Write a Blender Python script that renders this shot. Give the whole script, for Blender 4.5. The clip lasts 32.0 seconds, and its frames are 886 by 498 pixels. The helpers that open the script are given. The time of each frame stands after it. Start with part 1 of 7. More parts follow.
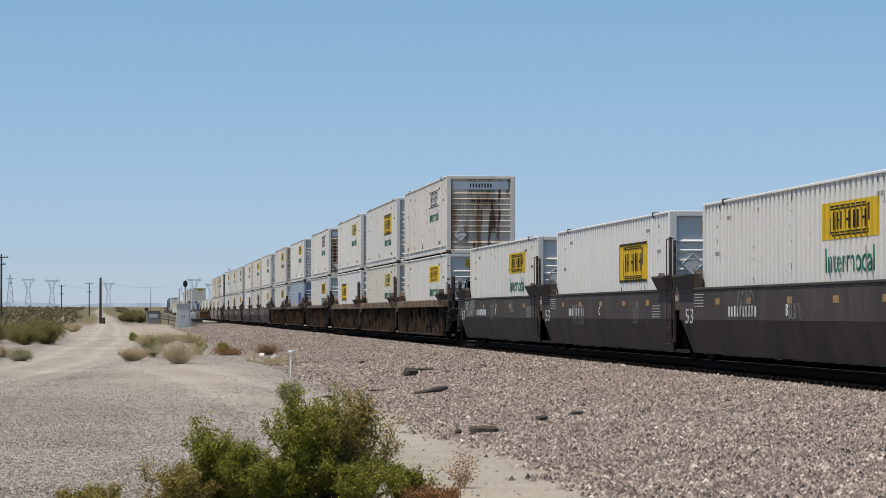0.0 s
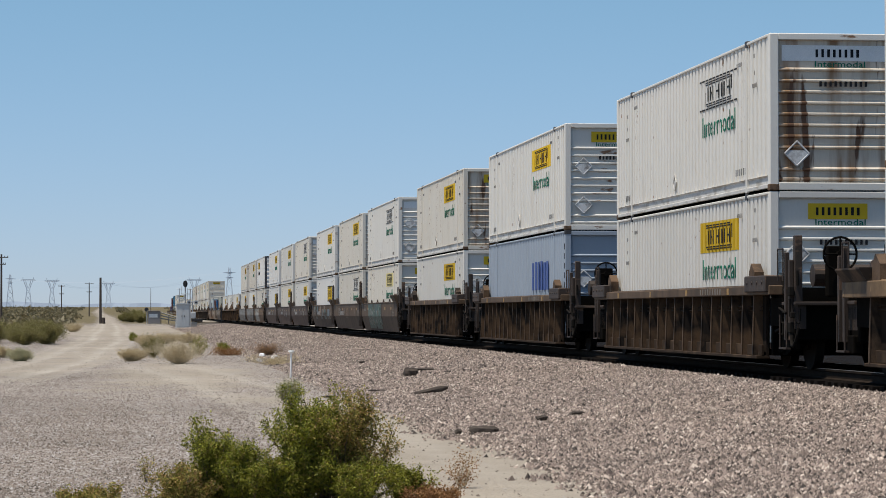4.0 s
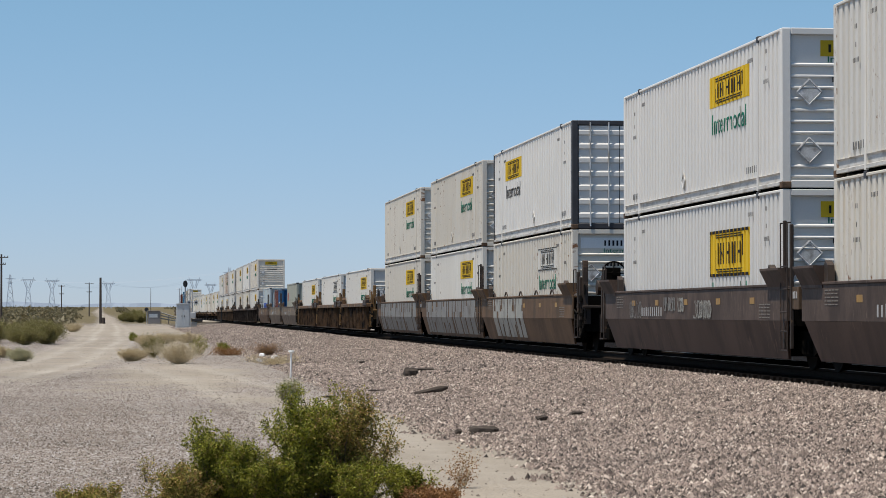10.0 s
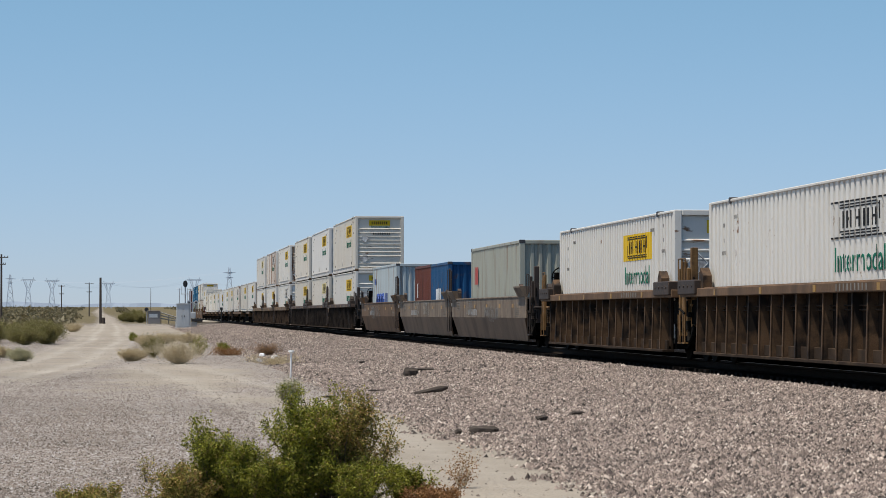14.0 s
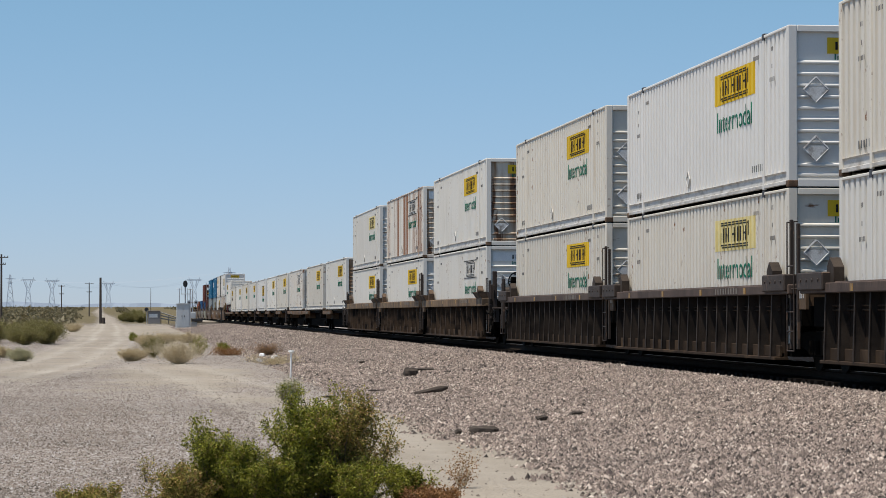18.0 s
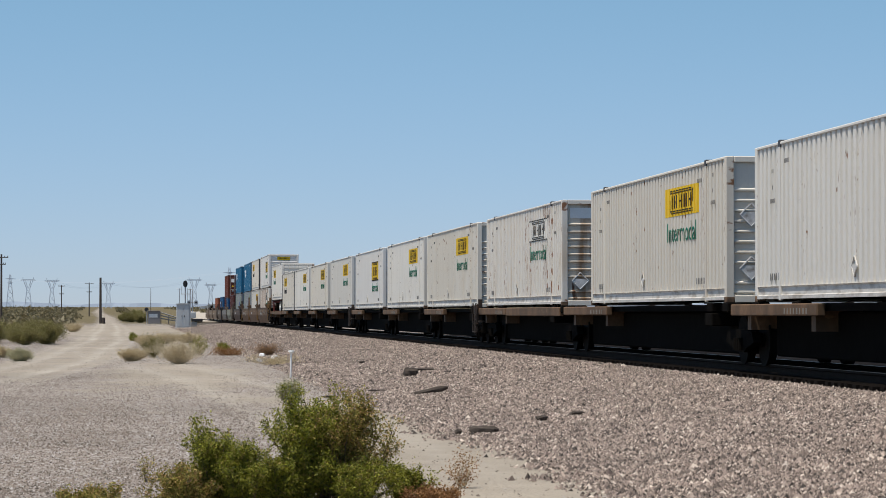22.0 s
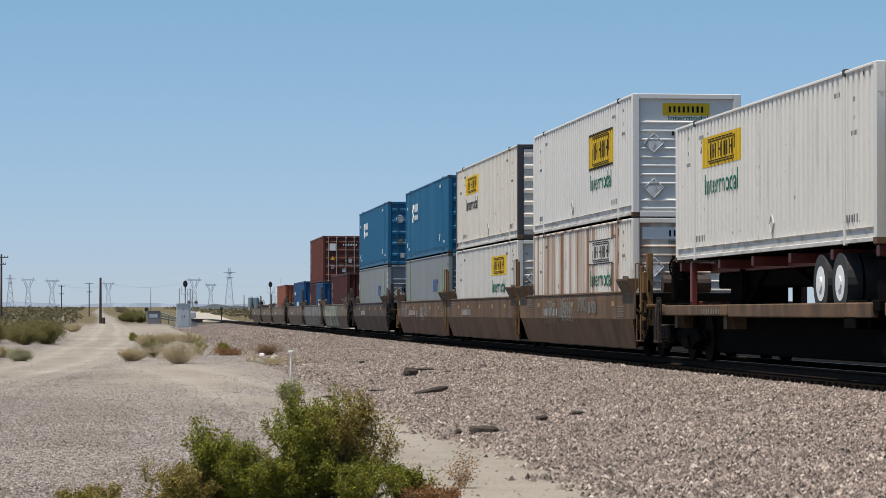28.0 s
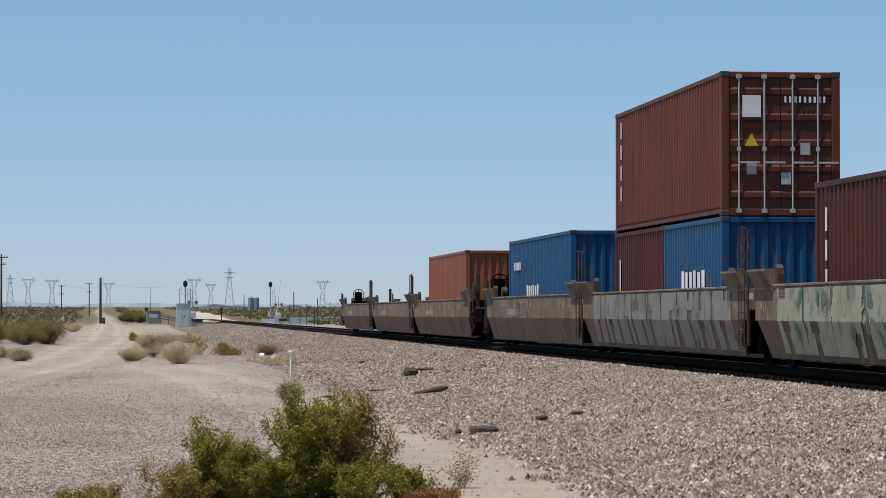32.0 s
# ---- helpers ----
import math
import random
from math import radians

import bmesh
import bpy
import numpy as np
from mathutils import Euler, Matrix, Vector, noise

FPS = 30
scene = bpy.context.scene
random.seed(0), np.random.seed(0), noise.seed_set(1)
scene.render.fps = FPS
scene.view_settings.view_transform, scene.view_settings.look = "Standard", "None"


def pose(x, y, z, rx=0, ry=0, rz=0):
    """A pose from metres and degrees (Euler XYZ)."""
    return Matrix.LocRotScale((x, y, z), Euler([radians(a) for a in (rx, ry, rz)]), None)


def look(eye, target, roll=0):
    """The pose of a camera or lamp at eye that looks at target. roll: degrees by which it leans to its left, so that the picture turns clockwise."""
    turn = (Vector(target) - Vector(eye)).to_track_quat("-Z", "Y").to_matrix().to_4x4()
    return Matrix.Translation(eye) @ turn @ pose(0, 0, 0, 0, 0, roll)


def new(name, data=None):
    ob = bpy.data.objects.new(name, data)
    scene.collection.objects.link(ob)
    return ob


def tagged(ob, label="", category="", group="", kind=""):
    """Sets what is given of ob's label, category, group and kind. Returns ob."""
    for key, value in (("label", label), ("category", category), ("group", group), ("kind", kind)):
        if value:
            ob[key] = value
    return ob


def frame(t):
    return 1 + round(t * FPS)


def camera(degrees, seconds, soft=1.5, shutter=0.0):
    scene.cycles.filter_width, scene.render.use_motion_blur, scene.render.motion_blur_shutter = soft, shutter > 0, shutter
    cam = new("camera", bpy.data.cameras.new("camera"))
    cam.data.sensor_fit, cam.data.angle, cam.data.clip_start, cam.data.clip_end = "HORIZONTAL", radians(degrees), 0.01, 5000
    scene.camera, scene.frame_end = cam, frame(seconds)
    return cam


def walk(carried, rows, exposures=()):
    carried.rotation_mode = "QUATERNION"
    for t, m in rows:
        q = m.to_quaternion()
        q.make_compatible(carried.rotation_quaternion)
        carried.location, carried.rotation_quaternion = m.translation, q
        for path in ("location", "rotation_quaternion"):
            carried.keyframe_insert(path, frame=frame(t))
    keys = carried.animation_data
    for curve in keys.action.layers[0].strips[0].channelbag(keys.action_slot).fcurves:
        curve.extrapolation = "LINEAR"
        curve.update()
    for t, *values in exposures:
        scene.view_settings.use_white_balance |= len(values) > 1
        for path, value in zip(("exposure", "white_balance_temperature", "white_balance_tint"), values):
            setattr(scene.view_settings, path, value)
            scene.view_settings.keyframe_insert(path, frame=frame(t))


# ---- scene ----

# Metres: x across the track (the train is at x = 11.6 to 14.2), y along the track away from the camera, z up.
EYE = 1.6
RAIL = 0.63          # height of the rail head
TRACK = 12.9         # x of the track's middle
cam = camera(18.318, 32.0, soft=0.5)
walk(cam, [(0, pose(0, 0, EYE, 91.348, 0, -6.402)), (32.0, pose(0, 0, EYE, 91.348, 0, -6.402))],
     exposures=[(0, 0.15, 6650, 10), (32.0, 0.15, 6650, 10)])

# ---- light ----
SUN_EL, SUN_FROM = radians(71), Vector((-0.92, -0.39))   # height, and the side that the sun stands on
sun_data = bpy.data.lights.new("sun", "SUN")
sun_data.energy, sun_data.angle, sun_data.color = 4.3, radians(0.53), (1.0, 0.94, 0.85)
sun = new("sun", sun_data)
flat = SUN_FROM.normalized() * math.cos(SUN_EL)
sun.matrix_world = look((flat.x * 50, flat.y * 50, math.sin(SUN_EL) * 50), (0, 0, 0))
world = bpy.data.worlds.new("world")
scene.world = world
world.use_nodes = True
wn, wl = world.node_tree.nodes, world.node_tree.links
sky = wn.new("ShaderNodeTexSky")
sky.sky_type, sky.sun_disc = "NISHITA", False
sky.sun_elevation, sky.sun_rotation = SUN_EL, math.atan2(flat.x, flat.y)
sky.altitude, sky.air_density, sky.dust_density, sky.ozone_density = 2000, 1.0, 3.0, 3.0
back = next(n for n in wn if n.type == "BACKGROUND")
back.inputs["Strength"].default_value = 0.101
# a gentle gradient towards the horizon
where, lift, unit = wn.new("ShaderNodeTexCoord"), wn.new("ShaderNodeMapping"), wn.new("ShaderNodeVectorMath")
lift.inputs["Location"].default_value, lift.inputs["Scale"].default_value = (0, 0, 0.03), (1, 1, 1)
unit.operation = "NORMALIZE"
wl.new(where.outputs["Generated"], lift.inputs["Vector"])
wl.new(lift.outputs[0], unit.inputs[0])
wl.new(unit.outputs[0], sky.inputs["Vector"])
tone = wn.new("ShaderNodeMix")
tone.data_type, tone.blend_type = "RGBA", "MULTIPLY"
tone.inputs[0].default_value = 1.0
height, fade, tint = wn.new("ShaderNodeSeparateXYZ"), wn.new("ShaderNodeMapRange"), wn.new("ShaderNodeMix")
wl.new(where.outputs["Generated"], height.inputs[0])
wl.new(height.outputs[2], fade.inputs[0])
fade.inputs[1].default_value, fade.inputs[2].default_value = 0.0, 0.11
tint.data_type = "RGBA"
tint.inputs[6].default_value, tint.inputs[7].default_value = (0.98, 0.955, 1.10, 1), (0.92, 1.08, 1.075, 1)
wl.new(fade.outputs[0], tint.inputs[0])
wl.new(tint.outputs[2], tone.inputs[7])
wl.new(sky.outputs[0], tone.inputs[6])
wl.new(tone.outputs[2], back.inputs["Color"])

# ---- materials ----
MATS = {}


def material(name, color, rough=0.6, metal=0.0, vary=0.12, grain=0.08, scale=3.0, fine=60.0, bump=0.0, bump_scale=40.0,
             dirt=None, dirt_amount=0.0, dirt_scale=1.0, stretch=(1, 1, 1), per_object=0.0, spec=0.5, streak=None, streak_amount=0.3, streak_size=(1, 20, 2.6)):
    """A surface with broad and fine variation, optional dirt in patches and fine relief."""
    if name in MATS:
        return MATS[name]
    m = bpy.data.materials.new(name)
    m.use_nodes = True
    n, l = m.node_tree.nodes, m.node_tree.links
    bsdf = next(k for k in n if k.type == "BSDF_PRINCIPLED")
    bsdf.inputs["Roughness"].default_value, bsdf.inputs["Metallic"].default_value = rough, metal
    bsdf.inputs["Specular IOR Level"].default_value = spec
    co = n.new("ShaderNodeTexCoord")
    mp = n.new("ShaderNodeMapping")
    mp.inputs["Scale"].default_value = stretch
    l.new(co.outputs["Object"], mp.inputs["Vector"])
    info = n.new("ShaderNodeObjectInfo")
    shift = n.new("ShaderNodeVectorMath")
    shift.operation = "MULTIPLY_ADD"
    comb = n.new("ShaderNodeCombineXYZ")
    l.new(info.outputs["Random"], comb.inputs[0])
    l.new(info.outputs["Random"], comb.inputs[1])
    shift.inputs[1].default_value = (37, 91, 0)
    l.new(comb.outputs[0], shift.inputs[0])
    l.new(mp.outputs[0], shift.inputs[2])

    def noise_of(sc, detail=4):
        t = n.new("ShaderNodeTexNoise")
        t.inputs["Scale"].default_value, t.inputs["Detail"].default_value = sc, detail
        l.new(shift.outputs[0], t.inputs["Vector"])
        return t.outputs["Fac"]

    def mult(a, b_out, amount):
        rng = n.new("ShaderNodeMapRange")
        rng.inputs[1].default_value, rng.inputs[2].default_value = 0.25, 0.75
        rng.inputs[3].default_value, rng.inputs[4].default_value = 1 - amount, 1 + amount
        rng.clamp = False
        l.new(b_out, rng.inputs[0])
        mx = n.new("ShaderNodeMix")
        mx.data_type, mx.blend_type = "RGBA", "MULTIPLY"
        mx.inputs[0].default_value = 1.0
        if isinstance(a, tuple):
            mx.inputs[6].default_value = a
        else:
            l.new(a, mx.inputs[6])
        l.new(rng.outputs[0], mx.inputs[7])
        return mx.outputs[2]
    c = mult((*color, 1), noise_of(scale), vary)
    c = mult(c, noise_of(fine, 2), grain)
    if per_object:
        c = mult(c, info.outputs["Random"], per_object)
    if dirt:
        rng = n.new("ShaderNodeMapRange")
        rng.inputs[1].default_value, rng.inputs[2].default_value = 0.62 - 0.3 * dirt_amount, 0.80 - 0.3 * dirt_amount
        l.new(noise_of(dirt_scale, 6), rng.inputs[0])
        mx = n.new("ShaderNodeMix")
        mx.data_type = "RGBA"
        l.new(rng.outputs[0], mx.inputs[0])
        l.new(c, mx.inputs[6])
        mx.inputs[7].default_value = (*dirt, 1)
        c = mx.outputs[2]
    if streak:
        # short upright runs, gathered in places
        mp2 = n.new("ShaderNodeVectorMath")
        mp2.operation = "MULTIPLY_ADD"
        mp2.inputs[1].default_value = streak_size
        l.new(co.outputs["Object"], mp2.inputs[0])
        l.new(comb.outputs[0], mp2.inputs[2])
        t1, t2 = n.new("ShaderNodeTexNoise"), n.new("ShaderNodeTexNoise")
        t1.inputs["Scale"].default_value, t1.inputs["Detail"].default_value = 2.0, 4
        t2.inputs["Scale"].default_value, t2.inputs["Detail"].default_value = 0.35, 3
        l.new(mp2.outputs[0], t1.inputs["Vector"])
        l.new(shift.outputs[0], t2.inputs["Vector"])
        add = n.new("ShaderNodeMath")
        add.operation = "MULTIPLY_ADD"
        add.inputs[1].default_value = 0.6
        l.new(t2.outputs["Fac"], add.inputs[0])
        l.new(t1.outputs["Fac"], add.inputs[2])
        rng = n.new("ShaderNodeMapRange")
        rng.inputs[1].default_value, rng.inputs[2].default_value = 1.04 - 0.3 * streak_amount, 1.10 - 0.3 * streak_amount
        l.new(add.outputs[0], rng.inputs[0])
        mx = n.new("ShaderNodeMix")
        mx.data_type = "RGBA"
        l.new(rng.outputs[0], mx.inputs[0])
        l.new(c, mx.inputs[6])
        mx.inputs[7].default_value = (*streak, 1)
        c = mx.outputs[2]
    l.new(c, bsdf.inputs["Base Color"])
    if bump:
        bp = n.new("ShaderNodeBump")
        bp.inputs["Strength"].default_value, bp.inputs["Distance"].default_value = bump, 0.01
        l.new(noise_of(bump_scale, 3), bp.inputs["Height"])
        l.new(bp.outputs[0], bsdf.inputs["Normal"])
    MATS[name] = m
    return m


WHITE = material("white_paint", (0.69, 0.664, 0.605), 0.6, spec=0.3, vary=0.04, grain=0.025, scale=0.7, fine=30, per_object=0.04,
                 dirt=(0.60, 0.56, 0.49), dirt_amount=0.1, dirt_scale=1.2, stretch=(1, 3, 0.35), streak=(0.24, 0.13, 0.07), streak_amount=0.10)
CREAM = material("yellowed_white_paint", (0.665, 0.622, 0.54), 0.6, spec=0.3, vary=0.05, grain=0.03, scale=0.7, fine=30, per_object=0.04,
                 dirt=(0.60, 0.53, 0.43), dirt_amount=0.16, dirt_scale=1.5, stretch=(1, 3, 0.35), streak=(0.22, 0.11, 0.055), streak_amount=0.19)
SPECKLED = material("rust_speckled_white_paint", (0.70, 0.655, 0.58), 0.5, vary=0.06, grain=0.04, scale=0.7, fine=30,
                    dirt=(0.55, 0.44, 0.32), dirt_amount=0.2, dirt_scale=1.5, stretch=(1, 3, 0.35), streak=(0.24, 0.11, 0.05), streak_amount=0.36, streak_size=(1, 16, 1.6))
BRIGHT = material("fresh_white_paint", (0.705, 0.686, 0.645), 0.6, spec=0.3, vary=0.03, grain=0.02, scale=0.7, fine=30, per_object=0.03)
RUSTY = material("rust_streaked_white_paint", (0.74, 0.70, 0.62), 0.55, vary=0.08, grain=0.05, scale=0.7, fine=30,
                 dirt=(0.27, 0.105, 0.030), dirt_amount=0.60, dirt_scale=1.1, stretch=(1, 1.3, 0.045), streak=(0.24, 0.10, 0.04), streak_amount=0.34, streak_size=(1, 14, 0.8))
ENDRUST = material("rust_stained_end_panel", (0.62, 0.55, 0.45), 0.55, vary=0.08, grain=0.05, scale=0.9, fine=30,
                   dirt=(0.29, 0.165, 0.08), dirt_amount=0.52, dirt_scale=1.3, stretch=(2.2, 1, 0.25), streak=(0.13, 0.062, 0.03), streak_amount=0.55, streak_size=(2.2, 1, 0.3))
PLACARD = material("worn_grey_placard", (0.58, 0.58, 0.57), 0.5, 0.0, vary=0.25, grain=0.15, scale=5, dirt=(0.25, 0.23, 0.21), dirt_amount=0.4, dirt_scale=8)
RAILGREY = material("dirty_light_grey_rail", (0.56, 0.54, 0.50), 0.55, vary=0.14, grain=0.1, scale=1.2, fine=14,
                    dirt=(0.36, 0.32, 0.27), dirt_amount=0.45, dirt_scale=2.2, stretch=(1, 1, 3))
SILVER = material("bare_aluminium_rail", (0.60, 0.60, 0.60), 0.42, 0.35, vary=0.12, grain=0.1, scale=1.5, fine=20,
                  dirt=(0.3, 0.27, 0.23), dirt_amount=0.4, dirt_scale=2.0)
YELLOW = material("yellow_sticker", (0.68, 0.45, 0.026), 0.7, spec=0.2, vary=0.06, grain=0.03, per_object=0.08)
PALE = material("faded_yellow_sticker", (0.72, 0.60, 0.25), 0.5, vary=0.12, grain=0.05)
BLACK = material("black_print", (0.018, 0.018, 0.020), 0.8, spec=0.15, vary=0.2)
GREEN = material("green_print", (0.008, 0.145, 0.09), 0.75, spec=0.15, vary=0.1)
WHITEPRINT = material("white_print", (0.78, 0.78, 0.76), 0.5, vary=0.06)
SOFTPRINT = material("small_dark_print", (0.13, 0.125, 0.12), 0.5, vary=0.2)
FAINTPRINT = material("faint_worn_print", (0.19, 0.165, 0.135), 0.7, vary=0.25)
GREYPRINT = material("faded_grey_print", (0.42, 0.41, 0.39), 0.6, vary=0.1)
ORANGE = material("dusty_amber_reflector", (0.36, 0.19, 0.028), 0.5, vary=0.2, dirt=(0.16, 0.09, 0.04), dirt_amount=0.4, dirt_scale=6)
GASKET = material("black_door_frame", (0.04, 0.04, 0.045), 0.6, vary=0.2)
GREY53 = material("grey_container_paint", (0.215, 0.236, 0.246), 0.5, vary=0.06, grain=0.04, scale=0.7, dirt=(0.2, 0.19, 0.17),
                  dirt_amount=0.3, dirt_scale=1.4, stretch=(1, 3, 0.3))
BLUEGREY = material("faded_blue_container_paint", (0.30, 0.345, 0.40), 0.5, vary=0.06, grain=0.04, scale=0.7)
BLUE53 = material("blue_container_paint", (0.004, 0.106, 0.212), 0.5, spec=0.35, vary=0.06, grain=0.03, scale=0.7)
BLUE40 = material("worn_blue_container_paint", (0.008, 0.072, 0.18), 0.55, spec=0.3, vary=0.12, grain=0.05, scale=0.8, dirt=(0.10, 0.07, 0.06),
                  dirt_amount=0.2, dirt_scale=2)
BROWN40 = material("red_brown_container_paint", (0.125, 0.033, 0.019), 0.6, spec=0.3, vary=0.1, grain=0.05, scale=0.8, dirt=(0.07, 0.022, 0.014),
                   dirt_amount=0.3, dirt_scale=1.2, stretch=(1, 2, 0.4))
MAROON = material("maroon_container_paint", (0.066, 0.016, 0.013), 0.6, spec=0.25, vary=0.12, grain=0.05, scale=0.8)
ORANGE40 = material("orange_brown_container_paint", (0.24, 0.065, 0.022), 0.5, vary=0.12, grain=0.05, scale=0.8)
GREY40 = material("grey_green_container_paint", (0.34, 0.345, 0.285), 0.5, vary=0.08, grain=0.05, scale=0.8, dirt=(0.25, 0.2, 0.15),
                  dirt_amount=0.3, dirt_scale=1.5, stretch=(1, 2, 0.3))
ICE40 = material("light_blue_container_paint", (0.42, 0.48, 0.49), 0.5, vary=0.08, grain=0.05, scale=0.8, dirt=(0.25, 0.14, 0.08),
                 dirt_amount=0.3, dirt_scale=1.5, stretch=(1, 2, 0.2))
NAVY = material("dark_blue_print", (0.02, 0.06, 0.26), 0.5)
RED = material("red_print", (0.55, 0.06, 0.04), 0.5)
LIME = material("lime_stripe", (0.30, 0.52, 0.08), 0.5)
MASTGREY = material("silver_mast_paint", (0.42, 0.43, 0.44), 0.5, 0.3)
# undercarriage shade is put into these greasy near-black steels
STEEL = material("shaded_greasy_steel", (0.007, 0.006, 0.005), 0.9, 0.0, spec=0.02, vary=0.25, grain=0.2, scale=4)
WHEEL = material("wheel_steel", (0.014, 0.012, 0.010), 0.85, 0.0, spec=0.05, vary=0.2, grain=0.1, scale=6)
RUBBER = material("tyre_rubber", (0.03, 0.03, 0.03), 0.8, vary=0.2)


def well_paint(name, color, dirt, amount):
    light = tuple(min(1.0, 1.35 * k + 0.01) for k in color)
    return material(name, color, 0.7, 0.0, spec=0.25, vary=0.32, grain=0.2, scale=0.9, fine=18, dirt=dirt, dirt_amount=amount,
                    dirt_scale=1.6, stretch=(1, 1.0, 0.5), bump=0.15, bump_scale=12, streak=light, streak_amount=0.22, streak_size=(1, 5, 2.0))


PAINT = {
    "slate": well_paint("grey_brown_car_paint", (0.060, 0.046, 0.040), (0.047, 0.033, 0.026), 0.4),
    "rust": well_paint("rusty_brown_car_paint", (0.148, 0.086, 0.046), (0.085, 0.054, 0.031), 0.5),
    "dark": well_paint("dark_brown_car_paint", (0.090, 0.062, 0.048), (0.055, 0.037, 0.029), 0.5),
    "tan": well_paint("dusty_brown_car_paint", (0.20, 0.127, 0.066), (0.075, 0.052, 0.034), 0.62),
    "dust": well_paint("dusty_grey_brown_car_paint", (0.195, 0.148, 0.105), (0.115, 0.08, 0.055), 0.5),
    "umber": well_paint("umber_car_paint", (0.108, 0.069, 0.041), (0.06, 0.041, 0.027), 0.5),
}
# lower panels: rust and grime, plus warm ground bounce put into the colour
LOWER = {k: material("grimy_bounce_lower_side_" + k, c, 0.7, 0.0, vary=0.25, grain=0.15, scale=0.8, dirt=tuple(0.6 * v for v in c), dirt_amount=0.45, dirt_scale=1.3, stretch=(1, 1, 0.5),
                      streak=tuple(1.3 * v for v in c), streak_amount=0.2, streak_size=(1, 4, 1.6), spec=0.25)
         for k, c in (("slate", (0.060, 0.039, 0.030)), ("dust", (0.17, 0.115, 0.076)), ("rust", (0.155, 0.084, 0.042)), ("dark", (0.10, 0.058, 0.040)), ("umber", (0.090, 0.055, 0.033)), ("tan", (0.16, 0.095, 0.058)))}
RIBS = {k: material("grimy_rib_paint_" + k, c, 0.75, vary=0.35, grain=0.2, scale=1.5, dirt=(0.02, 0.015, 0.012), dirt_amount=0.55, dirt_scale=2.0, spec=0.2)
        for k, c in (("rust", (0.120, 0.070, 0.038)), ("tan", (0.095, 0.062, 0.040)), ("dark", (0.046, 0.034, 0.026)), ("umber", (0.105, 0.064, 0.037)))}
# shade under the top chord is put into both dark colours, with grime
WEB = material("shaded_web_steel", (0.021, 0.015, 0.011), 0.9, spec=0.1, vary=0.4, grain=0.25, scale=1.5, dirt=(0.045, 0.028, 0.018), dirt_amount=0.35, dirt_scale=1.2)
GRIME_SHADE = material("shaded_grimy_bottom_chord", (0.042, 0.028, 0.019), 0.85, spec=0.1, vary=0.35, grain=0.25, scale=1.4, dirt=(0.085, 0.055, 0.034), dirt_amount=0.35, dirt_scale=1.6)
RUSTCAST = material("rusty_corner_casting", (0.105, 0.068, 0.045), 0.8, spec=0.2, vary=0.3, grain=0.25, scale=5, dirt=(0.20, 0.12, 0.07), dirt_amount=0.35, dirt_scale=5)
GEAR = material("rusty_end_gear", (0.038, 0.025, 0.018), 0.7, 0.1, vary=0.3, grain=0.2, scale=3, streak=(0.12, 0.072, 0.045), streak_amount=0.45)
GRAFFITI = [material("graffiti_" + n, c, 0.5, vary=0.15, grain=0.1, dirt=(0.12, 0.09, 0.07), dirt_amount=0.3, dirt_scale=2)
            for n, c in (("white", (0.33, 0.315, 0.27)), ("green", (0.06, 0.13, 0.09)), ("grey", (0.205, 0.190, 0.168)), ("ochre", (0.19, 0.105, 0.045)), ("black", (0.045, 0.036, 0.030)), ("blue", (0.10, 0.125, 0.145)), ("pine", (0.022, 0.062, 0.045)), ("bone", (0.30, 0.30, 0.21)))]
OCHRE = material("ochre_post_paint", (0.19, 0.105, 0.040), 0.7, spec=0.25, vary=0.25, grain=0.2, scale=3, dirt=(0.06, 0.035, 0.02), dirt_amount=0.35, dirt_scale=2.5)


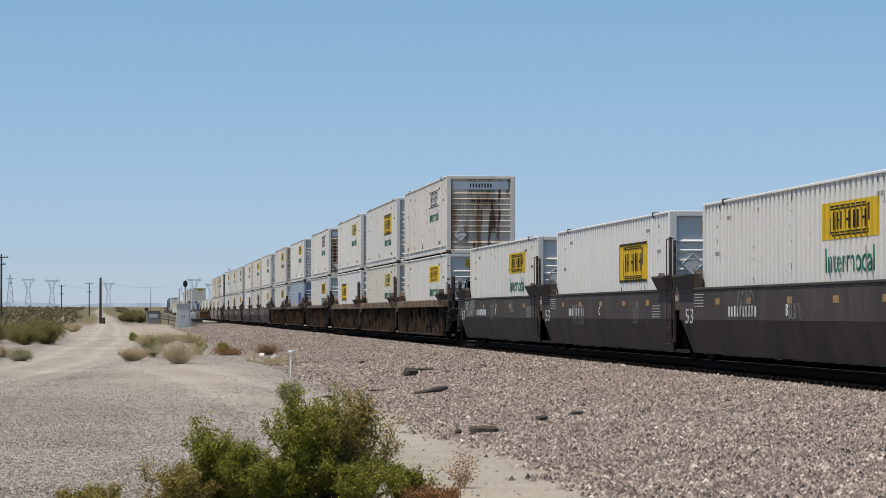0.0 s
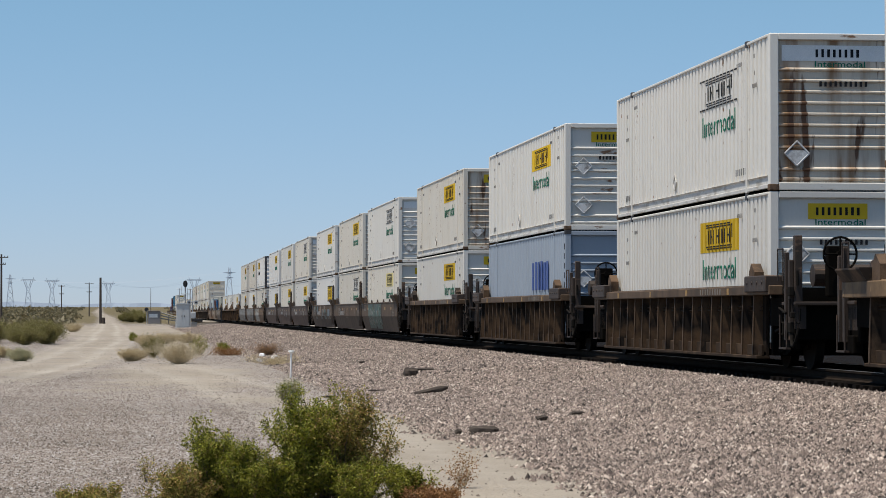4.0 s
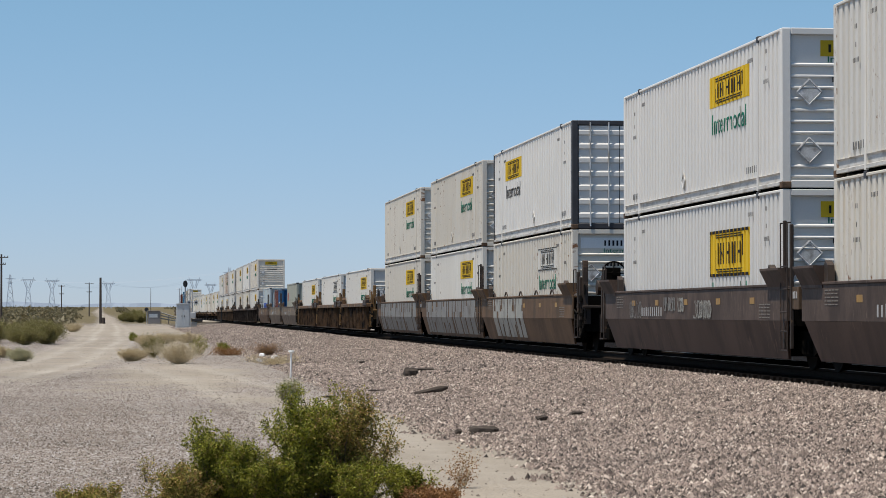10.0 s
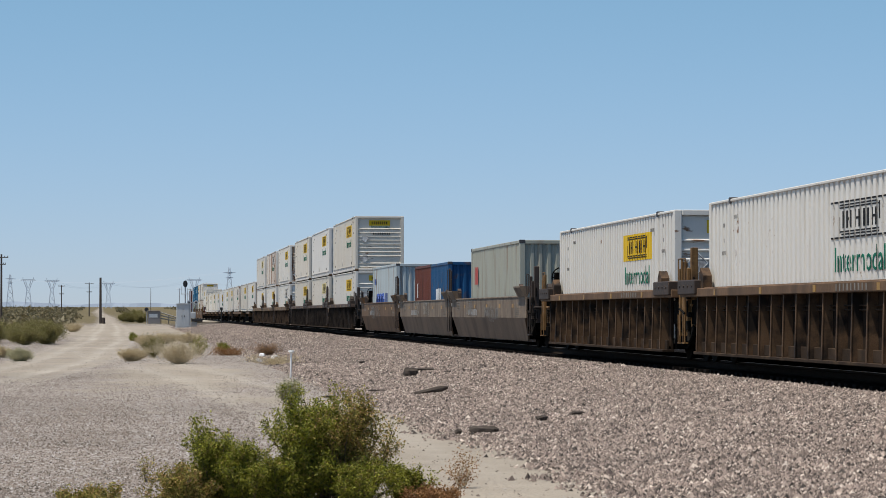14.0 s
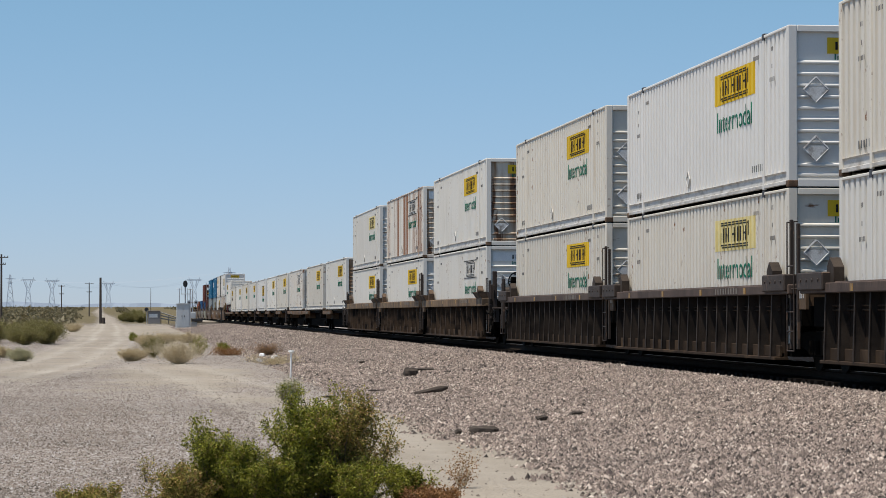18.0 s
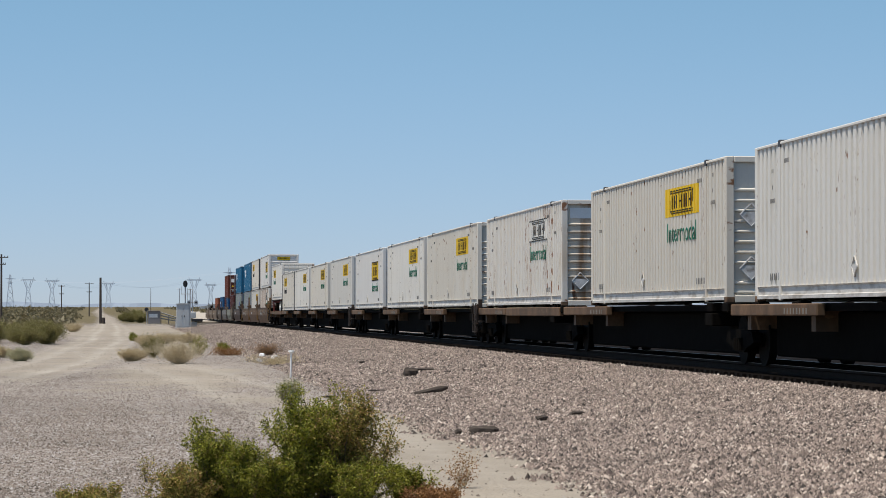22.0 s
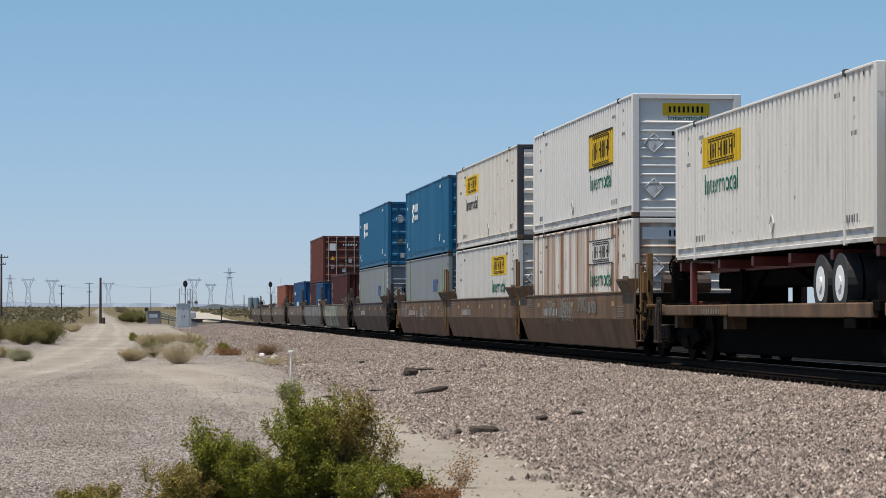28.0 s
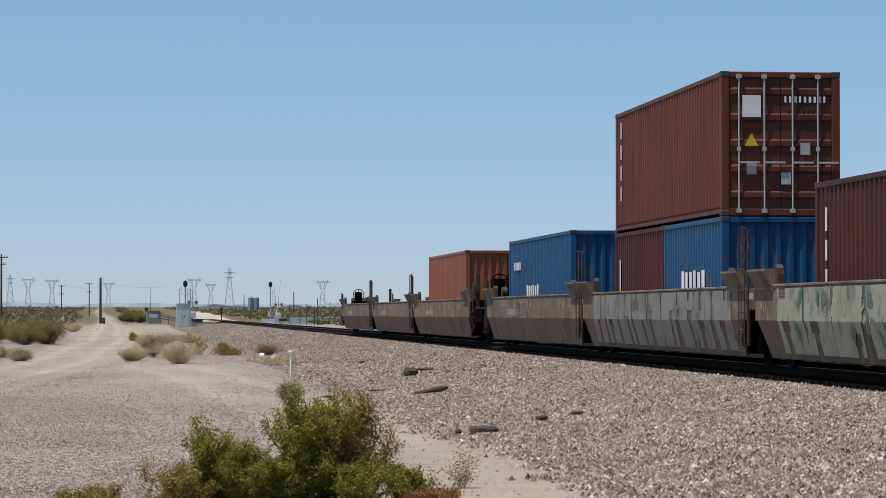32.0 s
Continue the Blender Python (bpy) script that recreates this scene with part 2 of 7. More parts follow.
# ---- mesh building ----
class Shape:
    """Collects simple solids into one mesh."""

    def __init__(self):
        self.v, self.f = [], []

    def add(self, verts, faces):
        k = len(self.v)
        self.v += [tuple(p) for p in verts]
        self.f += [tuple(k + i for i in q) for q in faces]
        return self

    def box(self, x0, x1, y0, y1, z0, z1, c=0.0):
        if c <= 0:
            return self.add([(x, y, z) for z in (z0, z1) for y in (y0, y1) for x in (x0, x1)],
                            [(0, 2, 3, 1), (4, 5, 7, 6), (0, 1, 5, 4), (2, 6, 7, 3), (0, 4, 6, 2), (1, 3, 7, 5)])
        X, Y, Z = ((x0, x1), (x0 + c, x1 - c)), ((y0, y1), (y0 + c, y1 - c)), ((z0, z1), (z0 + c, z1 - c))
        verts, idx = [], {}
        for i in (0, 1):
            for j in (0, 1):
                for k in (0, 1):
                    for a in range(3):
                        idx[i, j, k, a] = len(verts)
                        verts.append((X[a != 0][i], Y[a != 1][j], Z[a != 2][k]))
        faces = []
        for a in range(3):
            b, d = (a + 1) % 3, (a + 2) % 3
            for s in (0, 1):
                q = []
                for t, u in ((0, 0), (1, 0), (1, 1), (0, 1)):
                    key = [0, 0, 0]
                    key[a], key[b], key[d] = s, t, u
                    q.append(idx[(*key, a)])
                faces.append(tuple(q if s else q[::-1]))
            for t in (0, 1):
                for u in (0, 1):
                    q = []
                    for s in (0, 1):
                        key = [0, 0, 0]
                        key[a], key[b], key[d] = s, t, u
                        q += [idx[(*key, b)], idx[(*key, d)]]
                    q = [q[0], q[1], q[3], q[2]]
                    faces.append(tuple(q if t == u else q[::-1]))
        for i in (0, 1):
            for j in (0, 1):
                for k in (0, 1):
                    q = [idx[i, j, k, a] for a in range(3)]
                    faces.append(tuple(q if (i + j + k) % 2 else q[::-1]))
        return self.add(verts, faces)

    def prism(self, pts, axis, a0, a1):
        """pts: the outline in the two other axes (in the order x, y, z), pulled along axis from a0 to a1."""
        n = len(pts)

        def at(p, a):
            return (a, p[0], p[1]) if axis == 0 else (p[0], a, p[1]) if axis == 1 else (p[0], p[1], a)
        return self.add([at(p, a0) for p in pts] + [at(p, a1) for p in pts],
                        [tuple(range(n))[::-1], tuple(range(n, 2 * n))] + [(i, (i + 1) % n, n + (i + 1) % n, n + i) for i in range(n)])

    def tube(self, p, q, r, n=8, r2=None):
        p, q = Vector(p), Vector(q)
        d = (q - p).normalized()
        a = d.orthogonal().normalized()
        b = d.cross(a)
        r2 = r if r2 is None else r2
        ring = [(math.cos(2 * math.pi * i / n), math.sin(2 * math.pi * i / n)) for i in range(n)]
        verts = [p + (a * c + b * s) * r for c, s in ring] + [q + (a * c + b * s) * r2 for c, s in ring]
        return self.add(verts, [tuple(range(n))[::-1], tuple(range(n, 2 * n))] + [(i, (i + 1) % n, n + (i + 1) % n, n + i) for i in range(n)])

    def ring(self, centre, axis, r, thick, n=16):
        """A thin hoop round an axis (0, 1 or 2)."""
        c = Vector(centre)
        e = [Vector((0, 0, 0)) for _ in range(2)]
        e[0][(axis + 1) % 3], e[1][(axis + 2) % 3] = 1, 1
        pts = [c + e[0] * r * math.cos(2 * math.pi * i / n) + e[1] * r * math.sin(2 * math.pi * i / n) for i in range(n)]
        for i in range(n):
            self.tube(pts[i], pts[(i + 1) % n], thick, 5)
        return self

    def mesh(self, name, mat, smooth=False):
        me = bpy.data.meshes.new(name)
        me.from_pydata(self.v, [], self.f)
        me.materials.append(mat)
        if smooth:
            me.polygons.foreach_set("use_smooth", [True] * len(me.polygons))
        bm = bmesh.new()
        bm.from_mesh(me)
        bmesh.ops.recalc_face_normals(bm, faces=bm.faces)
        bm.to_mesh(me)
        bm.free()
        me.update()
        return me


def part(name, mesh, parent, label="", m=None):
    ob = new(name, mesh)
    if name in ("marking", "graffiti", "brake_rigging"):
        ob["kind"] = "stuff"
    ob.parent = parent
    if m is not None:
        ob.matrix_basis = m
    if label:
        tagged(ob, label)
    return ob


STORE = {}


def stored(key, maker):
    if key not in STORE:
        STORE[key] = maker()
    return STORE[key]


def lettering(text, size, mat, width=None):
    """Flat raised letters in the built-in font, facing -x, reading towards -y; centred."""
    def make():
        cu = bpy.data.curves.new("letters", "FONT")
        cu.body, cu.size, cu.extrude, cu.align_x, cu.align_y = text, size, 0.004, "CENTER", "CENTER"
        cu.resolution_u = 2
        ob = bpy.data.objects.new("letters", cu)
        scene.collection.objects.link(ob)
        me = bpy.data.meshes.new_from_object(ob.evaluated_get(bpy.context.evaluated_depsgraph_get()))
        bpy.data.objects.remove(ob)
        me.transform(Matrix(((0, 0, -1, 0), (-1, 0, 0, 0), (0, 1, 0, 0), (0, 0, 0, 1))))
        if width:
            w = max(v.co.y for v in me.vertices) - min(v.co.y for v in me.vertices)
            me.transform(Matrix.Diagonal((1, width / w, 1, 1)))
        me.materials.clear()
        me.materials.append(mat)
        return me
    return stored(("text", text, size, mat.name, width), make)


# ---- the train: containers ----
MOVING = []          # every thing of the train, with its pose at the start
L53, L40, L20 = 16.154, 12.192, 6.058
HIGH, LOW = 2.896, 2.591
WID = 1.295          # half width of a 53-foot box
WISO = 1.219         # half width of a sea container


def corrugated_side(length, z0, z1, x, pitch, depth, outer, mat, key):
    """A side panel of upright corrugations, facing -x."""
    def make():
        s, n = Shape(), max(4, round(length / pitch))
        step = length / n
        slope = (0.045 if outer > 0.5 else 0.16) * step
        inner = step * (1 - outer) - 2 * slope
        line, y = [], -length / 2
        for _ in range(n):
            for d, w in ((0, outer * step), (0, slope), (depth, inner), (depth, slope)):
                line.append((x + d, y))
                y += w
        line.append((x, length / 2))
        k = len(line)
        verts = [(a, b, z0) for a, b in line] + [(a, b, z1) for a, b in line]
        back = [(x + 0.06, -length / 2, z0), (x + 0.06, length / 2, z0), (x + 0.06, -length / 2, z1), (x + 0.06, length / 2, z1)]
        s.add(verts + back, [(i + 1, i, k + i, k + i + 1) for i in range(k - 1)]
              + [(2 * k, 2 * k + 1, 2 * k + 3, 2 * k + 2), (k - 1, 2 * k - 1, 2 * k + 3, 2 * k + 1), (0, 2 * k, 2 * k + 2, k)])
        return s.mesh("side_panel", mat)
    return stored(("side", length, z0, z1, x, pitch, mat.name, key), make)


SIDE_X = -WID + 0.022      # outer face of the ribs on a 53-foot box
RIB_OUT, RIB_DEEP = 0.56, 0.050
RIB_LENGTH = L53 - 0.34
RIB_STEP = RIB_LENGTH / round(RIB_LENGTH / 0.335)


def rib_bands(shift, w):
    """The outer faces of the ribs within half a width of a print's middle, as (from, to) about that middle."""
    out = []
    for k in range(round(RIB_LENGTH / RIB_STEP)):
        a = -RIB_LENGTH / 2 + k * RIB_STEP - shift
        b = a + RIB_OUT * RIB_STEP
        if b > -w and a < w:
            out.append((a, b))
    return out


def rib_print(source, shift):
    """A print cut to the outer faces of the ribs, as a decal looks that does not reach into the grooves."""
    def make():
        bm = bmesh.new()
        bm.from_mesh(source)
        w = max(abs(v.co.y) for v in bm.verts)
        bands = [(a - 0.028, b + 0.028) for a, b in rib_bands(shift, w)]
        for edge in [v for band in bands for v in band]:
            bmesh.ops.bisect_plane(bm, geom=bm.verts[:] + bm.edges[:] + bm.faces[:], plane_co=(0, edge, 0), plane_no=(0, 1, 0))
        gone = [f for f in bm.faces if not any(a < f.calc_center_median().y < b for a, b in bands)]
        bmesh.ops.delete(bm, geom=gone, context="FACES")
        me = source.copy()
        bm.to_mesh(me)
        bm.free()
        return me
    return stored(("ribbed", source.name, round(shift, 3)), make)


def rib_plate(w, h, shift, mat):
    """A sticker laid into the grooves of the ribs."""
    def make():
        slope, line = 0.045 * RIB_STEP, []
        for a, b in rib_bands(shift, w / 2 + RIB_STEP):
            for d, y in ((RIB_DEEP, a - slope), (0, a), (0, b), (RIB_DEEP, b + slope)):
                if -w / 2 < y < w / 2:
                    line.append((d - 0.006, y))
        line = [(line[0][0], -w / 2)] + line + [(line[-1][0], w / 2)]
        k = len(line)
        return Shape().add([(x, y, -h / 2) for x, y in line] + [(x, y, h / 2) for x, y in line],
                           [(i + 1, i, k + i, k + i + 1) for i in range(k - 1)]).mesh("sticker", mat)
    return stored(("rib_plate", w, h, round(shift, 3), mat.name), make)


def louvred_end(half, high, mat):
    """The closed end of a 53-foot box: level ledges between a plain upper and a plain lower band, facing -y."""
    def make():
        s, line = Shape(), []
        y0 = 0.085

        def ledge(z):
            line.extend([(y0, z), (y0 - 0.055, z - 0.035), (y0 - 0.055, z - 0.06), (y0, z - 0.085)])
        line.append((y0, high - 0.10))
        for z in [high - 0.62 - 0.205 * i for i in range(8)] + [high - 2.46, high - 2.64]:
            ledge(z)
        line.append((y0, 0.12))
        k = len(line)
        w = half - 0.16
        verts = [(-w, y, z) for y, z in line] + [(w, y, z) for y, z in line]
        s.add(verts, [(i, i + 1, k + i + 1, k + i) for i in range(k - 1)])
        s.box(-w, w, y0 + 0.02, y0 + 0.06, 0.12, high - 0.1)
        return s.mesh("end_wall", mat)
    return stored(("louvre", half, high, mat.name), make)


def box_frame(ob, length, half, high, rail_mat, post_mat, top_mat, dark):
    """Rails, posts, roof and castings that every box has."""
    L = length / 2
    zr = 0.28 if half > 1.25 else 0.18
    rail = 0.055 if half > 1.25 else 0.10
    low = stored(("low", length, half, rail_mat.name), lambda: Shape().prism([(-half, 0.05), (-half, 0.11), (-half + 0.04, 0.125), (-half + 0.04, zr - 0.03), (-half + 0.008, zr), (-half + 0.09, zr), (-half + 0.09, 0.05)], 1, -L + 0.17, L - 0.17)
                 .mesh("bottom_rail", rail_mat))
    top = stored(("top", length, half, high, top_mat.name), lambda: Shape().box(-half, -half + 0.08, -L + 0.17, L - 0.17, high - rail, high, 0.012)
                 .mesh("top_rail", top_mat))
    post = stored(("post", half, high, length, post_mat.name), lambda: Shape().box(-half, -half + 0.17, -L, -L + 0.17, 0.0, high, 0.015)
                  .mesh("corner_post", post_mat))
    header = stored(("header", half, high, length, post_mat.name), lambda: Shape().box(-half + 0.17, half - 0.17, -L, -L + 0.10, high - 0.12, high, 0.012)
                    .mesh("end_beam", post_mat))
    footer = stored(("footer", half, high, length, post_mat.name), lambda: Shape().box(-half + 0.17, half - 0.17, -L, -L + 0.10, 0.0, 0.14, 0.012).mesh("end_beam", post_mat))
    roof = stored(("roof", length, half, high, top_mat.name), lambda: Shape().box(-half + 0.08, half - 0.08, -L + 0.1, L - 0.1, high - 0.05, high - 0.012)
                  .mesh("roof", top_mat))
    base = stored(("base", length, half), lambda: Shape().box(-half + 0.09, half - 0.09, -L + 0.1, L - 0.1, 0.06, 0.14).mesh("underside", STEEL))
    turn = pose(0, 0, 0, 0, 0, 180)
    for m in (Matrix(), turn):
        part("bottom_rail", low, ob, m=m)
        part("top_rail", top, ob, m=m)
        part("corner_post", post, ob, m=m)
        part("end_beam", header, ob, m=m)
        part("end_beam", footer, ob, m=m)
    mirror = stored(("post2", half, high, length, post_mat.name), lambda: Shape().box(half - 0.17, half, -L, -L + 0.17, 0.0, high, 0.015)
                    .mesh("corner_post", post_mat))
    part("corner_post", mirror, ob)
    part("corner_post", mirror, ob, m=turn)
    part("roof", roof, ob)
    part("underside", base, ob)


def door_end(ob, length, half, high, mat, rods, frame_mat, turned, ribs):
    """Two doors with lock rods. The doors close the +y end, or the -y end when turned."""
    L = length / 2
    m = Matrix() if turned else pose(0, 0, 0, 0, 0, 180)

    def leaf():
        s, w = Shape(), half - 0.19
        z0, z1 = 0.16, high - 0.14
        pts = [(-L + 0.075, z1), (-L + 0.075, z0), (-L + 0.035, z0)]
        for i in range(ribs):
            z = z0 + (z1 - z0) * (i + 0.5) / ribs
            pts += [(-L + 0.035, z - 0.09), (-L + 0.005, z - 0.05), (-L + 0.005, z + 0.05), (-L + 0.035, z + 0.09)]
        pts.append((-L + 0.035, z1))
        return s.prism(pts, 0, -w, -0.012).mesh("door", mat)
    a = stored(("leaf", length, half, high, mat.name, ribs), leaf)

    def leaf2():
        me = a.copy()
        me.transform(Matrix.Translation((half - 0.178, 0, 0)))
        return me
    b = stored(("leaf2", length, half, high, mat.name, ribs), leaf2)
    seal = stored(("seal", length, half, high, frame_mat.name), lambda: Shape().box(-half + 0.17, half - 0.17, -L + 0.06, -L + 0.09, 0.13, high - 0.11)
                  .mesh("door_seal", frame_mat))
    part("door", a, ob, m=m)
    part("door", b, ob, m=m)
    part("door_seal", seal, ob, m=m)
    if turned:
        rod = stored(("rod", length, high, rods.name), lambda: Shape().tube((0, -L - 0.02, 0.06), (0, -L - 0.02, high - 0.05), 0.019, 8)
                     .box(-0.05, 0.05, -L - 0.045, -L + 0.03, 0.06, 0.14).box(-0.05, 0.05, -L - 0.045, -L + 0.03, high - 0.14, high - 0.06)
                     .box(-0.035, 0.035, -L - 0.04, -L + 0.03, high * 0.45, high * 0.45 + 0.08)
                     .box(0.0, 0.42, -L - 0.05, -L - 0.02, 1.05, 1.09).mesh("lock_rod", rods))
        for x in (-0.86, -0.34, 0.24, 0.76):
            part("lock_rod", rod, ob, m=pose(x, 0, 0))


def bars(n, w, gap, h, mat, key, jitter=0.0):
    """A row of upright print strokes facing -x, reading towards -y."""
    def make():
        s, r = Shape(), random.Random(str(key))
        y = (n * w + (n - 1) * gap) / 2
        for _ in range(n):
            k = w * (1 - jitter * r.random())
            s.box(-0.004, 0.004, y - k, y, -h / 2, h / 2 - jitter * h * 0.3 * r.random())
            y -= w + gap
        return s.mesh("marking", mat)
    return stored(("bars", n, w, gap, h, mat.name, key, jitter), make)


def logo(kind):
    """The company sticker: a plate with a scroll outline and thick strokes, as plain shapes."""
    w, h = (3.55, 0.92) if kind == "Y" else (3.58, 0.62)
    plate_mat = {"y": YELLOW, "Y": YELLOW, "p": PALE, "w": WHITE}[kind]

    def ink():
        s, t = Shape(), 0.035

        def rect(y0, y1, z0, z1):
            s.box(-0.010, -0.003, y0, y1, z0, z1)
        inner = 0.62 * w / 2
        hh = 0.41 * h
        for k in range(2):
            d = 0.045 * k
            rect(-inner - 0.16 * k, inner + 0.10, hh - d - t * 0.72, hh - d)
            rect(-inner - 0.10, inner + 0.16 * k, -hh + d, -hh + d + t * 0.72)
            rect(-inner - 0.12 - d, -inner - 0.09 - d, -hh * 0.2, hh * 0.9)
            rect(inner + 0.09 + d, inner + 0.12 + d, -hh * 0.9, hh * 0.2)
        for y, ww in ((-0.92, 0.13), (-0.72, 0.08), (-0.50, 0.13), (-0.28, 0.13), (-0.02, 0.13), (0.22, 0.12), (0.46, 0.12), (0.66, 0.13), (0.88, 0.12)):
            rect(1.12 * y - 0.42 * ww, 1.12 * y + 0.42 * ww, -0.56 * hh, 0.56 * hh)
        for y, ww in ((-0.82, 0.26), (0.08, 0.2), (0.53, 0.24)):
            rect(1.12 * y - ww / 2, 1.12 * y + ww / 2, -0.05 * hh, 0.10 * hh)
        if kind == "Y":
            rect(-w / 2, w / 2, h / 2 - 0.06, h / 2)
            rect(-w / 2, w / 2, -h / 2, -h / 2 + 0.06)
            rect(-w / 2, -w / 2 + 0.05, -h / 2, h / 2)
            rect(w / 2 - 0.05, w / 2, -h / 2, h / 2)
        if kind == "w":
            rect(-w / 2, w / 2, h / 2 - 0.03, h / 2)
            rect(-w / 2, w / 2, -h / 2, -h / 2 + 0.03)
        return s.mesh("print", BLACK)
    return (w, h, plate_mat), stored(("ink", kind), ink)


def placard_frame(mat=None):
    mat = mat or PLACARD

    def make():
        s, a = Shape(), 0.17
        pts = [(0, a), (-a, 0), (0, -a), (a, 0)]
        for i in range(4):
            p, q = pts[i], pts[(i + 1) % 4]
            s.tube((0, p[0], p[1]), (0, q[0], q[1]), 0.014, 5)
        s.prism([(-a * 0.9, 0), (0, -a * 0.9), (a * 0.9, 0), (a * 0.6, a * 0.25), (-a * 0.6, a * 0.25)], 0, -0.006, 0.006)
        return s.mesh("placard_holder", mat)
    return stored(("placard", mat.name), make)


def set_moving(ob, x, y, z, turned=False):
    rot = 180 if turned else 0
    ob.matrix_basis = pose(x, y, z, 0, 0, rot)
    MOVING.append((ob, x, y, z, rot))
    return ob


def freight_box(front, z, kind="y", body=None, turned=False, stained=False):
    """A white 53-foot box. front: y of its leading end at the start; turned: its doors lead."""
    body = body or (BRIGHT if kind == "Y" else WHITE)
    end_mat = ENDRUST if stained else body
    word = {WHITE: "white", CREAM: "yellowed white", BRIGHT: "bright white", RUSTY: "rust-streaked white", SPECKLED: "rust-speckled white"}[body]
    sticker = {"y": "yellow logo panel", "Y": "large yellow logo panel", "p": "faded yellow logo panel", "w": "outlined logo"}[kind]
    ob = tagged(new("shipping_container"), "%s corrugated container with %s%s%s" % (
        word, sticker, ", doors leading" if turned else "", ", rust-stained end" if stained else ""), "shipping container", "containers on the train")
    L = L53 / 2
    side = corrugated_side(RIB_LENGTH, 0.28, HIGH - 0.055, SIDE_X, 0.335, RIB_DEEP, RIB_OUT, body, 0)
    turn = pose(0, 0, 0, 0, 0, 180)
    part("side_panel", side, ob)
    part("side_panel", side, ob, m=turn)
    box_frame(ob, L53, WID, HIGH, RAILGREY, GASKET if turned and kind == "y" and body is not WHITE else body, body, False)
    part("end_wall", louvred_end(WID, HIGH, end_mat), ob, "rust-stained ledged end wall" if stained else "", m=pose(0, -L, 0))
    door_end(ob, L53, WID, HIGH, body, SILVER, GASKET, False, 7)
    if turned:
        rod = stored("white_rod", lambda: Shape().tube((0, L + 0.03, 0.06), (0, L + 0.03, HIGH - 0.05), 0.022, 8).mesh("lock_rod", SILVER))
        for x in (-0.8, -0.3, 0.3, 0.8):
            part("lock_rod", rod, ob, m=pose(x, 0, 0))
    # the lifting posts 40 feet apart, with their dark castings on the roof
    strip = stored(("strip", body.name), lambda: Shape().box(-WID - 0.004, -WID + 0.05, -0.06, 0.06, 0.02, HIGH + 0.004, 0.008).mesh("lifting_post", body))
    cast = stored("cast", lambda: Shape().box(-WID - 0.008, -WID + 0.16, -0.08, 0.08, HIGH - 0.10, HIGH + 0.035, 0.015).mesh("casting", GASKET))
    for y in (-6.1, 6.1):
        for m in (pose(0, y, 0), pose(0, y, 0, 0, 0, 180)):
            part("lifting_post", strip, ob, m=m)
            part("casting", cast, ob, "dark steel casting", m=m)
    corner = stored("corner_casting", lambda: Shape().box(-WID - 0.006, -WID + 0.178, -L - 0.006, -L + 0.178, -0.005, 0.12, 0.015).mesh("corner_casting", RUSTCAST))
    corner2 = stored("corner_casting2", lambda: Shape().box(WID - 0.178, WID + 0.006, -L - 0.006, -L + 0.178, -0.005, 0.12, 0.015).mesh("corner_casting", RUSTCAST))
    for c in (corner, corner2):
        part("corner_casting", c, ob, "rusty steel corner casting")
        part("corner_casting", c, ob, "rusty steel corner casting", m=turn)
    plate, ink = logo(kind)
    zl = HIGH - (1.05 if kind == "Y" else 0.70)
    zt = HIGH - (1.85 if kind == "Y" else 1.38)
    yl = -L + 4.55
    text = lettering("Intermodal", 0.60, BLACK if turned and body is not WHITE else GREEN, 3.1)
    for sgn in (1, -1):
        m = pose(0, 0, 0, 0, 0, 0 if sgn > 0 else 180)
        shift = yl if sgn > 0 else -yl
        st = part("sticker", rib_plate(plate[0], plate[1], shift, plate[2]), ob, sticker, m=m @ pose(SIDE_X, shift, zl))
        part("print", rib_print(ink, shift), st)
        part("lettering", rib_print(text, shift), ob, "lettering", m=m @ pose(SIDE_X - 0.005, shift, zt))
        part("placard_holder", placard_frame(RAILGREY), ob, m=m @ pose(SIDE_X - 0.016, 0.9 if sgn > 0 else -0.9, 0.55))
        for yy, zz, n_ in ((-5.55, 0.46, 6), (6.55, 0.46, 5), (-5.45, HIGH - 0.36, 6), (-6.75, HIGH - 0.30, 2), (-6.75, HIGH - 0.62, 1), (-6.75, HIGH - 0.86, 5), (6.7, HIGH - 0.5, 2),
                           (6.7, HIGH - 0.8, 1), (6.7, HIGH - 1.05, 5), (5.6, HIGH - 0.36, 5)):
            part("marking", bars(n_, 0.06, 0.10, 0.14, SOFTPRINT, 2, 0.5) if zz < 1 else bars(n_, 0.018, 0.065, 0.085, SOFTPRINT, 2, 0.4), ob, "small dark lettering", m=m @ pose(SIDE_X - 0.005, yy * sgn, zz))
    # the closed end: sign plate, word, number strokes, placard holders
    small = stored(("endplate", kind), lambda: Shape().box(-0.004, 0.004, -0.56 if kind != "w" else -1.05, 0.56 if kind != "w" else 1.05, -0.145, 0.145)
                   .mesh("sticker", WHITEPRINT if kind == "w" else YELLOW))
    face = pose(0, -L + 0.075, HIGH - 0.36, 0, 0, 90)
    st = part("sticker", small, ob, "company name plate", m=face)
    part("print", bars(8, 0.055, 0.055, 0.15, BLACK, 3, 0.2), st, m=pose(-0.006, 0, 0))
    part("lettering", lettering("Intermodal", 0.17, GREEN, 0.95), ob, "green lettering", m=pose(0.05, -L + 0.076, HIGH - 0.565, 0, 0, 90))
    part("marking", bars(10, 0.05, 0.045, 0.10, BLACK, 4, 0.2), ob, "number strokes", m=pose(0.1, -L + 0.027, HIGH - 0.93, 0, 0, 90))
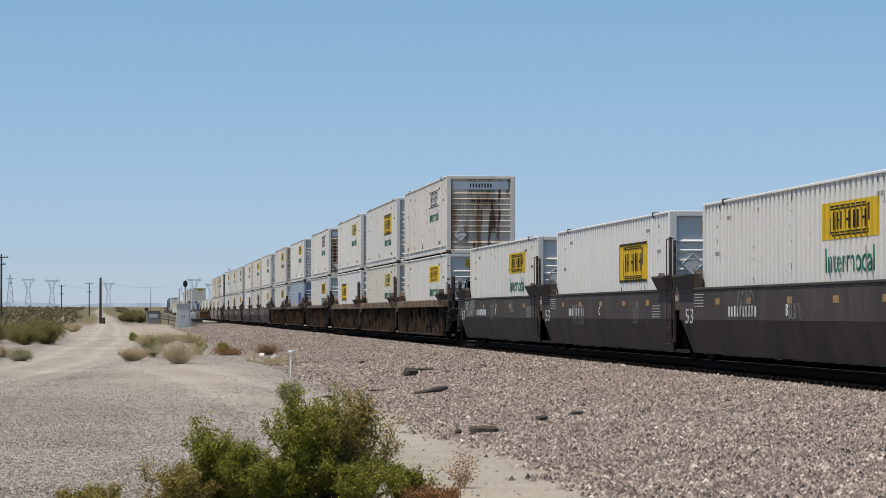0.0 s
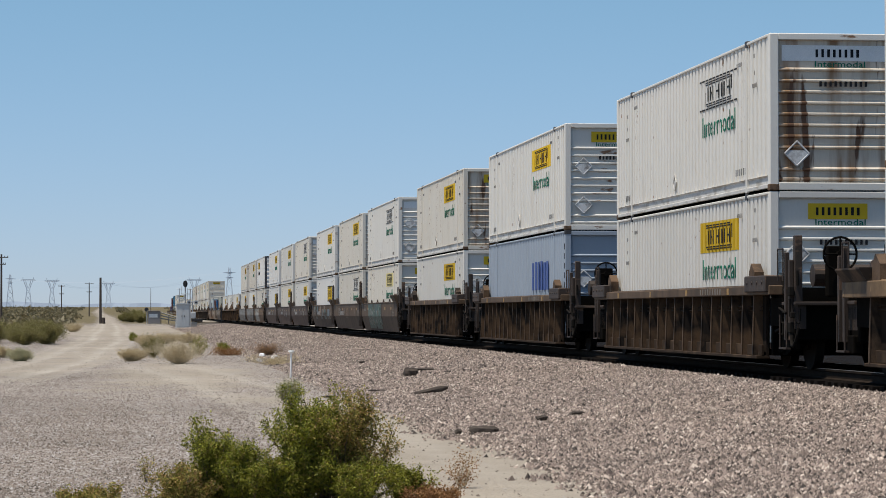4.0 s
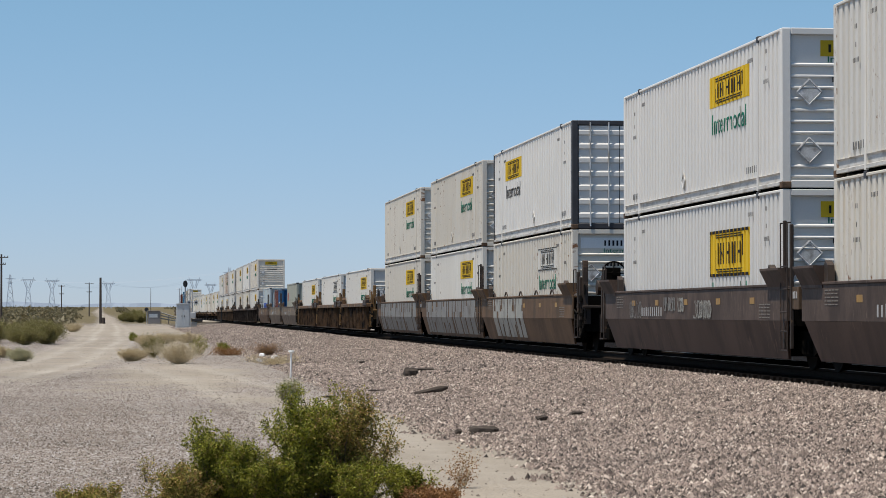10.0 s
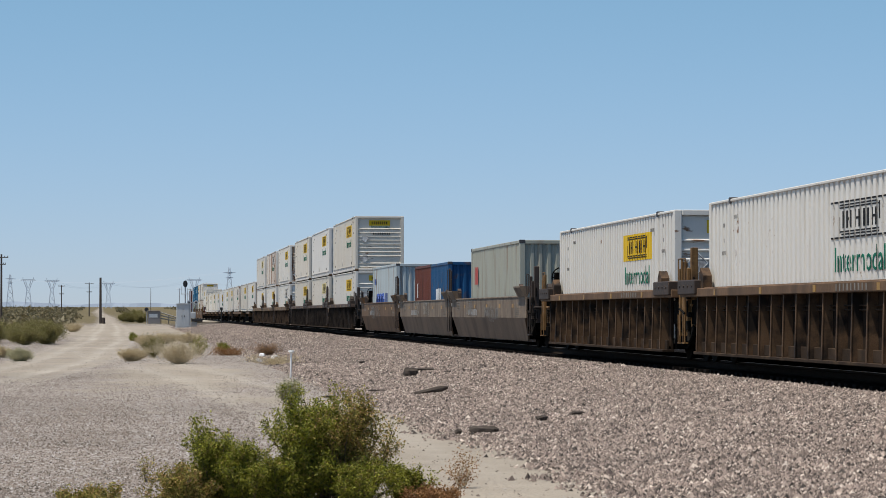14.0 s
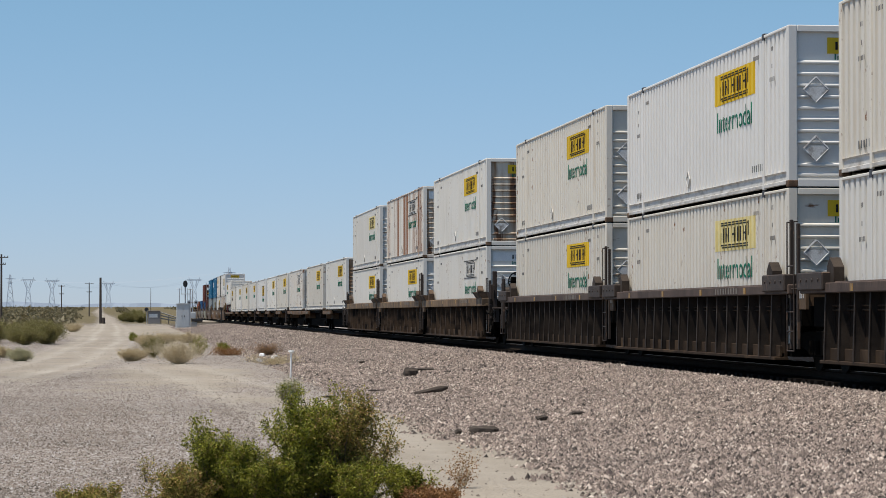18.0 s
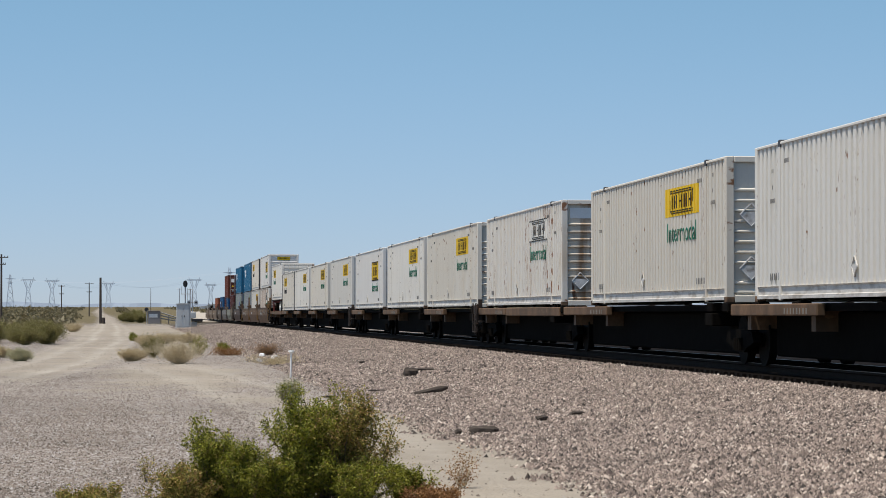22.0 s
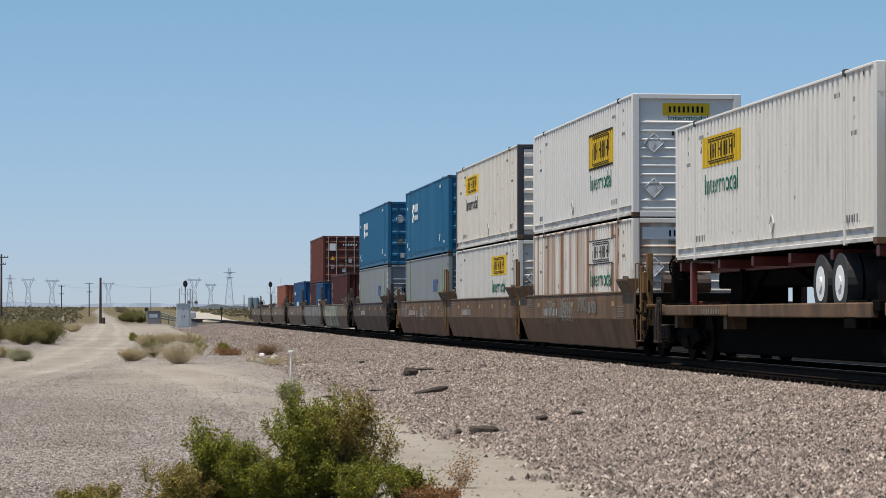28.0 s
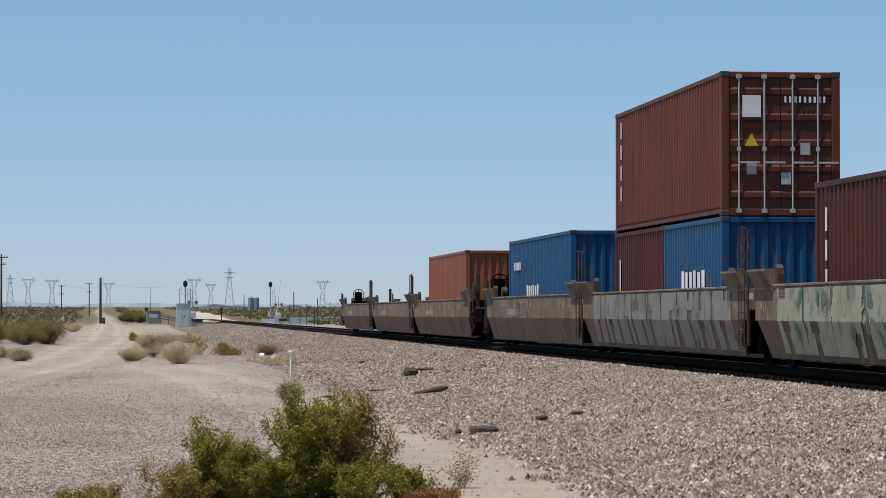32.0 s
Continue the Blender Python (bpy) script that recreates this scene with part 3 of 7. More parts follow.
    if not stained:
        part("placard_holder", placard_frame(), ob, m=pose(-0.78, -L + 0.02, HIGH - 1.16, 0, 0, 90) @ Matrix.Diagonal((1, 1.35, 1.35, 1)))
    part("placard_holder", placard_frame(), ob, m=pose(-0.78, -L + 0.02, HIGH - 2.22, 0, 0, 90) @ Matrix.Diagonal((1, 1.35, 1.35, 1)))
    return set_moving(ob, TRACK, front + L, z, turned)


def sea_box(front, z, length, high, mat, label, half=WISO, doors_lead=False, marks=(), rods=None, pitch=0.28, name="shipping_container"):
    """A corrugated steel sea container."""
    ob = tagged(new(name), label, "shipping container", "containers on the train")
    L = length / 2
    side = corrugated_side(length - 0.3, 0.18, high - (0.055 if half == WID else 0.10), -half + 0.012, pitch, 0.036, 0.30, mat, 1)
    part("side_panel", side, ob)
    part("side_panel", side, ob, m=pose(0, 0, 0, 0, 0, 180))
    box_frame(ob, length, half, high, mat, mat, mat, True)
    end = corrugated_side(2 * half - 0.34, 0.14, high - 0.12, -0.05, 0.25, 0.045, 0.30, mat, 2)
    if half == WID:
        strip = stored(("strip", mat.name), lambda: Shape().box(-WID - 0.004, -WID + 0.05, -0.06, 0.06, 0.02, HIGH + 0.004, 0.008).mesh("lifting_post", mat))
        post_cast = stored("cast", lambda: Shape().box(-WID - 0.008, -WID + 0.16, -0.08, 0.08, HIGH - 0.10, HIGH + 0.035, 0.015).mesh("casting", GASKET))
        for y in (-6.1, 6.1):
            for m in (pose(0, y, 0), pose(0, y, 0, 0, 0, 180)):
                part("lifting_post", strip, ob, m=m)
                part("casting", post_cast, ob, m=m)
            if mat is GREY53 and y < 0:
                part("placard_holder", placard_frame(WHITEPRINT), ob, m=pose(-WID - 0.006, -0.9 if y < 0 else 4.5, 0.55 if y < 0 else 1.0))
            part("marking", bars(6, 0.035, 0.045, 0.10, BLACK if mat is not BLUE53 else WHITEPRINT, 2, 0.4), ob, "small lettering as strokes", m=pose(-WID + 0.004, y * 1.08, 0.46))
        if not doors_lead:
            end = louvred_end(WID, high, mat)
            part("end_wall", end, ob, m=pose(0, -L, 0))
            for k in range(6):
                part("marking", bars(1, 0.12, 0.04, 0.17, BLACK if front < 930 else WHITEPRINT, 42 + k, 0.35), ob, "number strokes down the post", m=pose(-WID - 0.001, -L + 0.085, HIGH - 0.42 - 0.26 * k))
            part("placard_holder", placard_frame(), ob, m=pose(-0.78, -L + 0.02, HIGH - 1.3, 0, 0, 90) @ Matrix.Diagonal((1, 1.35, 1.35, 1)))
    closed = pose(0, L - 0.0, 0, 0, 0, -90) if doors_lead else pose(0, -L + 0.0, 0, 0, 0, 90)
    inset = pose(0, -0.09 if doors_lead else 0.09, 0)
    if half != WID or doors_lead:
        part("end_wall", end, ob, m=inset @ closed)
    door_end(ob, length, half, high, mat, rods or GREYPRINT, GASKET, doors_lead, 5)
    cast = stored(("iso_cast", half, high, length), lambda: Shape().box(-half - 0.006, -half + 0.17, -L - 0.006, -L + 0.17, high - 0.10, high + 0.01, 0.012)
                  .box(-half - 0.006, -half + 0.17, -L - 0.006, -L + 0.17, -0.005, 0.11, 0.012).mesh("casting", GASKET))
    cast2 = stored(("iso_cast2", half, high, length), lambda: Shape().box(half - 0.17, half + 0.006, -L - 0.006, -L + 0.17, high - 0.10, high + 0.01, 0.012)
                   .box(half - 0.17, half + 0.006, -L - 0.006, -L + 0.17, -0.005, 0.11, 0.012).mesh("casting", GASKET))
    for c in (cast, cast2):
        part("casting", c, ob)
        part("casting", c, ob, m=pose(0, 0, 0, 0, 0, 180))
    for mesh, y, zz, lab in marks:
        part("marking", mesh, ob, lab, m=pose(-half - 0.004, y, zz))
    return set_moving(ob, TRACK, front + L, z)


# ---- the train: cars ----
SX = 1.48            # half width over the car sides


def truck(ob, y):
    """A two-axle truck under the car at y."""
    fr = stored("truck_frame", lambda: Shape().prism([(-1.25, 0.42), (-1.05, 0.62), (-0.5, 0.66), (0.5, 0.66), (1.05, 0.62), (1.25, 0.42),
                (0.6, 0.30), (0.35, 0.22), (-0.35, 0.22), (-0.6, 0.30)], 0, -1.14, -0.98)
                .prism([(-1.25, 0.42), (-1.05, 0.62), (-0.5, 0.66), (0.5, 0.66), (1.05, 0.62), (1.25, 0.42), (0.6, 0.30), (0.35, 0.22), (-0.35, 0.22), (-0.6, 0.30)], 0, 0.98, 1.14)
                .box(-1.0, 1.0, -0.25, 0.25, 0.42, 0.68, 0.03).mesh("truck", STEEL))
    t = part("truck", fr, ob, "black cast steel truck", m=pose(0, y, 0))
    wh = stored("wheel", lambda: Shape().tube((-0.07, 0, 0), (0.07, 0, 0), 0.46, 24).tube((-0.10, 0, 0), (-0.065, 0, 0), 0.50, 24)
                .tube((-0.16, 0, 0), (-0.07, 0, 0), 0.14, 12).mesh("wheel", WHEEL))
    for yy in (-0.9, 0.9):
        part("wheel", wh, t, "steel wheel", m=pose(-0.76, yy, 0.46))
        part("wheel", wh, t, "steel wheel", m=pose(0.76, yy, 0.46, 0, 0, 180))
    spring = stored("spring", lambda: [Shape()][0].tube((-1.16, -0.2, 0.26), (-1.16, -0.2, 0.5), 0.06, 8).tube((-1.16, 0, 0.26), (-1.16, 0, 0.5), 0.06, 8)
                    .tube((-1.16, 0.2, 0.26), (-1.16, 0.2, 0.5), 0.06, 8).mesh("spring", STEEL))
    part("spring", spring, t)


def hoops(s, tall):
    """Thin ladder pipes with rungs in front of a pair of posts."""
    for y in (-0.26, 0.24):
        s.tube((-SX - 0.05, y, 0.32), (-SX - 0.05, y, tall - 0.05), 0.013, 6)
        s.tube((-SX - 0.05, y, tall - 0.05), (-SX + 0.02, y, tall - 0.05), 0.013, 6)
        s.tube((-SX - 0.05, y, 1.40), (-SX + 0.02, y, 1.40), 0.013, 6)
    for z in (0.32, 0.66, 1.0, 1.40, 1.80):
        s.tube((-SX - 0.05, -0.26, z), (-SX - 0.05, 0.24, z), 0.013, 6)
    return s


def rail_posts(ob, y, mat, tall=2.62):
    """A pair of upright posts with rungs beside a joint between two wells."""
    for k, top in ((-0.26, tall - 0.08), (0.24, tall)):
        me = stored(("post", mat.name, top), lambda: Shape().box(-SX, -SX + 0.06, -0.04, 0.04, 0.35, top, 0.01).mesh("post", mat))
        part("post", me, ob, "tall steel post", m=pose(0, y + k, 0))
    part("ladder", stored(("hoops", mat.name, tall), lambda: hoops(Shape(), tall).mesh("ladder", mat)), ob, m=pose(0, y, 0))


def rigging():
    """Hoses, rods and brackets that hang round a car's end on the near side."""
    s, r = Shape(), random.Random(404)
    for _ in range(16):
        y, z = r.uniform(-0.55, 0.55), r.uniform(0.45, 1.6)
        x = r.uniform(-1.46, -1.25)
        if r.random() < 0.55:
            s.tube((x, y, z), (x, y + r.uniform(-0.08, 0.08), z + r.uniform(0.2, 0.55)), r.uniform(0.012, 0.03), 6)
        else:
            s.tube((x, y, z), (x + r.uniform(-0.03, 0.05), y + r.uniform(0.25, 0.6), z + r.uniform(-0.1, 0.1)), r.uniform(0.012, 0.028), 6)
    for _ in range(7):
        y, z, k = r.uniform(-0.5, 0.5), r.uniform(0.5, 1.4), r.uniform(0.05, 0.12)
        s.box(-1.46, -1.38, y - k, y + k, z - k, z + k, 0.01)
    pts = [(-1.40 - 0.05 * math.sin(a), -0.62 - 0.22 * math.cos(a), 0.72 - 0.32 * math.sin(a)) for a in [math.pi * i / 8 for i in range(9)]]
    for a, b in zip(pts, pts[1:]):
        s.tube(a, b, 0.03, 7)
    return s


def end_gear(ob, y, sgn, mat, wheel, low=1.0):
    """Ladders, platform, brake wheel and coupler at a car's end. sgn: -1 for the leading end."""
    p = stored(("endgear", mat.name), lambda: Shape()
               .tube((-1.40, -0.28, 0.45), (-1.40, -0.28, 2.30), 0.022, 6).tube((-1.40, 0.12, 0.45), (-1.40, 0.12, 2.30), 0.022, 6)
               .tube((-1.40, -0.28, 2.30), (-1.40, 0.12, 2.30), 0.022, 6).tube((-1.40, -0.28, 0.55), (-1.40, 0.12, 0.55), 0.02, 6)
               .tube((-1.40, -0.28, 0.95), (-1.40, 0.12, 0.95), 0.02, 6).tube((-1.40, -0.28, 1.35), (-1.40, 0.12, 1.35), 0.02, 6)
               .tube((-1.40, -0.28, 1.75), (-1.40, 0.12, 1.75), 0.02, 6).mesh("ladder", mat))
    squat = Matrix.Diagonal((1, 1, low, 1))
    part("ladder", p, ob, m=pose(0, y, 0, 0, 0, 180) @ Matrix.Diagonal((1, 1, 0.9 * low, 1)))
    for k, top in ((-0.30, 1.92), (0.02, 2.06)):
        me = stored(("end_post", mat.name, top, low), lambda: Shape().box(-1.44, -1.36, -0.05, 0.05, 0.5 * low, top * low, 0.012).mesh("post", mat))
        part("post", me, ob, "short steel end post", m=pose(0, y - sgn * k, 0))
    grab = stored(("grab", mat.name), lambda: Shape().tube((-1.47, -0.24, 1.55), (-1.47, -0.24, 2.12), 0.014, 6).tube((-1.47, -0.24, 2.12), (-1.47, 0.16, 2.12), 0.014, 6)
                  .tube((-1.47, 0.16, 2.12), (-1.47, 0.16, 1.55), 0.014, 6).mesh("grab_iron", mat))
    part("grab_iron", grab, ob, "bent grab iron", m=pose(0, y - sgn * 0.25, 0) @ squat)
    # solid mass added to fill the black void under the deck
    sill = stored("end_sill", lambda: Shape().box(-1.30, 1.30, -0.42, 0.42, 0.50, 1.10, 0.02).box(-1.38, -1.2, -0.3, 0.34, 0.32, 0.62, 0.02).mesh("end_sill", STEEL))
    part("end_sill", sill, ob, "greasy end sill, its black partly painted shade", m=pose(0, y + sgn * -0.12, 0) @ squat)
    hose_mesh = stored("brake_rigging", lambda: rigging().mesh("brake_rigging", WHEEL))
    part("brake_rigging", hose_mesh, ob, "tangle of black hoses and rods", m=pose(0, y, 0, 0, 0, 0 if sgn < 0 else 180) @ squat)
    step = stored(("end_step", mat.name), lambda: Shape().box(-1.49, -1.40, -0.26, 0.26, 0.34, 0.37).tube((-1.47, -0.25, 0.36), (-1.47, -0.25, 0.95), 0.014, 6)
                  .tube((-1.47, 0.25, 0.36), (-1.47, 0.25, 0.95), 0.014, 6).mesh("step", mat))
    part("step", step, ob, "thin steel sill step", m=pose(0, y, 0))
    deck = stored(("deck", mat.name), lambda: Shape().box(-1.38, 1.38, -0.5, 0.5, 1.12, 1.18, 0.01).box(-0.3, 0.3, -0.55, 0.55, 0.62, 1.1, 0.02)
                  .box(-1.3, -1.15, -0.4, 0.4, 0.7, 1.12).box(1.15, 1.3, -0.4, 0.4, 0.7, 1.12)
                  .box(-1.36, -1.22, -0.42, -0.28, 1.18, 2.35, 0.012).mesh("end_platform", mat))
    part("end_platform", deck, ob, m=pose(0, y, 0, 0, 0, 0 if sgn < 0 else 180) @ squat)
    cp = stored("coupler", lambda: Shape().box(-0.13, 0.13, -1.25, 0.3, 0.72, 0.98, 0.03).box(-0.22, 0.22, -1.35, -0.95, 0.68, 1.02, 0.05)
                .tube((-0.5, -0.2, 0.95), (-0.35, -1.1, 0.55), 0.03, 6).mesh("coupler", STEEL))
    part("coupler", cp, ob, "black steel coupler", m=pose(0, y, 0, 0, 0, 0 if sgn < 0 else 180))
    if wheel:
        bw = stored("brake_wheel", lambda: Shape().ring((0, 0, 0), 1, 0.30, 0.022, 18).tube((-0.28, 0, 0), (0.28, 0, 0), 0.015, 6)
                    .tube((0, 0, -0.28), (0, 0, 0.28), 0.015, 6).tube((0, -0.05, 0), (0, 0.2, 0), 0.06, 8)
                    .box(-0.2, 0.2, 0.1, 0.3, -0.75, 0.15, 0.02).mesh("brake_wheel", STEEL))
        part("brake_wheel", bw, ob, "round black brake wheel", m=pose(-0.55, y - 0.45, 2.02))
        tank = stored("air_tank", lambda: Shape().tube((-0.9, 0, 1.55), (0.2, 0, 1.55), 0.2, 14).mesh("air_tank", mat))
        part("air_tank", tank, ob, m=pose(0, y + 0.15, 0.1))


def smooth_side(mat, low, half):
    """A plain well side: upright above, leaning in below a crease, cut away at both lower corners; the near side."""
    def make():
        s, t = Shape(), 0.05
        a, b = half - 0.18, half - 0.66
        outer = [(-SX, -a, 0.84), (-SX, a, 0.84), (-SX + 0.17, b, 0.16), (-SX + 0.17, -b, 0.16)]
        s.add(outer + [(p[0] + t, p[1], p[2]) for p in outer],
              [(0, 1, 2, 3), (7, 6, 5, 4), (0, 4, 5, 1), (1, 5, 6, 2), (2, 6, 7, 3), (3, 7, 4, 0)])
        return s.mesh("lower_panel", low)
    upper = stored(("smooth", mat.name, half), lambda: Shape().box(-SX, -SX + 0.05, -half, half, 0.84, 1.45, 0.006).mesh("side_wall", mat))
    return upper, stored(("smooth_low", low.name, half), make)


def well_common(ob, mat, half):
    sill = stored(("sill", mat.name, half), lambda: Shape().box(-SX - 0.02, -SX + 0.10, -half + 1.4, half - 1.4, 1.45, 1.50, 0.01)
                  .mesh("top_sill", mat))
    flr = stored(("floor", half), lambda: Shape().box(-1.2, 1.2, -half + 1.1, half - 1.1, 0.20, 0.30).box(-1.3, 1.3, -half + 0.95, -half + 1.10, 0.22, 1.45)
                 .box(-1.3, 1.3, half - 1.10, half - 0.95, 0.22, 1.45).box(-1.35, 1.35, -half + 0.0, -half + 1.0, 0.75, 1.25).box(-1.35, 1.35, half - 1.0, half - 0.0, 0.75, 1.25)
                 .mesh("well_floor", STEEL))
    for m in (Matrix(), pose(0, 0, 0, 0, 0, 180)):
        part("top_sill", sill, ob, m=m)
    part("well_floor", flr, ob)


def joint_gear(ob, half, place, mat, wheel):
    """Trucks and end gear. place: first, middle, last or single in an articulated set."""
    lead, tail = place in ("first", "single"), place in ("last", "single")
    truck(ob, -half + (0.9 if lead else -0.15))
    if tail:
        truck(ob, half - 0.9)
    if lead:
        end_gear(ob, -half - 0.55, -1, mat, wheel)
    else:
        rail_posts(ob, -half + 0.1, mat)
        plate = part("joint_plate", stored(("joint_plate", mat.name), lambda: Shape().box(-SX + 0.03, -SX + 0.10, -0.24, 0.24, 1.04, 1.44, 0.01)
                     .box(-SX + 0.10, -1.0, -0.05, 0.05, 1.1, 1.3).mesh("joint_plate", PAINT["umber"])), ob, "brown steel plate at the joint", m=pose(0, -half - 0.42, 0))
        part("marking", bars(3, 0.07, 0.05, 0.13, GREYPRINT, 91, 0.3), plate, m=pose(-SX + 0.026, 0, 1.3))
    if tail:
        end_gear(ob, half + 0.55, 1, mat, not wheel)


def on_side(z):
    """x of a smooth well's near side at a height."""
    return -SX - 0.005 if z > 0.84 else -SX - 0.005 + 0.17 * (0.84 - z) / 0.68


def line_on_side(s, pts, thick, surface=on_side):
    """A flat sprayed line through (y, z) points on a car side."""
    fine = []
    for (a, b), (c, d) in zip(pts, pts[1:]):
        n = max(1, int(abs(d - b) / 0.1))
        fine += [(a + (c - a) * i / n, b + (d - b) * i / n) for i in range(n)]
    fine.append(pts[-1])
    for (a, b), (c, d) in zip(fine, fine[1:]):
        k = Vector((c - a, d - b))
        if k.length < 0.004:
            continue
        n = Vector((-k.y, k.x)).normalized() * thick / 2
        e = k.normalized() * min(thick * 0.3, 0.03)
        lift = 0.00025 * (len(s.f) % 60)
        q = [(a - e.x + n.x, b - e.y + n.y), (c + e.x + n.x, d + e.y + n.y), (c + e.x - n.x, d + e.y - n.y), (a - e.x - n.x, b - e.y - n.y)]
        s.add([(surface(z) - lift, y, z) for y, z in q], [(0, 1, 2, 3)])


def tag_line(s, r, y, z, high, letters, thick, surface=on_side, top=1.43):
    """A run of looped letters, written towards -y; returns where it ends."""
    for _ in range(letters):
        w = high * r.uniform(0.45, 0.75)
        ph, turns, n = r.uniform(0, 6.3), r.choice((1.0, 1.25, 1.5, 0.75)), 14
        fx, fz = r.choice((1, 1, 2)), r.choice((1, 1, 1.5, 2))
        pts = []
        for i in range(n + 1):
            a = ph + turns * 2 * math.pi * i / n
            pts.append((y - w * i / n * 0.7 - w * 0.4 * math.cos(a * fx), max(0.22, min(top, z + high * 0.5 * math.sin(a * fz)))))
        line_on_side(s, pts, thick, surface)
        y -= w
    return y


LEVELS = (1.42, 1.23, 1.04, 0.84, 0.64, 0.45, 0.26)


def patch_on_side(s, ya, yb, z0, z1, lift):
    """A flat painted field between two heights, following the lean of the side."""
    s.add([(on_side(z) - lift, y, z) for y, z in ((ya, z0), (yb, z0), (yb, z1), (ya, z1))], [(0, 1, 2, 3)])


def throw_up(fill, r, y, w):
    """A field of sprayed paint with upright notches from above and below, w wide, from y towards -y; no letters can be read in it."""
    cuts = sorted(r.uniform(0.12, 0.88) for _ in range(r.choice((1, 2, 2))))
    up = r.random() < 0.5
    holes = []
    for c in cuts:
        up = not up
        deep, wide = r.randint(1, 3), r.uniform(0.10, 0.17)
        rows = range(0, deep) if up else range(6 - deep - 1, 6)
        for i in rows:
            flare = 1.7 if (i == deep - 1 if up else i == 6 - deep - 1) and r.random() < 0.6 else 1.0
            holes.append((i, (c - wide * flare / 2) * w, (c + wide * flare / 2) * w, r.uniform(-0.02, 0.02)))
    lean = r.uniform(-0.05, 0.05)
    for i in range(6):
        a = r.uniform(0.0, 0.04)
        spans = []
        for row, h0, h1, k in sorted(holes, key=lambda h: h[1]):
            if row == i:
                if h0 > a:
                    spans.append((a, h0 + k))
                a = max(a, h1 + k)
        if a < w:
            spans.append((a, w - r.uniform(0.03, 0.07)))
        for a0, a1 in spans:
            if a1 - a0 > 0.05:
                s0 = y + lean * i
                patch_on_side(fill, s0 - a0, s0 - a1, LEVELS[i + 1], LEVELS[i], 0.006)


def ground_coat(s, r, y0, y1, share):
    """A rough field of sprayed colour along the side, with a broken outline."""
    y = y0
    while y < y1:
        w = r.uniform(0.35, 0.9)
        for i in range(6):
            if r.random() < (share if i < 3 else share - 0.2):
                patch_on_side(s, y, min(y1, y + w + 0.02), LEVELS[i + 1], LEVELS[i], 0.002)
        y += w


def graffiti(ob, key, half, colours):
    """Sprayed work on a smooth well side. Under 10: thin tags; 10 and up: large fields with notches; 30: a dense green mural; 40: pale fields on green."""
    r = random.Random(key)

    def put(shape, c, label, parent=ob):
        return part("graffiti", shape.mesh("graffiti", GRAFFITI[c]), parent, label)
    for c in colours:
        if c == 50:
            for shade, lab, n in ((3, "ochre", 11), (6, "dark green", 5), (4, "dark", 9), (5, "blue-grey", 2)):
                s = Shape()
                for k in range(n):
                    y, w, i = r.uniform(-half + 1.5, half - 3.2), r.uniform(0.4, 1.5), r.randint(0, 3)
                    patch_on_side(s, y, y + w, LEVELS[i + r.choice((1, 2))] if i < 2 else LEVELS[i + 1], LEVELS[i], 0.002 + 0.0004 * (shade * 10 + k))
                put(s, shade, lab + " painted-over patches")
            continue
        if c in (30, 40):
            coat = Shape()
            lo, hi = (-1.65, 5.4) if c == 30 else (-3.5, half - 2.6)
            ground_coat(coat, r, lo, hi, 0.93 if c == 30 else 0.55)
            put(coat, 6, "dark green ground coat of a mural")
            for shade, lab, n in ((1, "green", 70), (5, "pale blue", 12), (0, "pale", 60), (3, "ochre", 10)):
                s = Shape()
                for _ in range(n if c == 30 else n // 3):
                    y, z, k = r.uniform(lo + 0.2, hi - 0.2), r.uniform(0.5, 1.3), r.uniform(0.06, 0.2)
                    line_on_side(s, [(y, max(0.25, z - k)), (y + r.uniform(-0.1, 0.1), z), (y + r.uniform(-0.2, 0.2), min(1.42, z + k * 0.5))], r.uniform(0.03, 0.10) if shade != 1 else r.uniform(0.1, 0.25), lambda v: on_side(v) - 0.006)
                put(s, shade, lab + " strokes of a mural")
            if c == 30:
                continue
            c = 17
        if c >= 10:
            fill = Shape()
            n, w = (4, 1.75) if c == 10 else (5, 2.0) if c == 17 else (9, 1.78)
            y = 6.6 if c == 10 else half - 1.7
            for _ in range(n):
                throw_up(fill, r, y, w * 0.96)
                y -= w
            put(fill, c - 10, "large sprayed fields of a graffiti piece")
            continue
        s = Shape()
        for _ in range(r.randint(2, 4)):
            h = r.choice((0.28, 0.36, 0.5))
            tag_line(s, r, r.uniform(-half + 4.5, half - 2.0), r.uniform(0.95, 1.22), h, r.randint(4, 8), r.uniform(0.014, 0.03))
        put(s, c, "thin sprayed graffiti tags")


def print_lines(mat):
    """A small block of text lines that cannot be read, as dashes."""
    def make():
        s, r = Shape(), random.Random(77)
        for i in range(5):
            y = 0.42
            while y > -0.34:
                w = r.uniform(0.10, 0.26)
                s.box(-0.003, 0.003, y - w, y, 0.13 - 0.06 * i, 0.149 - 0.06 * i)
                y -= w + 0.05
        return s.mesh("marking", mat)
    return stored(("lines", mat.name), make)


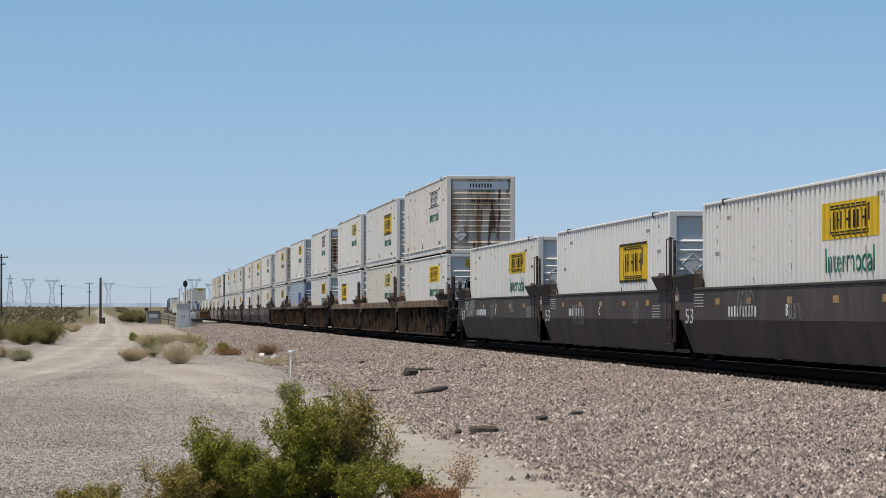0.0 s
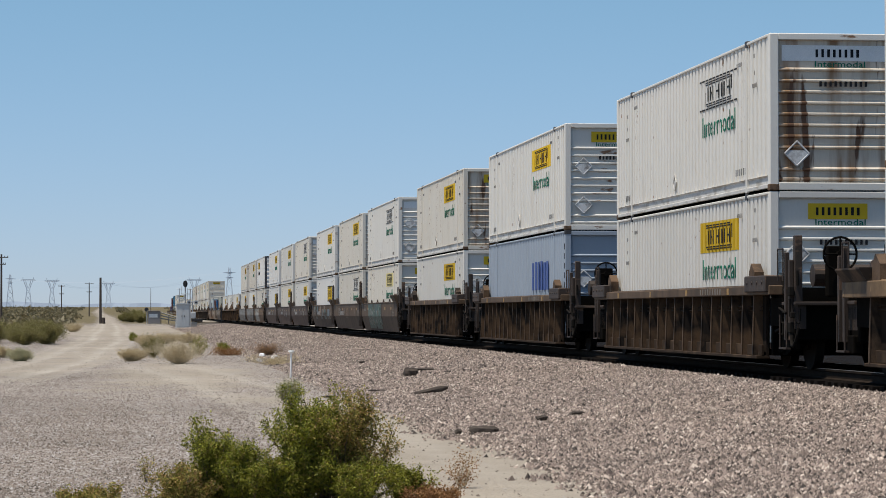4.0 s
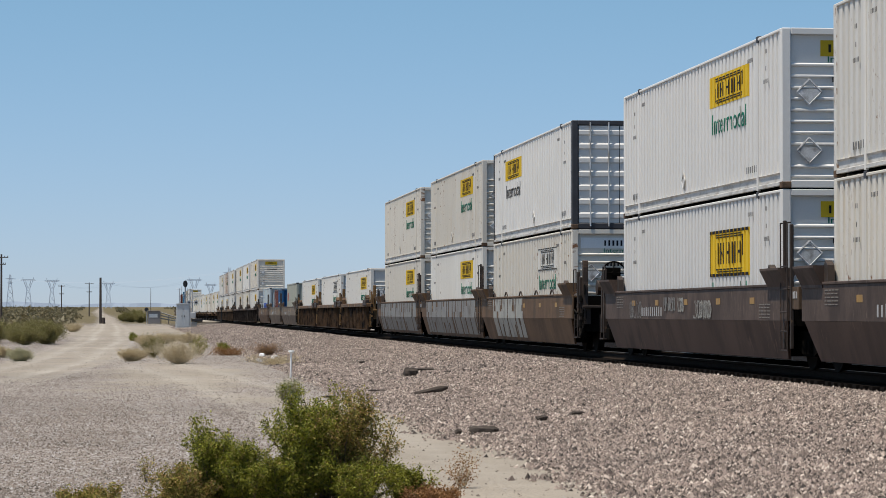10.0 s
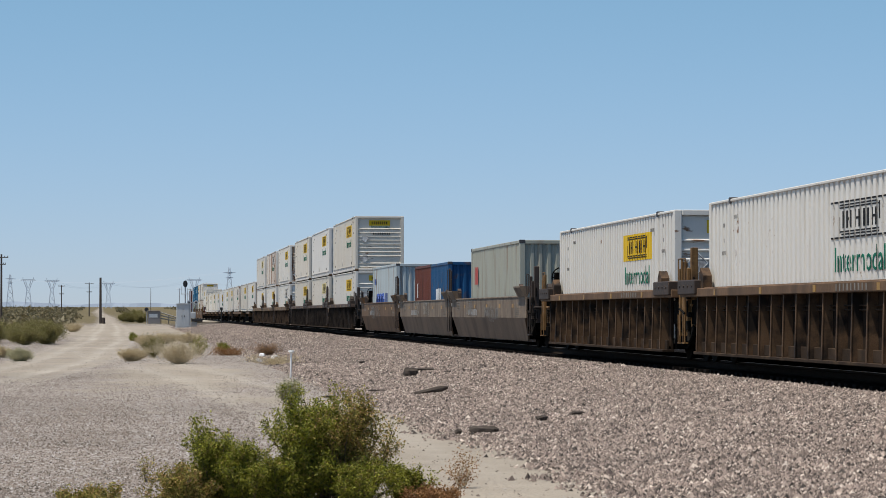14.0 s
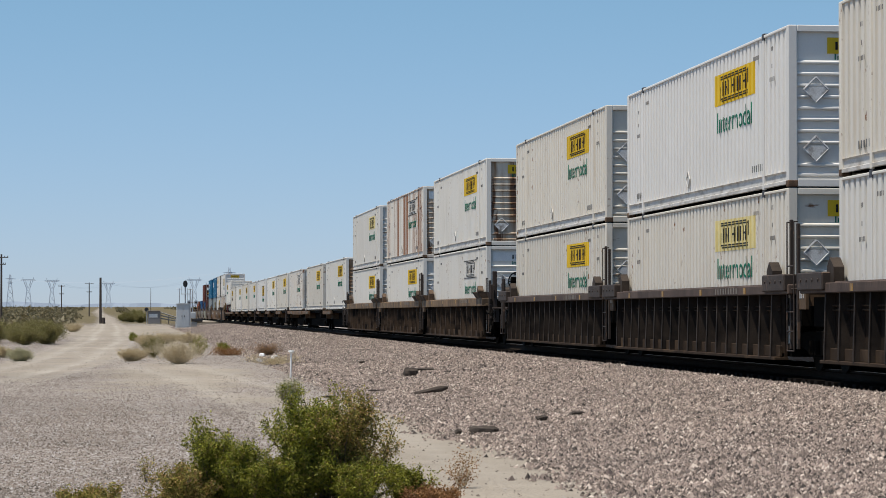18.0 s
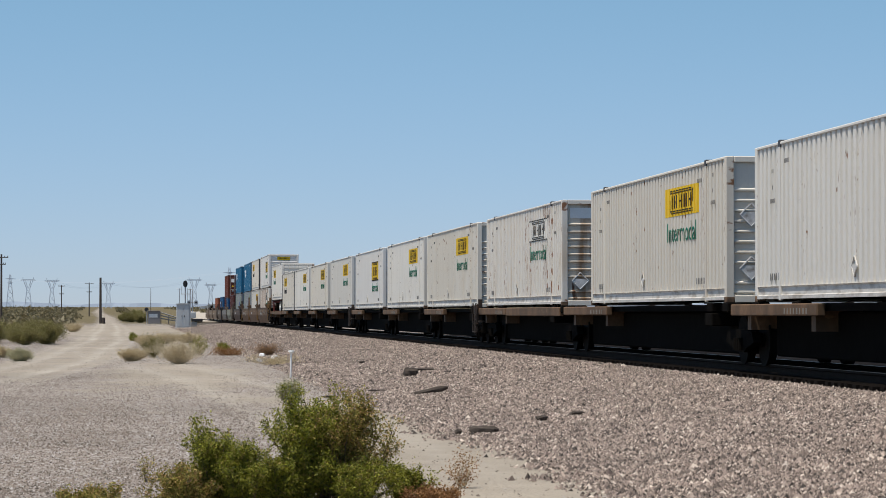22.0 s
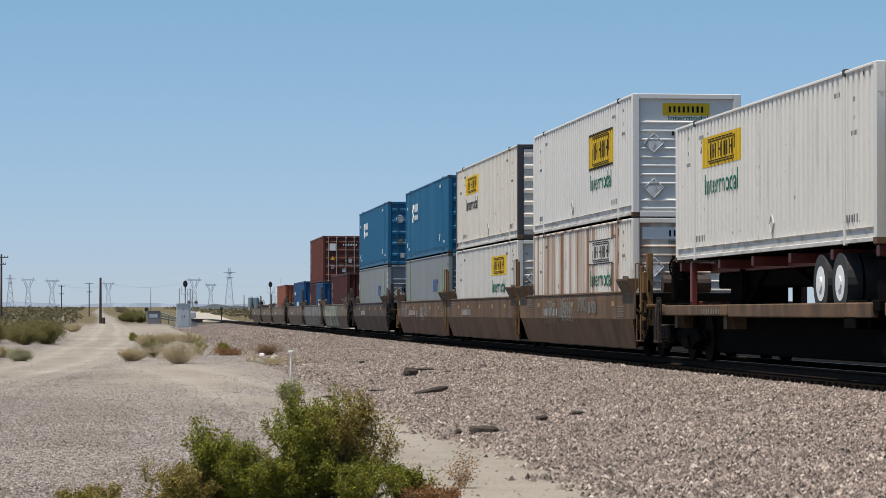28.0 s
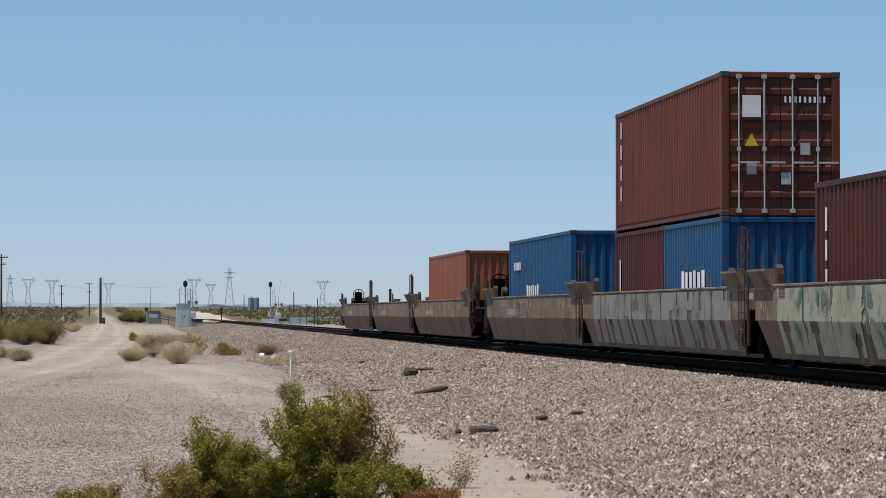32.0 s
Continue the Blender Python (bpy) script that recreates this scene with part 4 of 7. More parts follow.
def smooth_well(centre, paint, place, letter, marks=(), wheel=False, number=True, hooks=False, posts=None):
    """A smooth-sided double-stack well."""
    mat, half = PAINT[paint], 9.42
    word = {"slate": "grey-brown", "rust": "rusty brown", "dark": "dark brown", "umber": "umber brown", "tan": "dusty brown", "dust": "dusty grey-brown"}[paint]
    ob = tagged(new("well_car"), "%s smooth-sided double-stack well car%s on the rails" % (word, " with graffiti" if marks else ""), "rail car", "cars of the train")
    side, low = smooth_side(mat, LOWER[paint], half)
    turn = pose(0, 0, 0, 0, 0, 180)
    for m in (Matrix(), turn):
        part("side_wall", side, ob, m=m)
        part("lower_panel", low, ob, "grimy inclined panel, its colour warmed as by ground bounce", m=m)
    well_common(ob, mat, half)
    br = stored(("bracket", mat.name), lambda: Shape().prism([(-SX - 0.02, 1.45), (-SX - 0.17, 1.74), (-SX - 0.17, 1.78), (-1.32, 1.78), (-1.32, 1.70), (-SX + 0.04, 1.45)], 1, -0.72, 0.72)
                .prism([(-SX - 0.02, 1.45), (-SX - 0.02, 1.40), (-1.36, 1.40), (-1.36, 1.45)], 1, -0.72, 0.72).mesh("guide_bracket", mat))
    for yy in (-half + 0.75, half - 0.75):
        part("guide_bracket", br, ob, m=pose(0, yy, 0))
        part("guide_bracket", br, ob, m=turn @ pose(0, yy, 0))
    horn = stored(("horn", mat.name), lambda: Shape().prism([(-0.18, 1.45), (0.18, 1.45), (0.16, 1.70), (0.02, 1.86), (-0.14, 1.78)], 0, -1.46, -1.34).mesh("guide_horn", GEAR))
    for yy in (-half + 1.55, half - 1.55):
        part("guide_horn", horn, ob, m=pose(0, yy, 0))
    hook = stored(("hook", mat.name), lambda: Shape().tube((-SX + 0.02, -0.42, 1.48), (-SX + 0.02, -0.12, 1.62), 0.022, 6).tube((-SX + 0.02, -0.12, 1.62), (-SX + 0.02, 0.06, 1.62), 0.022, 6)
                  .tube((-SX + 0.02, 0.06, 1.62), (-SX + 0.02, 0.30, 1.48), 0.022, 6).mesh("tie_down_hook", GEAR))
    refl = stored("reflector", lambda: Shape().box(-SX - 0.005, -SX, -0.19, 0.19, 1.15, 1.27).mesh("reflector", ORANGE))
    for yy in (-6.6, -3.6, -0.4, 2.8, 5.6):
        part("reflector", refl, ob, "orange reflector", m=pose(0, yy, 0))
        if hooks:
            part("tie_down_hook", hook, ob, m=pose(0, yy + 0.9, 0))
    if number:
        part("marking", bars(10, 0.10, 0.15, 0.21, WHITEPRINT if paint == "slate" else GREYPRINT, 5, 0.35), ob, "number strokes", m=pose(-SX - 0.004, 3.4, 1.02))
    if letter:
        part("lettering", lettering(letter, 0.30, WHITEPRINT), ob, "white letter", m=pose(-SX - 0.005, -0.2, 1.02))
    if paint == "slate":
        part("lettering", lettering("53", 0.44, GREYPRINT, 0.78), ob, "worn white number", m=pose(-SX - 0.005, 8.35, 0.90))
    pale = GREYPRINT if paint == "slate" else FAINTPRINT
    for yy, zz in ((-7.6, 1.0), (7.4, 1.22)):
        part("marking", print_lines(pale), ob, "small print as dashes", m=pose(-SX - 0.004, yy, zz))
    if marks:
        graffiti(ob, "%s%.0f" % (paint, centre), half, marks)
    joint_gear(ob, half, place, posts or GEAR, wheel)
    return set_moving(ob, TRACK, centre, RAIL)


def ribbed_well(centre, paint, place, count, wheel=False, marks=()):
    """A double-stack well with a heavy top chord and upright ribs."""
    mat, half = PAINT[paint], 9.42
    web, ribmat = WEB, RIBS[paint]
    word = {"rust": "rusty brown", "tan": "dusty brown", "dark": "dark brown", "umber": "umber brown"}[paint]
    ob = tagged(new("well_car"), "%s double-stack well car with upright side ribs on the rails" % word, "rail car", "cars of the train")
    turn = pose(0, 0, 0, 0, 0, 180)
    deep = 0.26 if count < 12 else 0.17
    chord = stored(("chord", mat.name, deep), lambda: Shape().box(-1.60, -1.33, -half, half, 1.48 - deep, 1.48, 0.015).mesh("top_chord", mat))
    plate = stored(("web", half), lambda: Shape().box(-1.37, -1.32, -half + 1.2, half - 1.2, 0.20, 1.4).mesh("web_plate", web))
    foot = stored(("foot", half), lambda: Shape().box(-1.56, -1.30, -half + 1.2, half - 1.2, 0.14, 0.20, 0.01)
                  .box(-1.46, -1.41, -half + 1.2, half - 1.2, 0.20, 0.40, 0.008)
                  .tube((-1.42, -half + 1.3, 1.10), (-1.42, half - 1.3, 1.10), 0.012, 5).tube((-1.42, -half + 1.3, 1.03), (-1.42, half - 1.3, 1.03), 0.012, 5).mesh("bottom_chord", GRIME_SHADE))
    rib = stored(("rib", mat.name, deep), lambda: Shape().prism([(-1.36, 0.20), (-1.56, 0.20), (-1.56, 0.34), (-1.53, 1.48 - deep), (-1.36, 1.48 - deep)], 1, -0.025, 0.025)
                 .prism([(-1.565, 0.20), (-1.565, 0.34), (-1.535, 1.48 - deep), (-1.52, 1.48 - deep), (-1.55, 0.34), (-1.55, 0.20)], 1, -0.032, 0.032)
                 .mesh("rib", ribmat))
    for m in (Matrix(), turn):
        part("top_chord", chord, ob, m=m)
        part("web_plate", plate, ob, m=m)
        part("bottom_chord", foot, ob, m=m)
        for i in range(count):
            y = (-half + 1.5) + (2 * half - 3.0) * i / (count - 1)
            part("rib", rib, ob, m=m @ pose(0, y, 0))
    well_common(ob, mat, half)
    horn = stored(("horn2", mat.name), lambda: Shape().prism([(-0.24, 1.48), (0.20, 1.48), (0.20, 1.74), (0.02, 1.90), (-0.24, 1.74)], 0, -1.52, -1.34).mesh("guide_horn", ribmat))
    flare = stored(("flare", mat.name), lambda: Shape().prism([(-1.60, 1.482), (-1.72, 1.66), (-1.72, 1.69), (-1.34, 1.69), (-1.34, 1.482)], 1, -0.75, 0.75).mesh("guide_bracket", ribmat))
    cap = stored(("cap", mat.name), lambda: Shape().box(-1.66, -1.30, -0.85, 0.85, 1.36, 1.66, 0.02).tube((-1.675, -0.6, 1.53), (-1.655, -0.6, 1.53), 0.03, 6)
                 .tube((-1.675, -0.2, 1.53), (-1.655, -0.2, 1.53), 0.03, 6).tube((-1.675, 0.2, 1.53), (-1.655, 0.2, 1.53), 0.03, 6).tube((-1.675, 0.6, 1.53), (-1.655, 0.6, 1.53), 0.03, 6)
                 .mesh("guide_bracket", GEAR))
    for yy in (-half + 1.75, half - 1.75):
        part("guide_horn", horn, ob, m=pose(0, yy, 0))
        part("guide_horn", horn, ob, m=turn @ pose(0, yy, 0))
    if count < 12:
        for yy in (-half + 0.78, half - 0.78):
            part("guide_bracket", flare, ob, m=pose(0, yy, 0))
    else:
        for yy in (-half + 0.9, half - 0.9):
            part("guide_bracket", cap, ob, m=pose(0, yy, 0))
            part("guide_bracket", cap, ob, m=turn @ pose(0, yy, 0))
    if marks:
        s, r = Shape(), random.Random(int(centre))
        for _ in range(3):
            tag_line(s, r, r.uniform(-half + 5, half - 2.5), 0.85, 0.6, 4, 0.05, lambda z: -1.376, 1.2)
        part("graffiti", s.mesh("graffiti", GRAFFITI[2]), ob, "faded sprayed loops")
    refl = stored("reflector2", lambda: Shape().box(-1.606, -1.60, -0.09, 0.09, 1.33, 1.45).mesh("reflector", ORANGE))
    for yy in (-6.0, -2.0, 2.0, 6.0):
        part("reflector", refl, ob, "orange reflector", m=pose(0, yy, 0))
    part("marking", bars(9, 0.11, 0.12, 0.12, FAINTPRINT, 7, 0.4), ob, "faded number strokes", m=pose(-1.603, -4.4, 1.40))
    joint_gear(ob, half, place, OCHRE if paint == "rust" else GEAR, wheel)
    if paint == "dark":
        for sgn in (-1, 1):
            rack = stored(("rack", sgn), lambda: scalloped(sgn).mesh("bulkhead_plate", GEAR))
            part("bulkhead_plate", rack, ob, "dark brown bulkhead plate with round cut-outs", m=pose(0.48, -half + 0.55, 1.25) @ Matrix.Diagonal((0.5, 1, 0.68, 1)))
    return set_moving(ob, TRACK, centre, RAIL)


def scalloped(sgn):
    """An upright plate with round bites out of its inner edge."""
    s = Shape()
    if sgn:
        pts = [(sgn * 1.15, 0.0), (sgn * 1.15, 1.35), (sgn * 0.35, 1.35)]
        for zc in (0.98, 0.42):
            for i in range(9):
                a = math.pi * i / 8
                pts.append((sgn * (0.45 + 0.25 * math.sin(a)), zc + 0.25 * math.cos(a)))
        pts.append((sgn * 0.35, 0.0))
        s.prism(pts, 1, -0.05, 0.05)
    return s


def spine_unit(rear, length, place, wheel=False, long_beam=False):
    """One low unit of an articulated spine car; rear: y of its far end at the start."""
    mat, half = PAINT["rust"], length / 2
    ob = tagged(new("spine_car"), "low articulated spine car with brown side beams on the rails", "rail car", "cars of the train")
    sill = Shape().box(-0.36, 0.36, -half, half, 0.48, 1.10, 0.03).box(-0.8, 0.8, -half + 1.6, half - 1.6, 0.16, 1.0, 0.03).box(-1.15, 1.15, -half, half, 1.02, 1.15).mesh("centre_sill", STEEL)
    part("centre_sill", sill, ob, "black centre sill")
    beam = stored("side_beam", lambda: Shape().box(-1.36, -1.20, -3.4, 3.4, 0.93, 1.15, 0.02).box(-1.2, -0.36, -2.7, -2.4, 0.66, 1.1)
                  .box(-1.2, -0.36, 2.3, 2.6, 0.66, 1.1).mesh("side_beam", mat))
    for m in (Matrix(), Matrix.Diagonal((-1, 1, 1, 1))):
        part("side_beam", beam, ob, "rusty brown side beam", m=m @ pose(0, half - 3.5, 0))
    if long_beam:
        part("side_beam", Shape().box(-1.35, -1.22, -half + 0.6, half - 7.0, 0.90, 1.15, 0.02).mesh("side_beam", PAINT["rust"]), ob, "long rusty side beam")
    short = stored("cross_bearer", lambda: Shape().box(-1.34, 1.34, -0.35, 0.35, 0.72, 0.98, 0.02).mesh("cross_bearer", STEEL))
    part("cross_bearer", short, ob, m=pose(0, -half + 2.0, 0))
    ped = stored("pedestal", lambda: Shape().box(-1.32, -1.08, -0.25, 0.25, 1.0, 1.19, 0.02).mesh("pedestal", STEEL))
    for y in (-half + 2.0, -half + 0.5, half - 2.0, half - 0.6, half - 5.2):
        for m in (Matrix(), pose(0, 0, 0, 0, 0, 180)):
            part("pedestal", ped, ob, m=pose(0, y, 0) @ m)
    part("marking", bars(8, 0.11, 0.12, 0.12, FAINTPRINT, 8, 0.4), ob, "faded number strokes", m=pose(-1.365, half - 5.4, 1.02))
    lead, tail = place in ("first", "single"), place in ("last", "single")
    truck(ob, -half + (2.0 if lead else 0.0))
    if tail:
        truck(ob, half - 2.0)
    if lead:
        end_gear(ob, -half + 0.1, -1, GEAR, False, 0.62)
    if tail:
        end_gear(ob, half - 0.2, 1, GEAR, False, 0.62)
    return set_moving(ob, TRACK, rear - half, RAIL)


def chassis(front):
    """A road chassis under a raised box, its wheels at the leading end."""
    red = material("dark_red_chassis_paint", (0.16, 0.03, 0.022), 0.55, vary=0.15, grain=0.1)
    ob = tagged(new("trailer_chassis"), "dark red road trailer chassis with twin wheels under a container", "trailer", "")
    fr = Shape().box(-0.55, -0.38, -8.0, 8.0, 0.86, 1.08, 0.01).box(0.38, 0.55, -8.0, 8.0, 0.86, 1.08, 0.01)
    for y in (-7.9, -5, -2, 1, 4, 7.9):
        fr.box(-1.22, 1.22, y - 0.1, y + 0.1, 0.90, 1.08, 0.01)
    part("frame", fr.mesh("frame", red), ob)
    part("bogie", Shape().box(-0.5, 0.5, -6.8, -3.2, 0.55, 0.86, 0.02).mesh("bogie", red), ob)
    part("underframe", Shape().box(-0.45, 0.45, -2.8, 7.6, 0.52, 0.86, 0.03).box(-0.5, 0.5, 5.2, 6.2, 0.0, 0.6, 0.03).box(-1.1, 1.1, -8.0, -7.4, 0.05, 0.86, 0.03)
         .tube((-0.5, -2.6, 0.1), (-0.5, 0.4, 0.84), 0.05, 6).tube((-0.5, 3.0, 0.84), (-0.5, 4.7, 0.1), 0.05, 6).mesh("underframe", STEEL), ob, "black hitch and underframe")
    part("rear_frame", Shape().box(-1.24, -1.12, 6.6, 6.8, 0.0, 1.06, 0.01).box(-1.24, 1.24, 6.62, 6.78, 0.1, 0.25, 0.01).box(1.12, 1.24, 6.6, 6.8, 0.0, 1.06, 0.01).mesh("rear_frame", red), ob)
    leg = Shape().box(-0.62, -0.48, 4.6, 4.8, 0.0, 0.9, 0.01).box(0.48, 0.62, 4.6, 4.8, 0.0, 0.9, 0.01).box(-0.75, -0.35, 4.5, 4.9, 0.0, 0.05).box(0.35, 0.75, 4.5, 4.9, 0, 0.05)
    part("landing_leg", leg.mesh("landing_leg", STEEL), ob)
    tyre = Shape().tube((-0.13, 0, 0), (0.13, 0, 0), 0.50, 26).mesh("tyre", RUBBER)
    rim = Shape().tube((-0.135, 0, 0), (-0.10, 0, 0), 0.30, 22).tube((-0.16, 0, 0), (-0.13, 0, 0), 0.12, 12).mesh("rim", WHITEPRINT)
    for y in (-5.7, -4.4):
        for sgn in (1, -1):
            for x in (-1.13, -0.82):
                w = part("tyre", tyre, ob, m=pose(0, 0, 0, 0, 0, 0 if sgn > 0 else 180) @ pose(x, y * sgn, 0.50))
                if x < -1:
                    part("rim", rim, w, "white steel rim")
    return set_moving(ob, TRACK, front + L53 / 2, RAIL + 0.98)


# ---- the train: its make-up, from the front ----
DOWN, UP = 0.955, 3.875      # floors of the lower and the upper box
HIGHER = 1.82                # floor of a box on a spine car


def stack(front, low=None, top=None):
    if low:
        freight_box(front, DOWN, **low)
    if top:
        freight_box(front, UP, **top)


def K(kind="y", body=None, turned=False, stained=False):
    return dict(kind=kind, body=body, turned=turned, stained=stained)


def wells(fronts, maker, **kw):
    places = {1: ["single"], 2: ["first", "last"], 3: ["first", "middle", "last"]}[len(fronts)]
    for i, (f, p) in enumerate(zip(fronts, places)):
        maker(f + L53 / 2 + 0.15, place=p, wheel=(i == 0), **{k: (v[i] if isinstance(v, list) else v) for k, v in kw.items()})


wells((39.4, 59.05, 78.75), smooth_well, paint="slate", letter=["B", "C", "A"], marks=[(2,), (2,), (0, 2)])
stack(39.4, K())
stack(59.05, K("Y"))
stack(78.75, K("y"))
wells((102.2, 121.95, 141.55), ribbed_well, paint="tan", count=11, marks=[(2,), (2,), (2,)])
stack(102.2, K("y"), K("w", SPECKLED, stained=True))
stack(121.95, K("p", CREAM), K("Y", WHITE))
stack(141.55, K("Y", turned=True), K("p"))
for f in (165.5, 189.7, 212.9):
    wells((f,), ribbed_well, paint="umber", count=18)
stack(165.5, K("y"), K("w", WHITE, stained=True))
stack(189.7, None, K("y", WHITE))
stack(212.9, K("y"), K("y", CREAM, stained=True))
wells((237.05, 256.4, 275.95), smooth_well, paint="umber", letter="", marks=[(30,), (3, 2), (50, 2)], hooks=[True, False, False])
stack(237.05, K("p", CREAM), K("w", WHITE))
stack(256.4, K("w", CREAM), K("y", CREAM))
stack(275.95, K("Y"), K("y", WHITE))
wells((299.75, 319.1, 338.95), smooth_well, paint="dark", letter="", marks=[(0, 2), (2, 2), (0, 2)])
stack(299.75, K("y"), K("w", CREAM))
stack(319.1, K("y", CREAM), K("y", WHITE))
stack(338.95, K("Y"), K("y", BRIGHT))
wells((362.9, 382.0, 401.95), smooth_well, paint="rust", letter="", marks=[(10,), (12,), (12,)], hooks=[True, False, False])
stack(362.9, K("w", CREAM), K("y", BRIGHT, turned=True))
stack(382.0, K("y", WHITE), K("y", CREAM))
stack(401.95, K("y", CREAM), K("y", CREAM))
for f, k in ((425.85, K("y", WHITE)), (445.7, K("w", WHITE)), (465.45, K("y", WHITE))):
    wells((f,), ribbed_well, paint="rust", count=18)
    stack(f, k)
wells((488.1, 507.6, 527.8), smooth_well, paint=["dust", "dust", "rust"], letter="", marks=[(2,), (0,), (2,)])
wells((552.05, 571.75, 590.85), ribbed_well, paint="dark", count=18)
stack(552.05, K("y", WHITE), K("y", CREAM))
stack(571.75, K("p", CREAM), K("y", BRIGHT))
stack(590.85, K("y", CREAM), K("y", CREAM))
wells((614.2, 634.35, 654.15), ribbed_well, paint="tan", count=11, marks=[(2,), (2,), (2,)])
stack(614.2, K("w", WHITE), K("y", WHITE, stained=True))
stack(634.35, K("y", WHITE), K("w", RUSTY, stained=True))
stack(654.15, K("y", WHITE), K("p", WHITE))
SPINE = [(675.25, K("y", WHITE, stained=True)), (693.95, K("y", CREAM)), (714.95, K("w", SPECKLED, stained=True)), (733.6, K("y", CREAM)),
         (750.97, K("y", WHITE)), (769.4, K("Y")), (788.25, K("y", WHITE)), (806.85, K("y", CREAM)), (825.0, K("y", WHITE)),
         (842.0, K("y", CREAM, turned=True))]
for i, (f, k) in enumerate(SPINE):
    freight_box(f, HIGHER, **k)
for i, (f, g) in enumerate(zip([s[0] for s in SPINE] + [858.75], [s[0] for s in SPINE[1:]] + [858.75, 877.0])):
    spine_unit(g - 0.6, g - f - 0.1, {0: "first", 2: "last", 3: "first", 5: "last", 6: "first", 10: "last"}.get(i, "middle"), i == 5, i in (2, 10))
freight_box(858.75, 2.70, "y", WHITE, True)
chassis(858.75)
wells((880.05, 899.5, 918.2), smooth_well, paint="rust", letter="", marks=[(2, 0), (), (0, 0)], posts=OCHRE)
stack(880.05, K("w", RUSTY), K("Y"))
stack(899.5, K("y", WHITE), K("y", CREAM, turned=True))
wells((942.75,), smooth_well, paint="dark", letter="")
wells((966.3, 986.0, 1005.3), smooth_well, paint="dust", letter="", marks=[(40, 0), (2, 12, 2), (2, 2)])
wells((1029.0, 1048.7, 1068.4), smooth_well, paint="dust", letter="")

# boxes of other owners
WAVE = stored("hoops_print", lambda: Shape().ring((0, 1.3, 0), 0, 0.40, 0.075, 16).ring((0, 0, 0), 0, 0.40, 0.075, 16).ring((0, -1.3, 0), 0, 0.40, 0.075, 16)
              .box(-0.02, 0.02, -2.7, -2.55, -0.45, 0.45).box(-0.02, 0.02, -3.3, -3.15, -0.45, 0.45).mesh("marking", NAVY))
W6 = bars(6, 0.30, 0.12, 0.62, WHITEPRINT, 21, 0.3)
TALL = stored("tall_marks", lambda: Shape().box(-0.004, 0.004, -0.05, 0.05, 0.55, 0.95).box(-0.004, 0.004, -0.05, 0.05, 0.05, 0.4)
              .box(-0.004, 0.004, -0.05, 0.05, -0.45, -0.1).box(-0.004, 0.004, -0.05, 0.05, -0.95, -0.6).mesh("marking", WHITEPRINT))
sea_box(189.7, DOWN, L53, HIGH, BLUEGREY, "faded blue-grey 53-foot shipping container with blue lettering strokes", WID,
        marks=((bars(6, 0.42, 0.14, 0.85, NAVY, 22, 0.3), -3.5, 1.75, "blue company lettering as strokes"),), pitch=0.335)
sea_box(490.0, DOWN, L40, HIGH, GREY40, "weathered grey-green 40-foot shipping container with red emblem",
        marks=((bars(3, 0.22, 0.1, 0.62, RED, 23, 0.2), 4.6, 1.95, "red emblem as plain shapes"),))
sea_box(509.3, DOWN, L20, LOW, BLUE40, "blue 20-foot shipping container with white lettering strokes", marks=((bars(4, 0.3, 0.14, 0.6, WHITEPRINT, 24, 0.3), 0.3, 1.35, "white company lettering as strokes"),))
sea_box(515.5, DOWN, L20, LOW, BROWN40, "red-brown 20-foot shipping container with white strokes", marks=((bars(2, 0.12, 0.1, 0.6, WHITEPRINT, 25, 0.3), 1.9, 1.6, "white strokes"),))
sea_box(529.9, DOWN, L40, HIGH, ICE40, "light blue 40-foot shipping container with dark blue lettering strokes",
        marks=((WAVE, 1.6, 1.15, "dark blue company lettering as strokes"), (bars(3, 0.24, 0.05, 0.3, NAVY, 26, 0.3), 4.6, 2.2, "dark blue print")))
HEX = stored("hexagon", lambda: Shape().ring((0, 0, 0), 0, 0.21, 0.02, 6).ring((0, 0, 0), 0, 0.10, 0.02, 6).mesh("marking", WHITEPRINT))
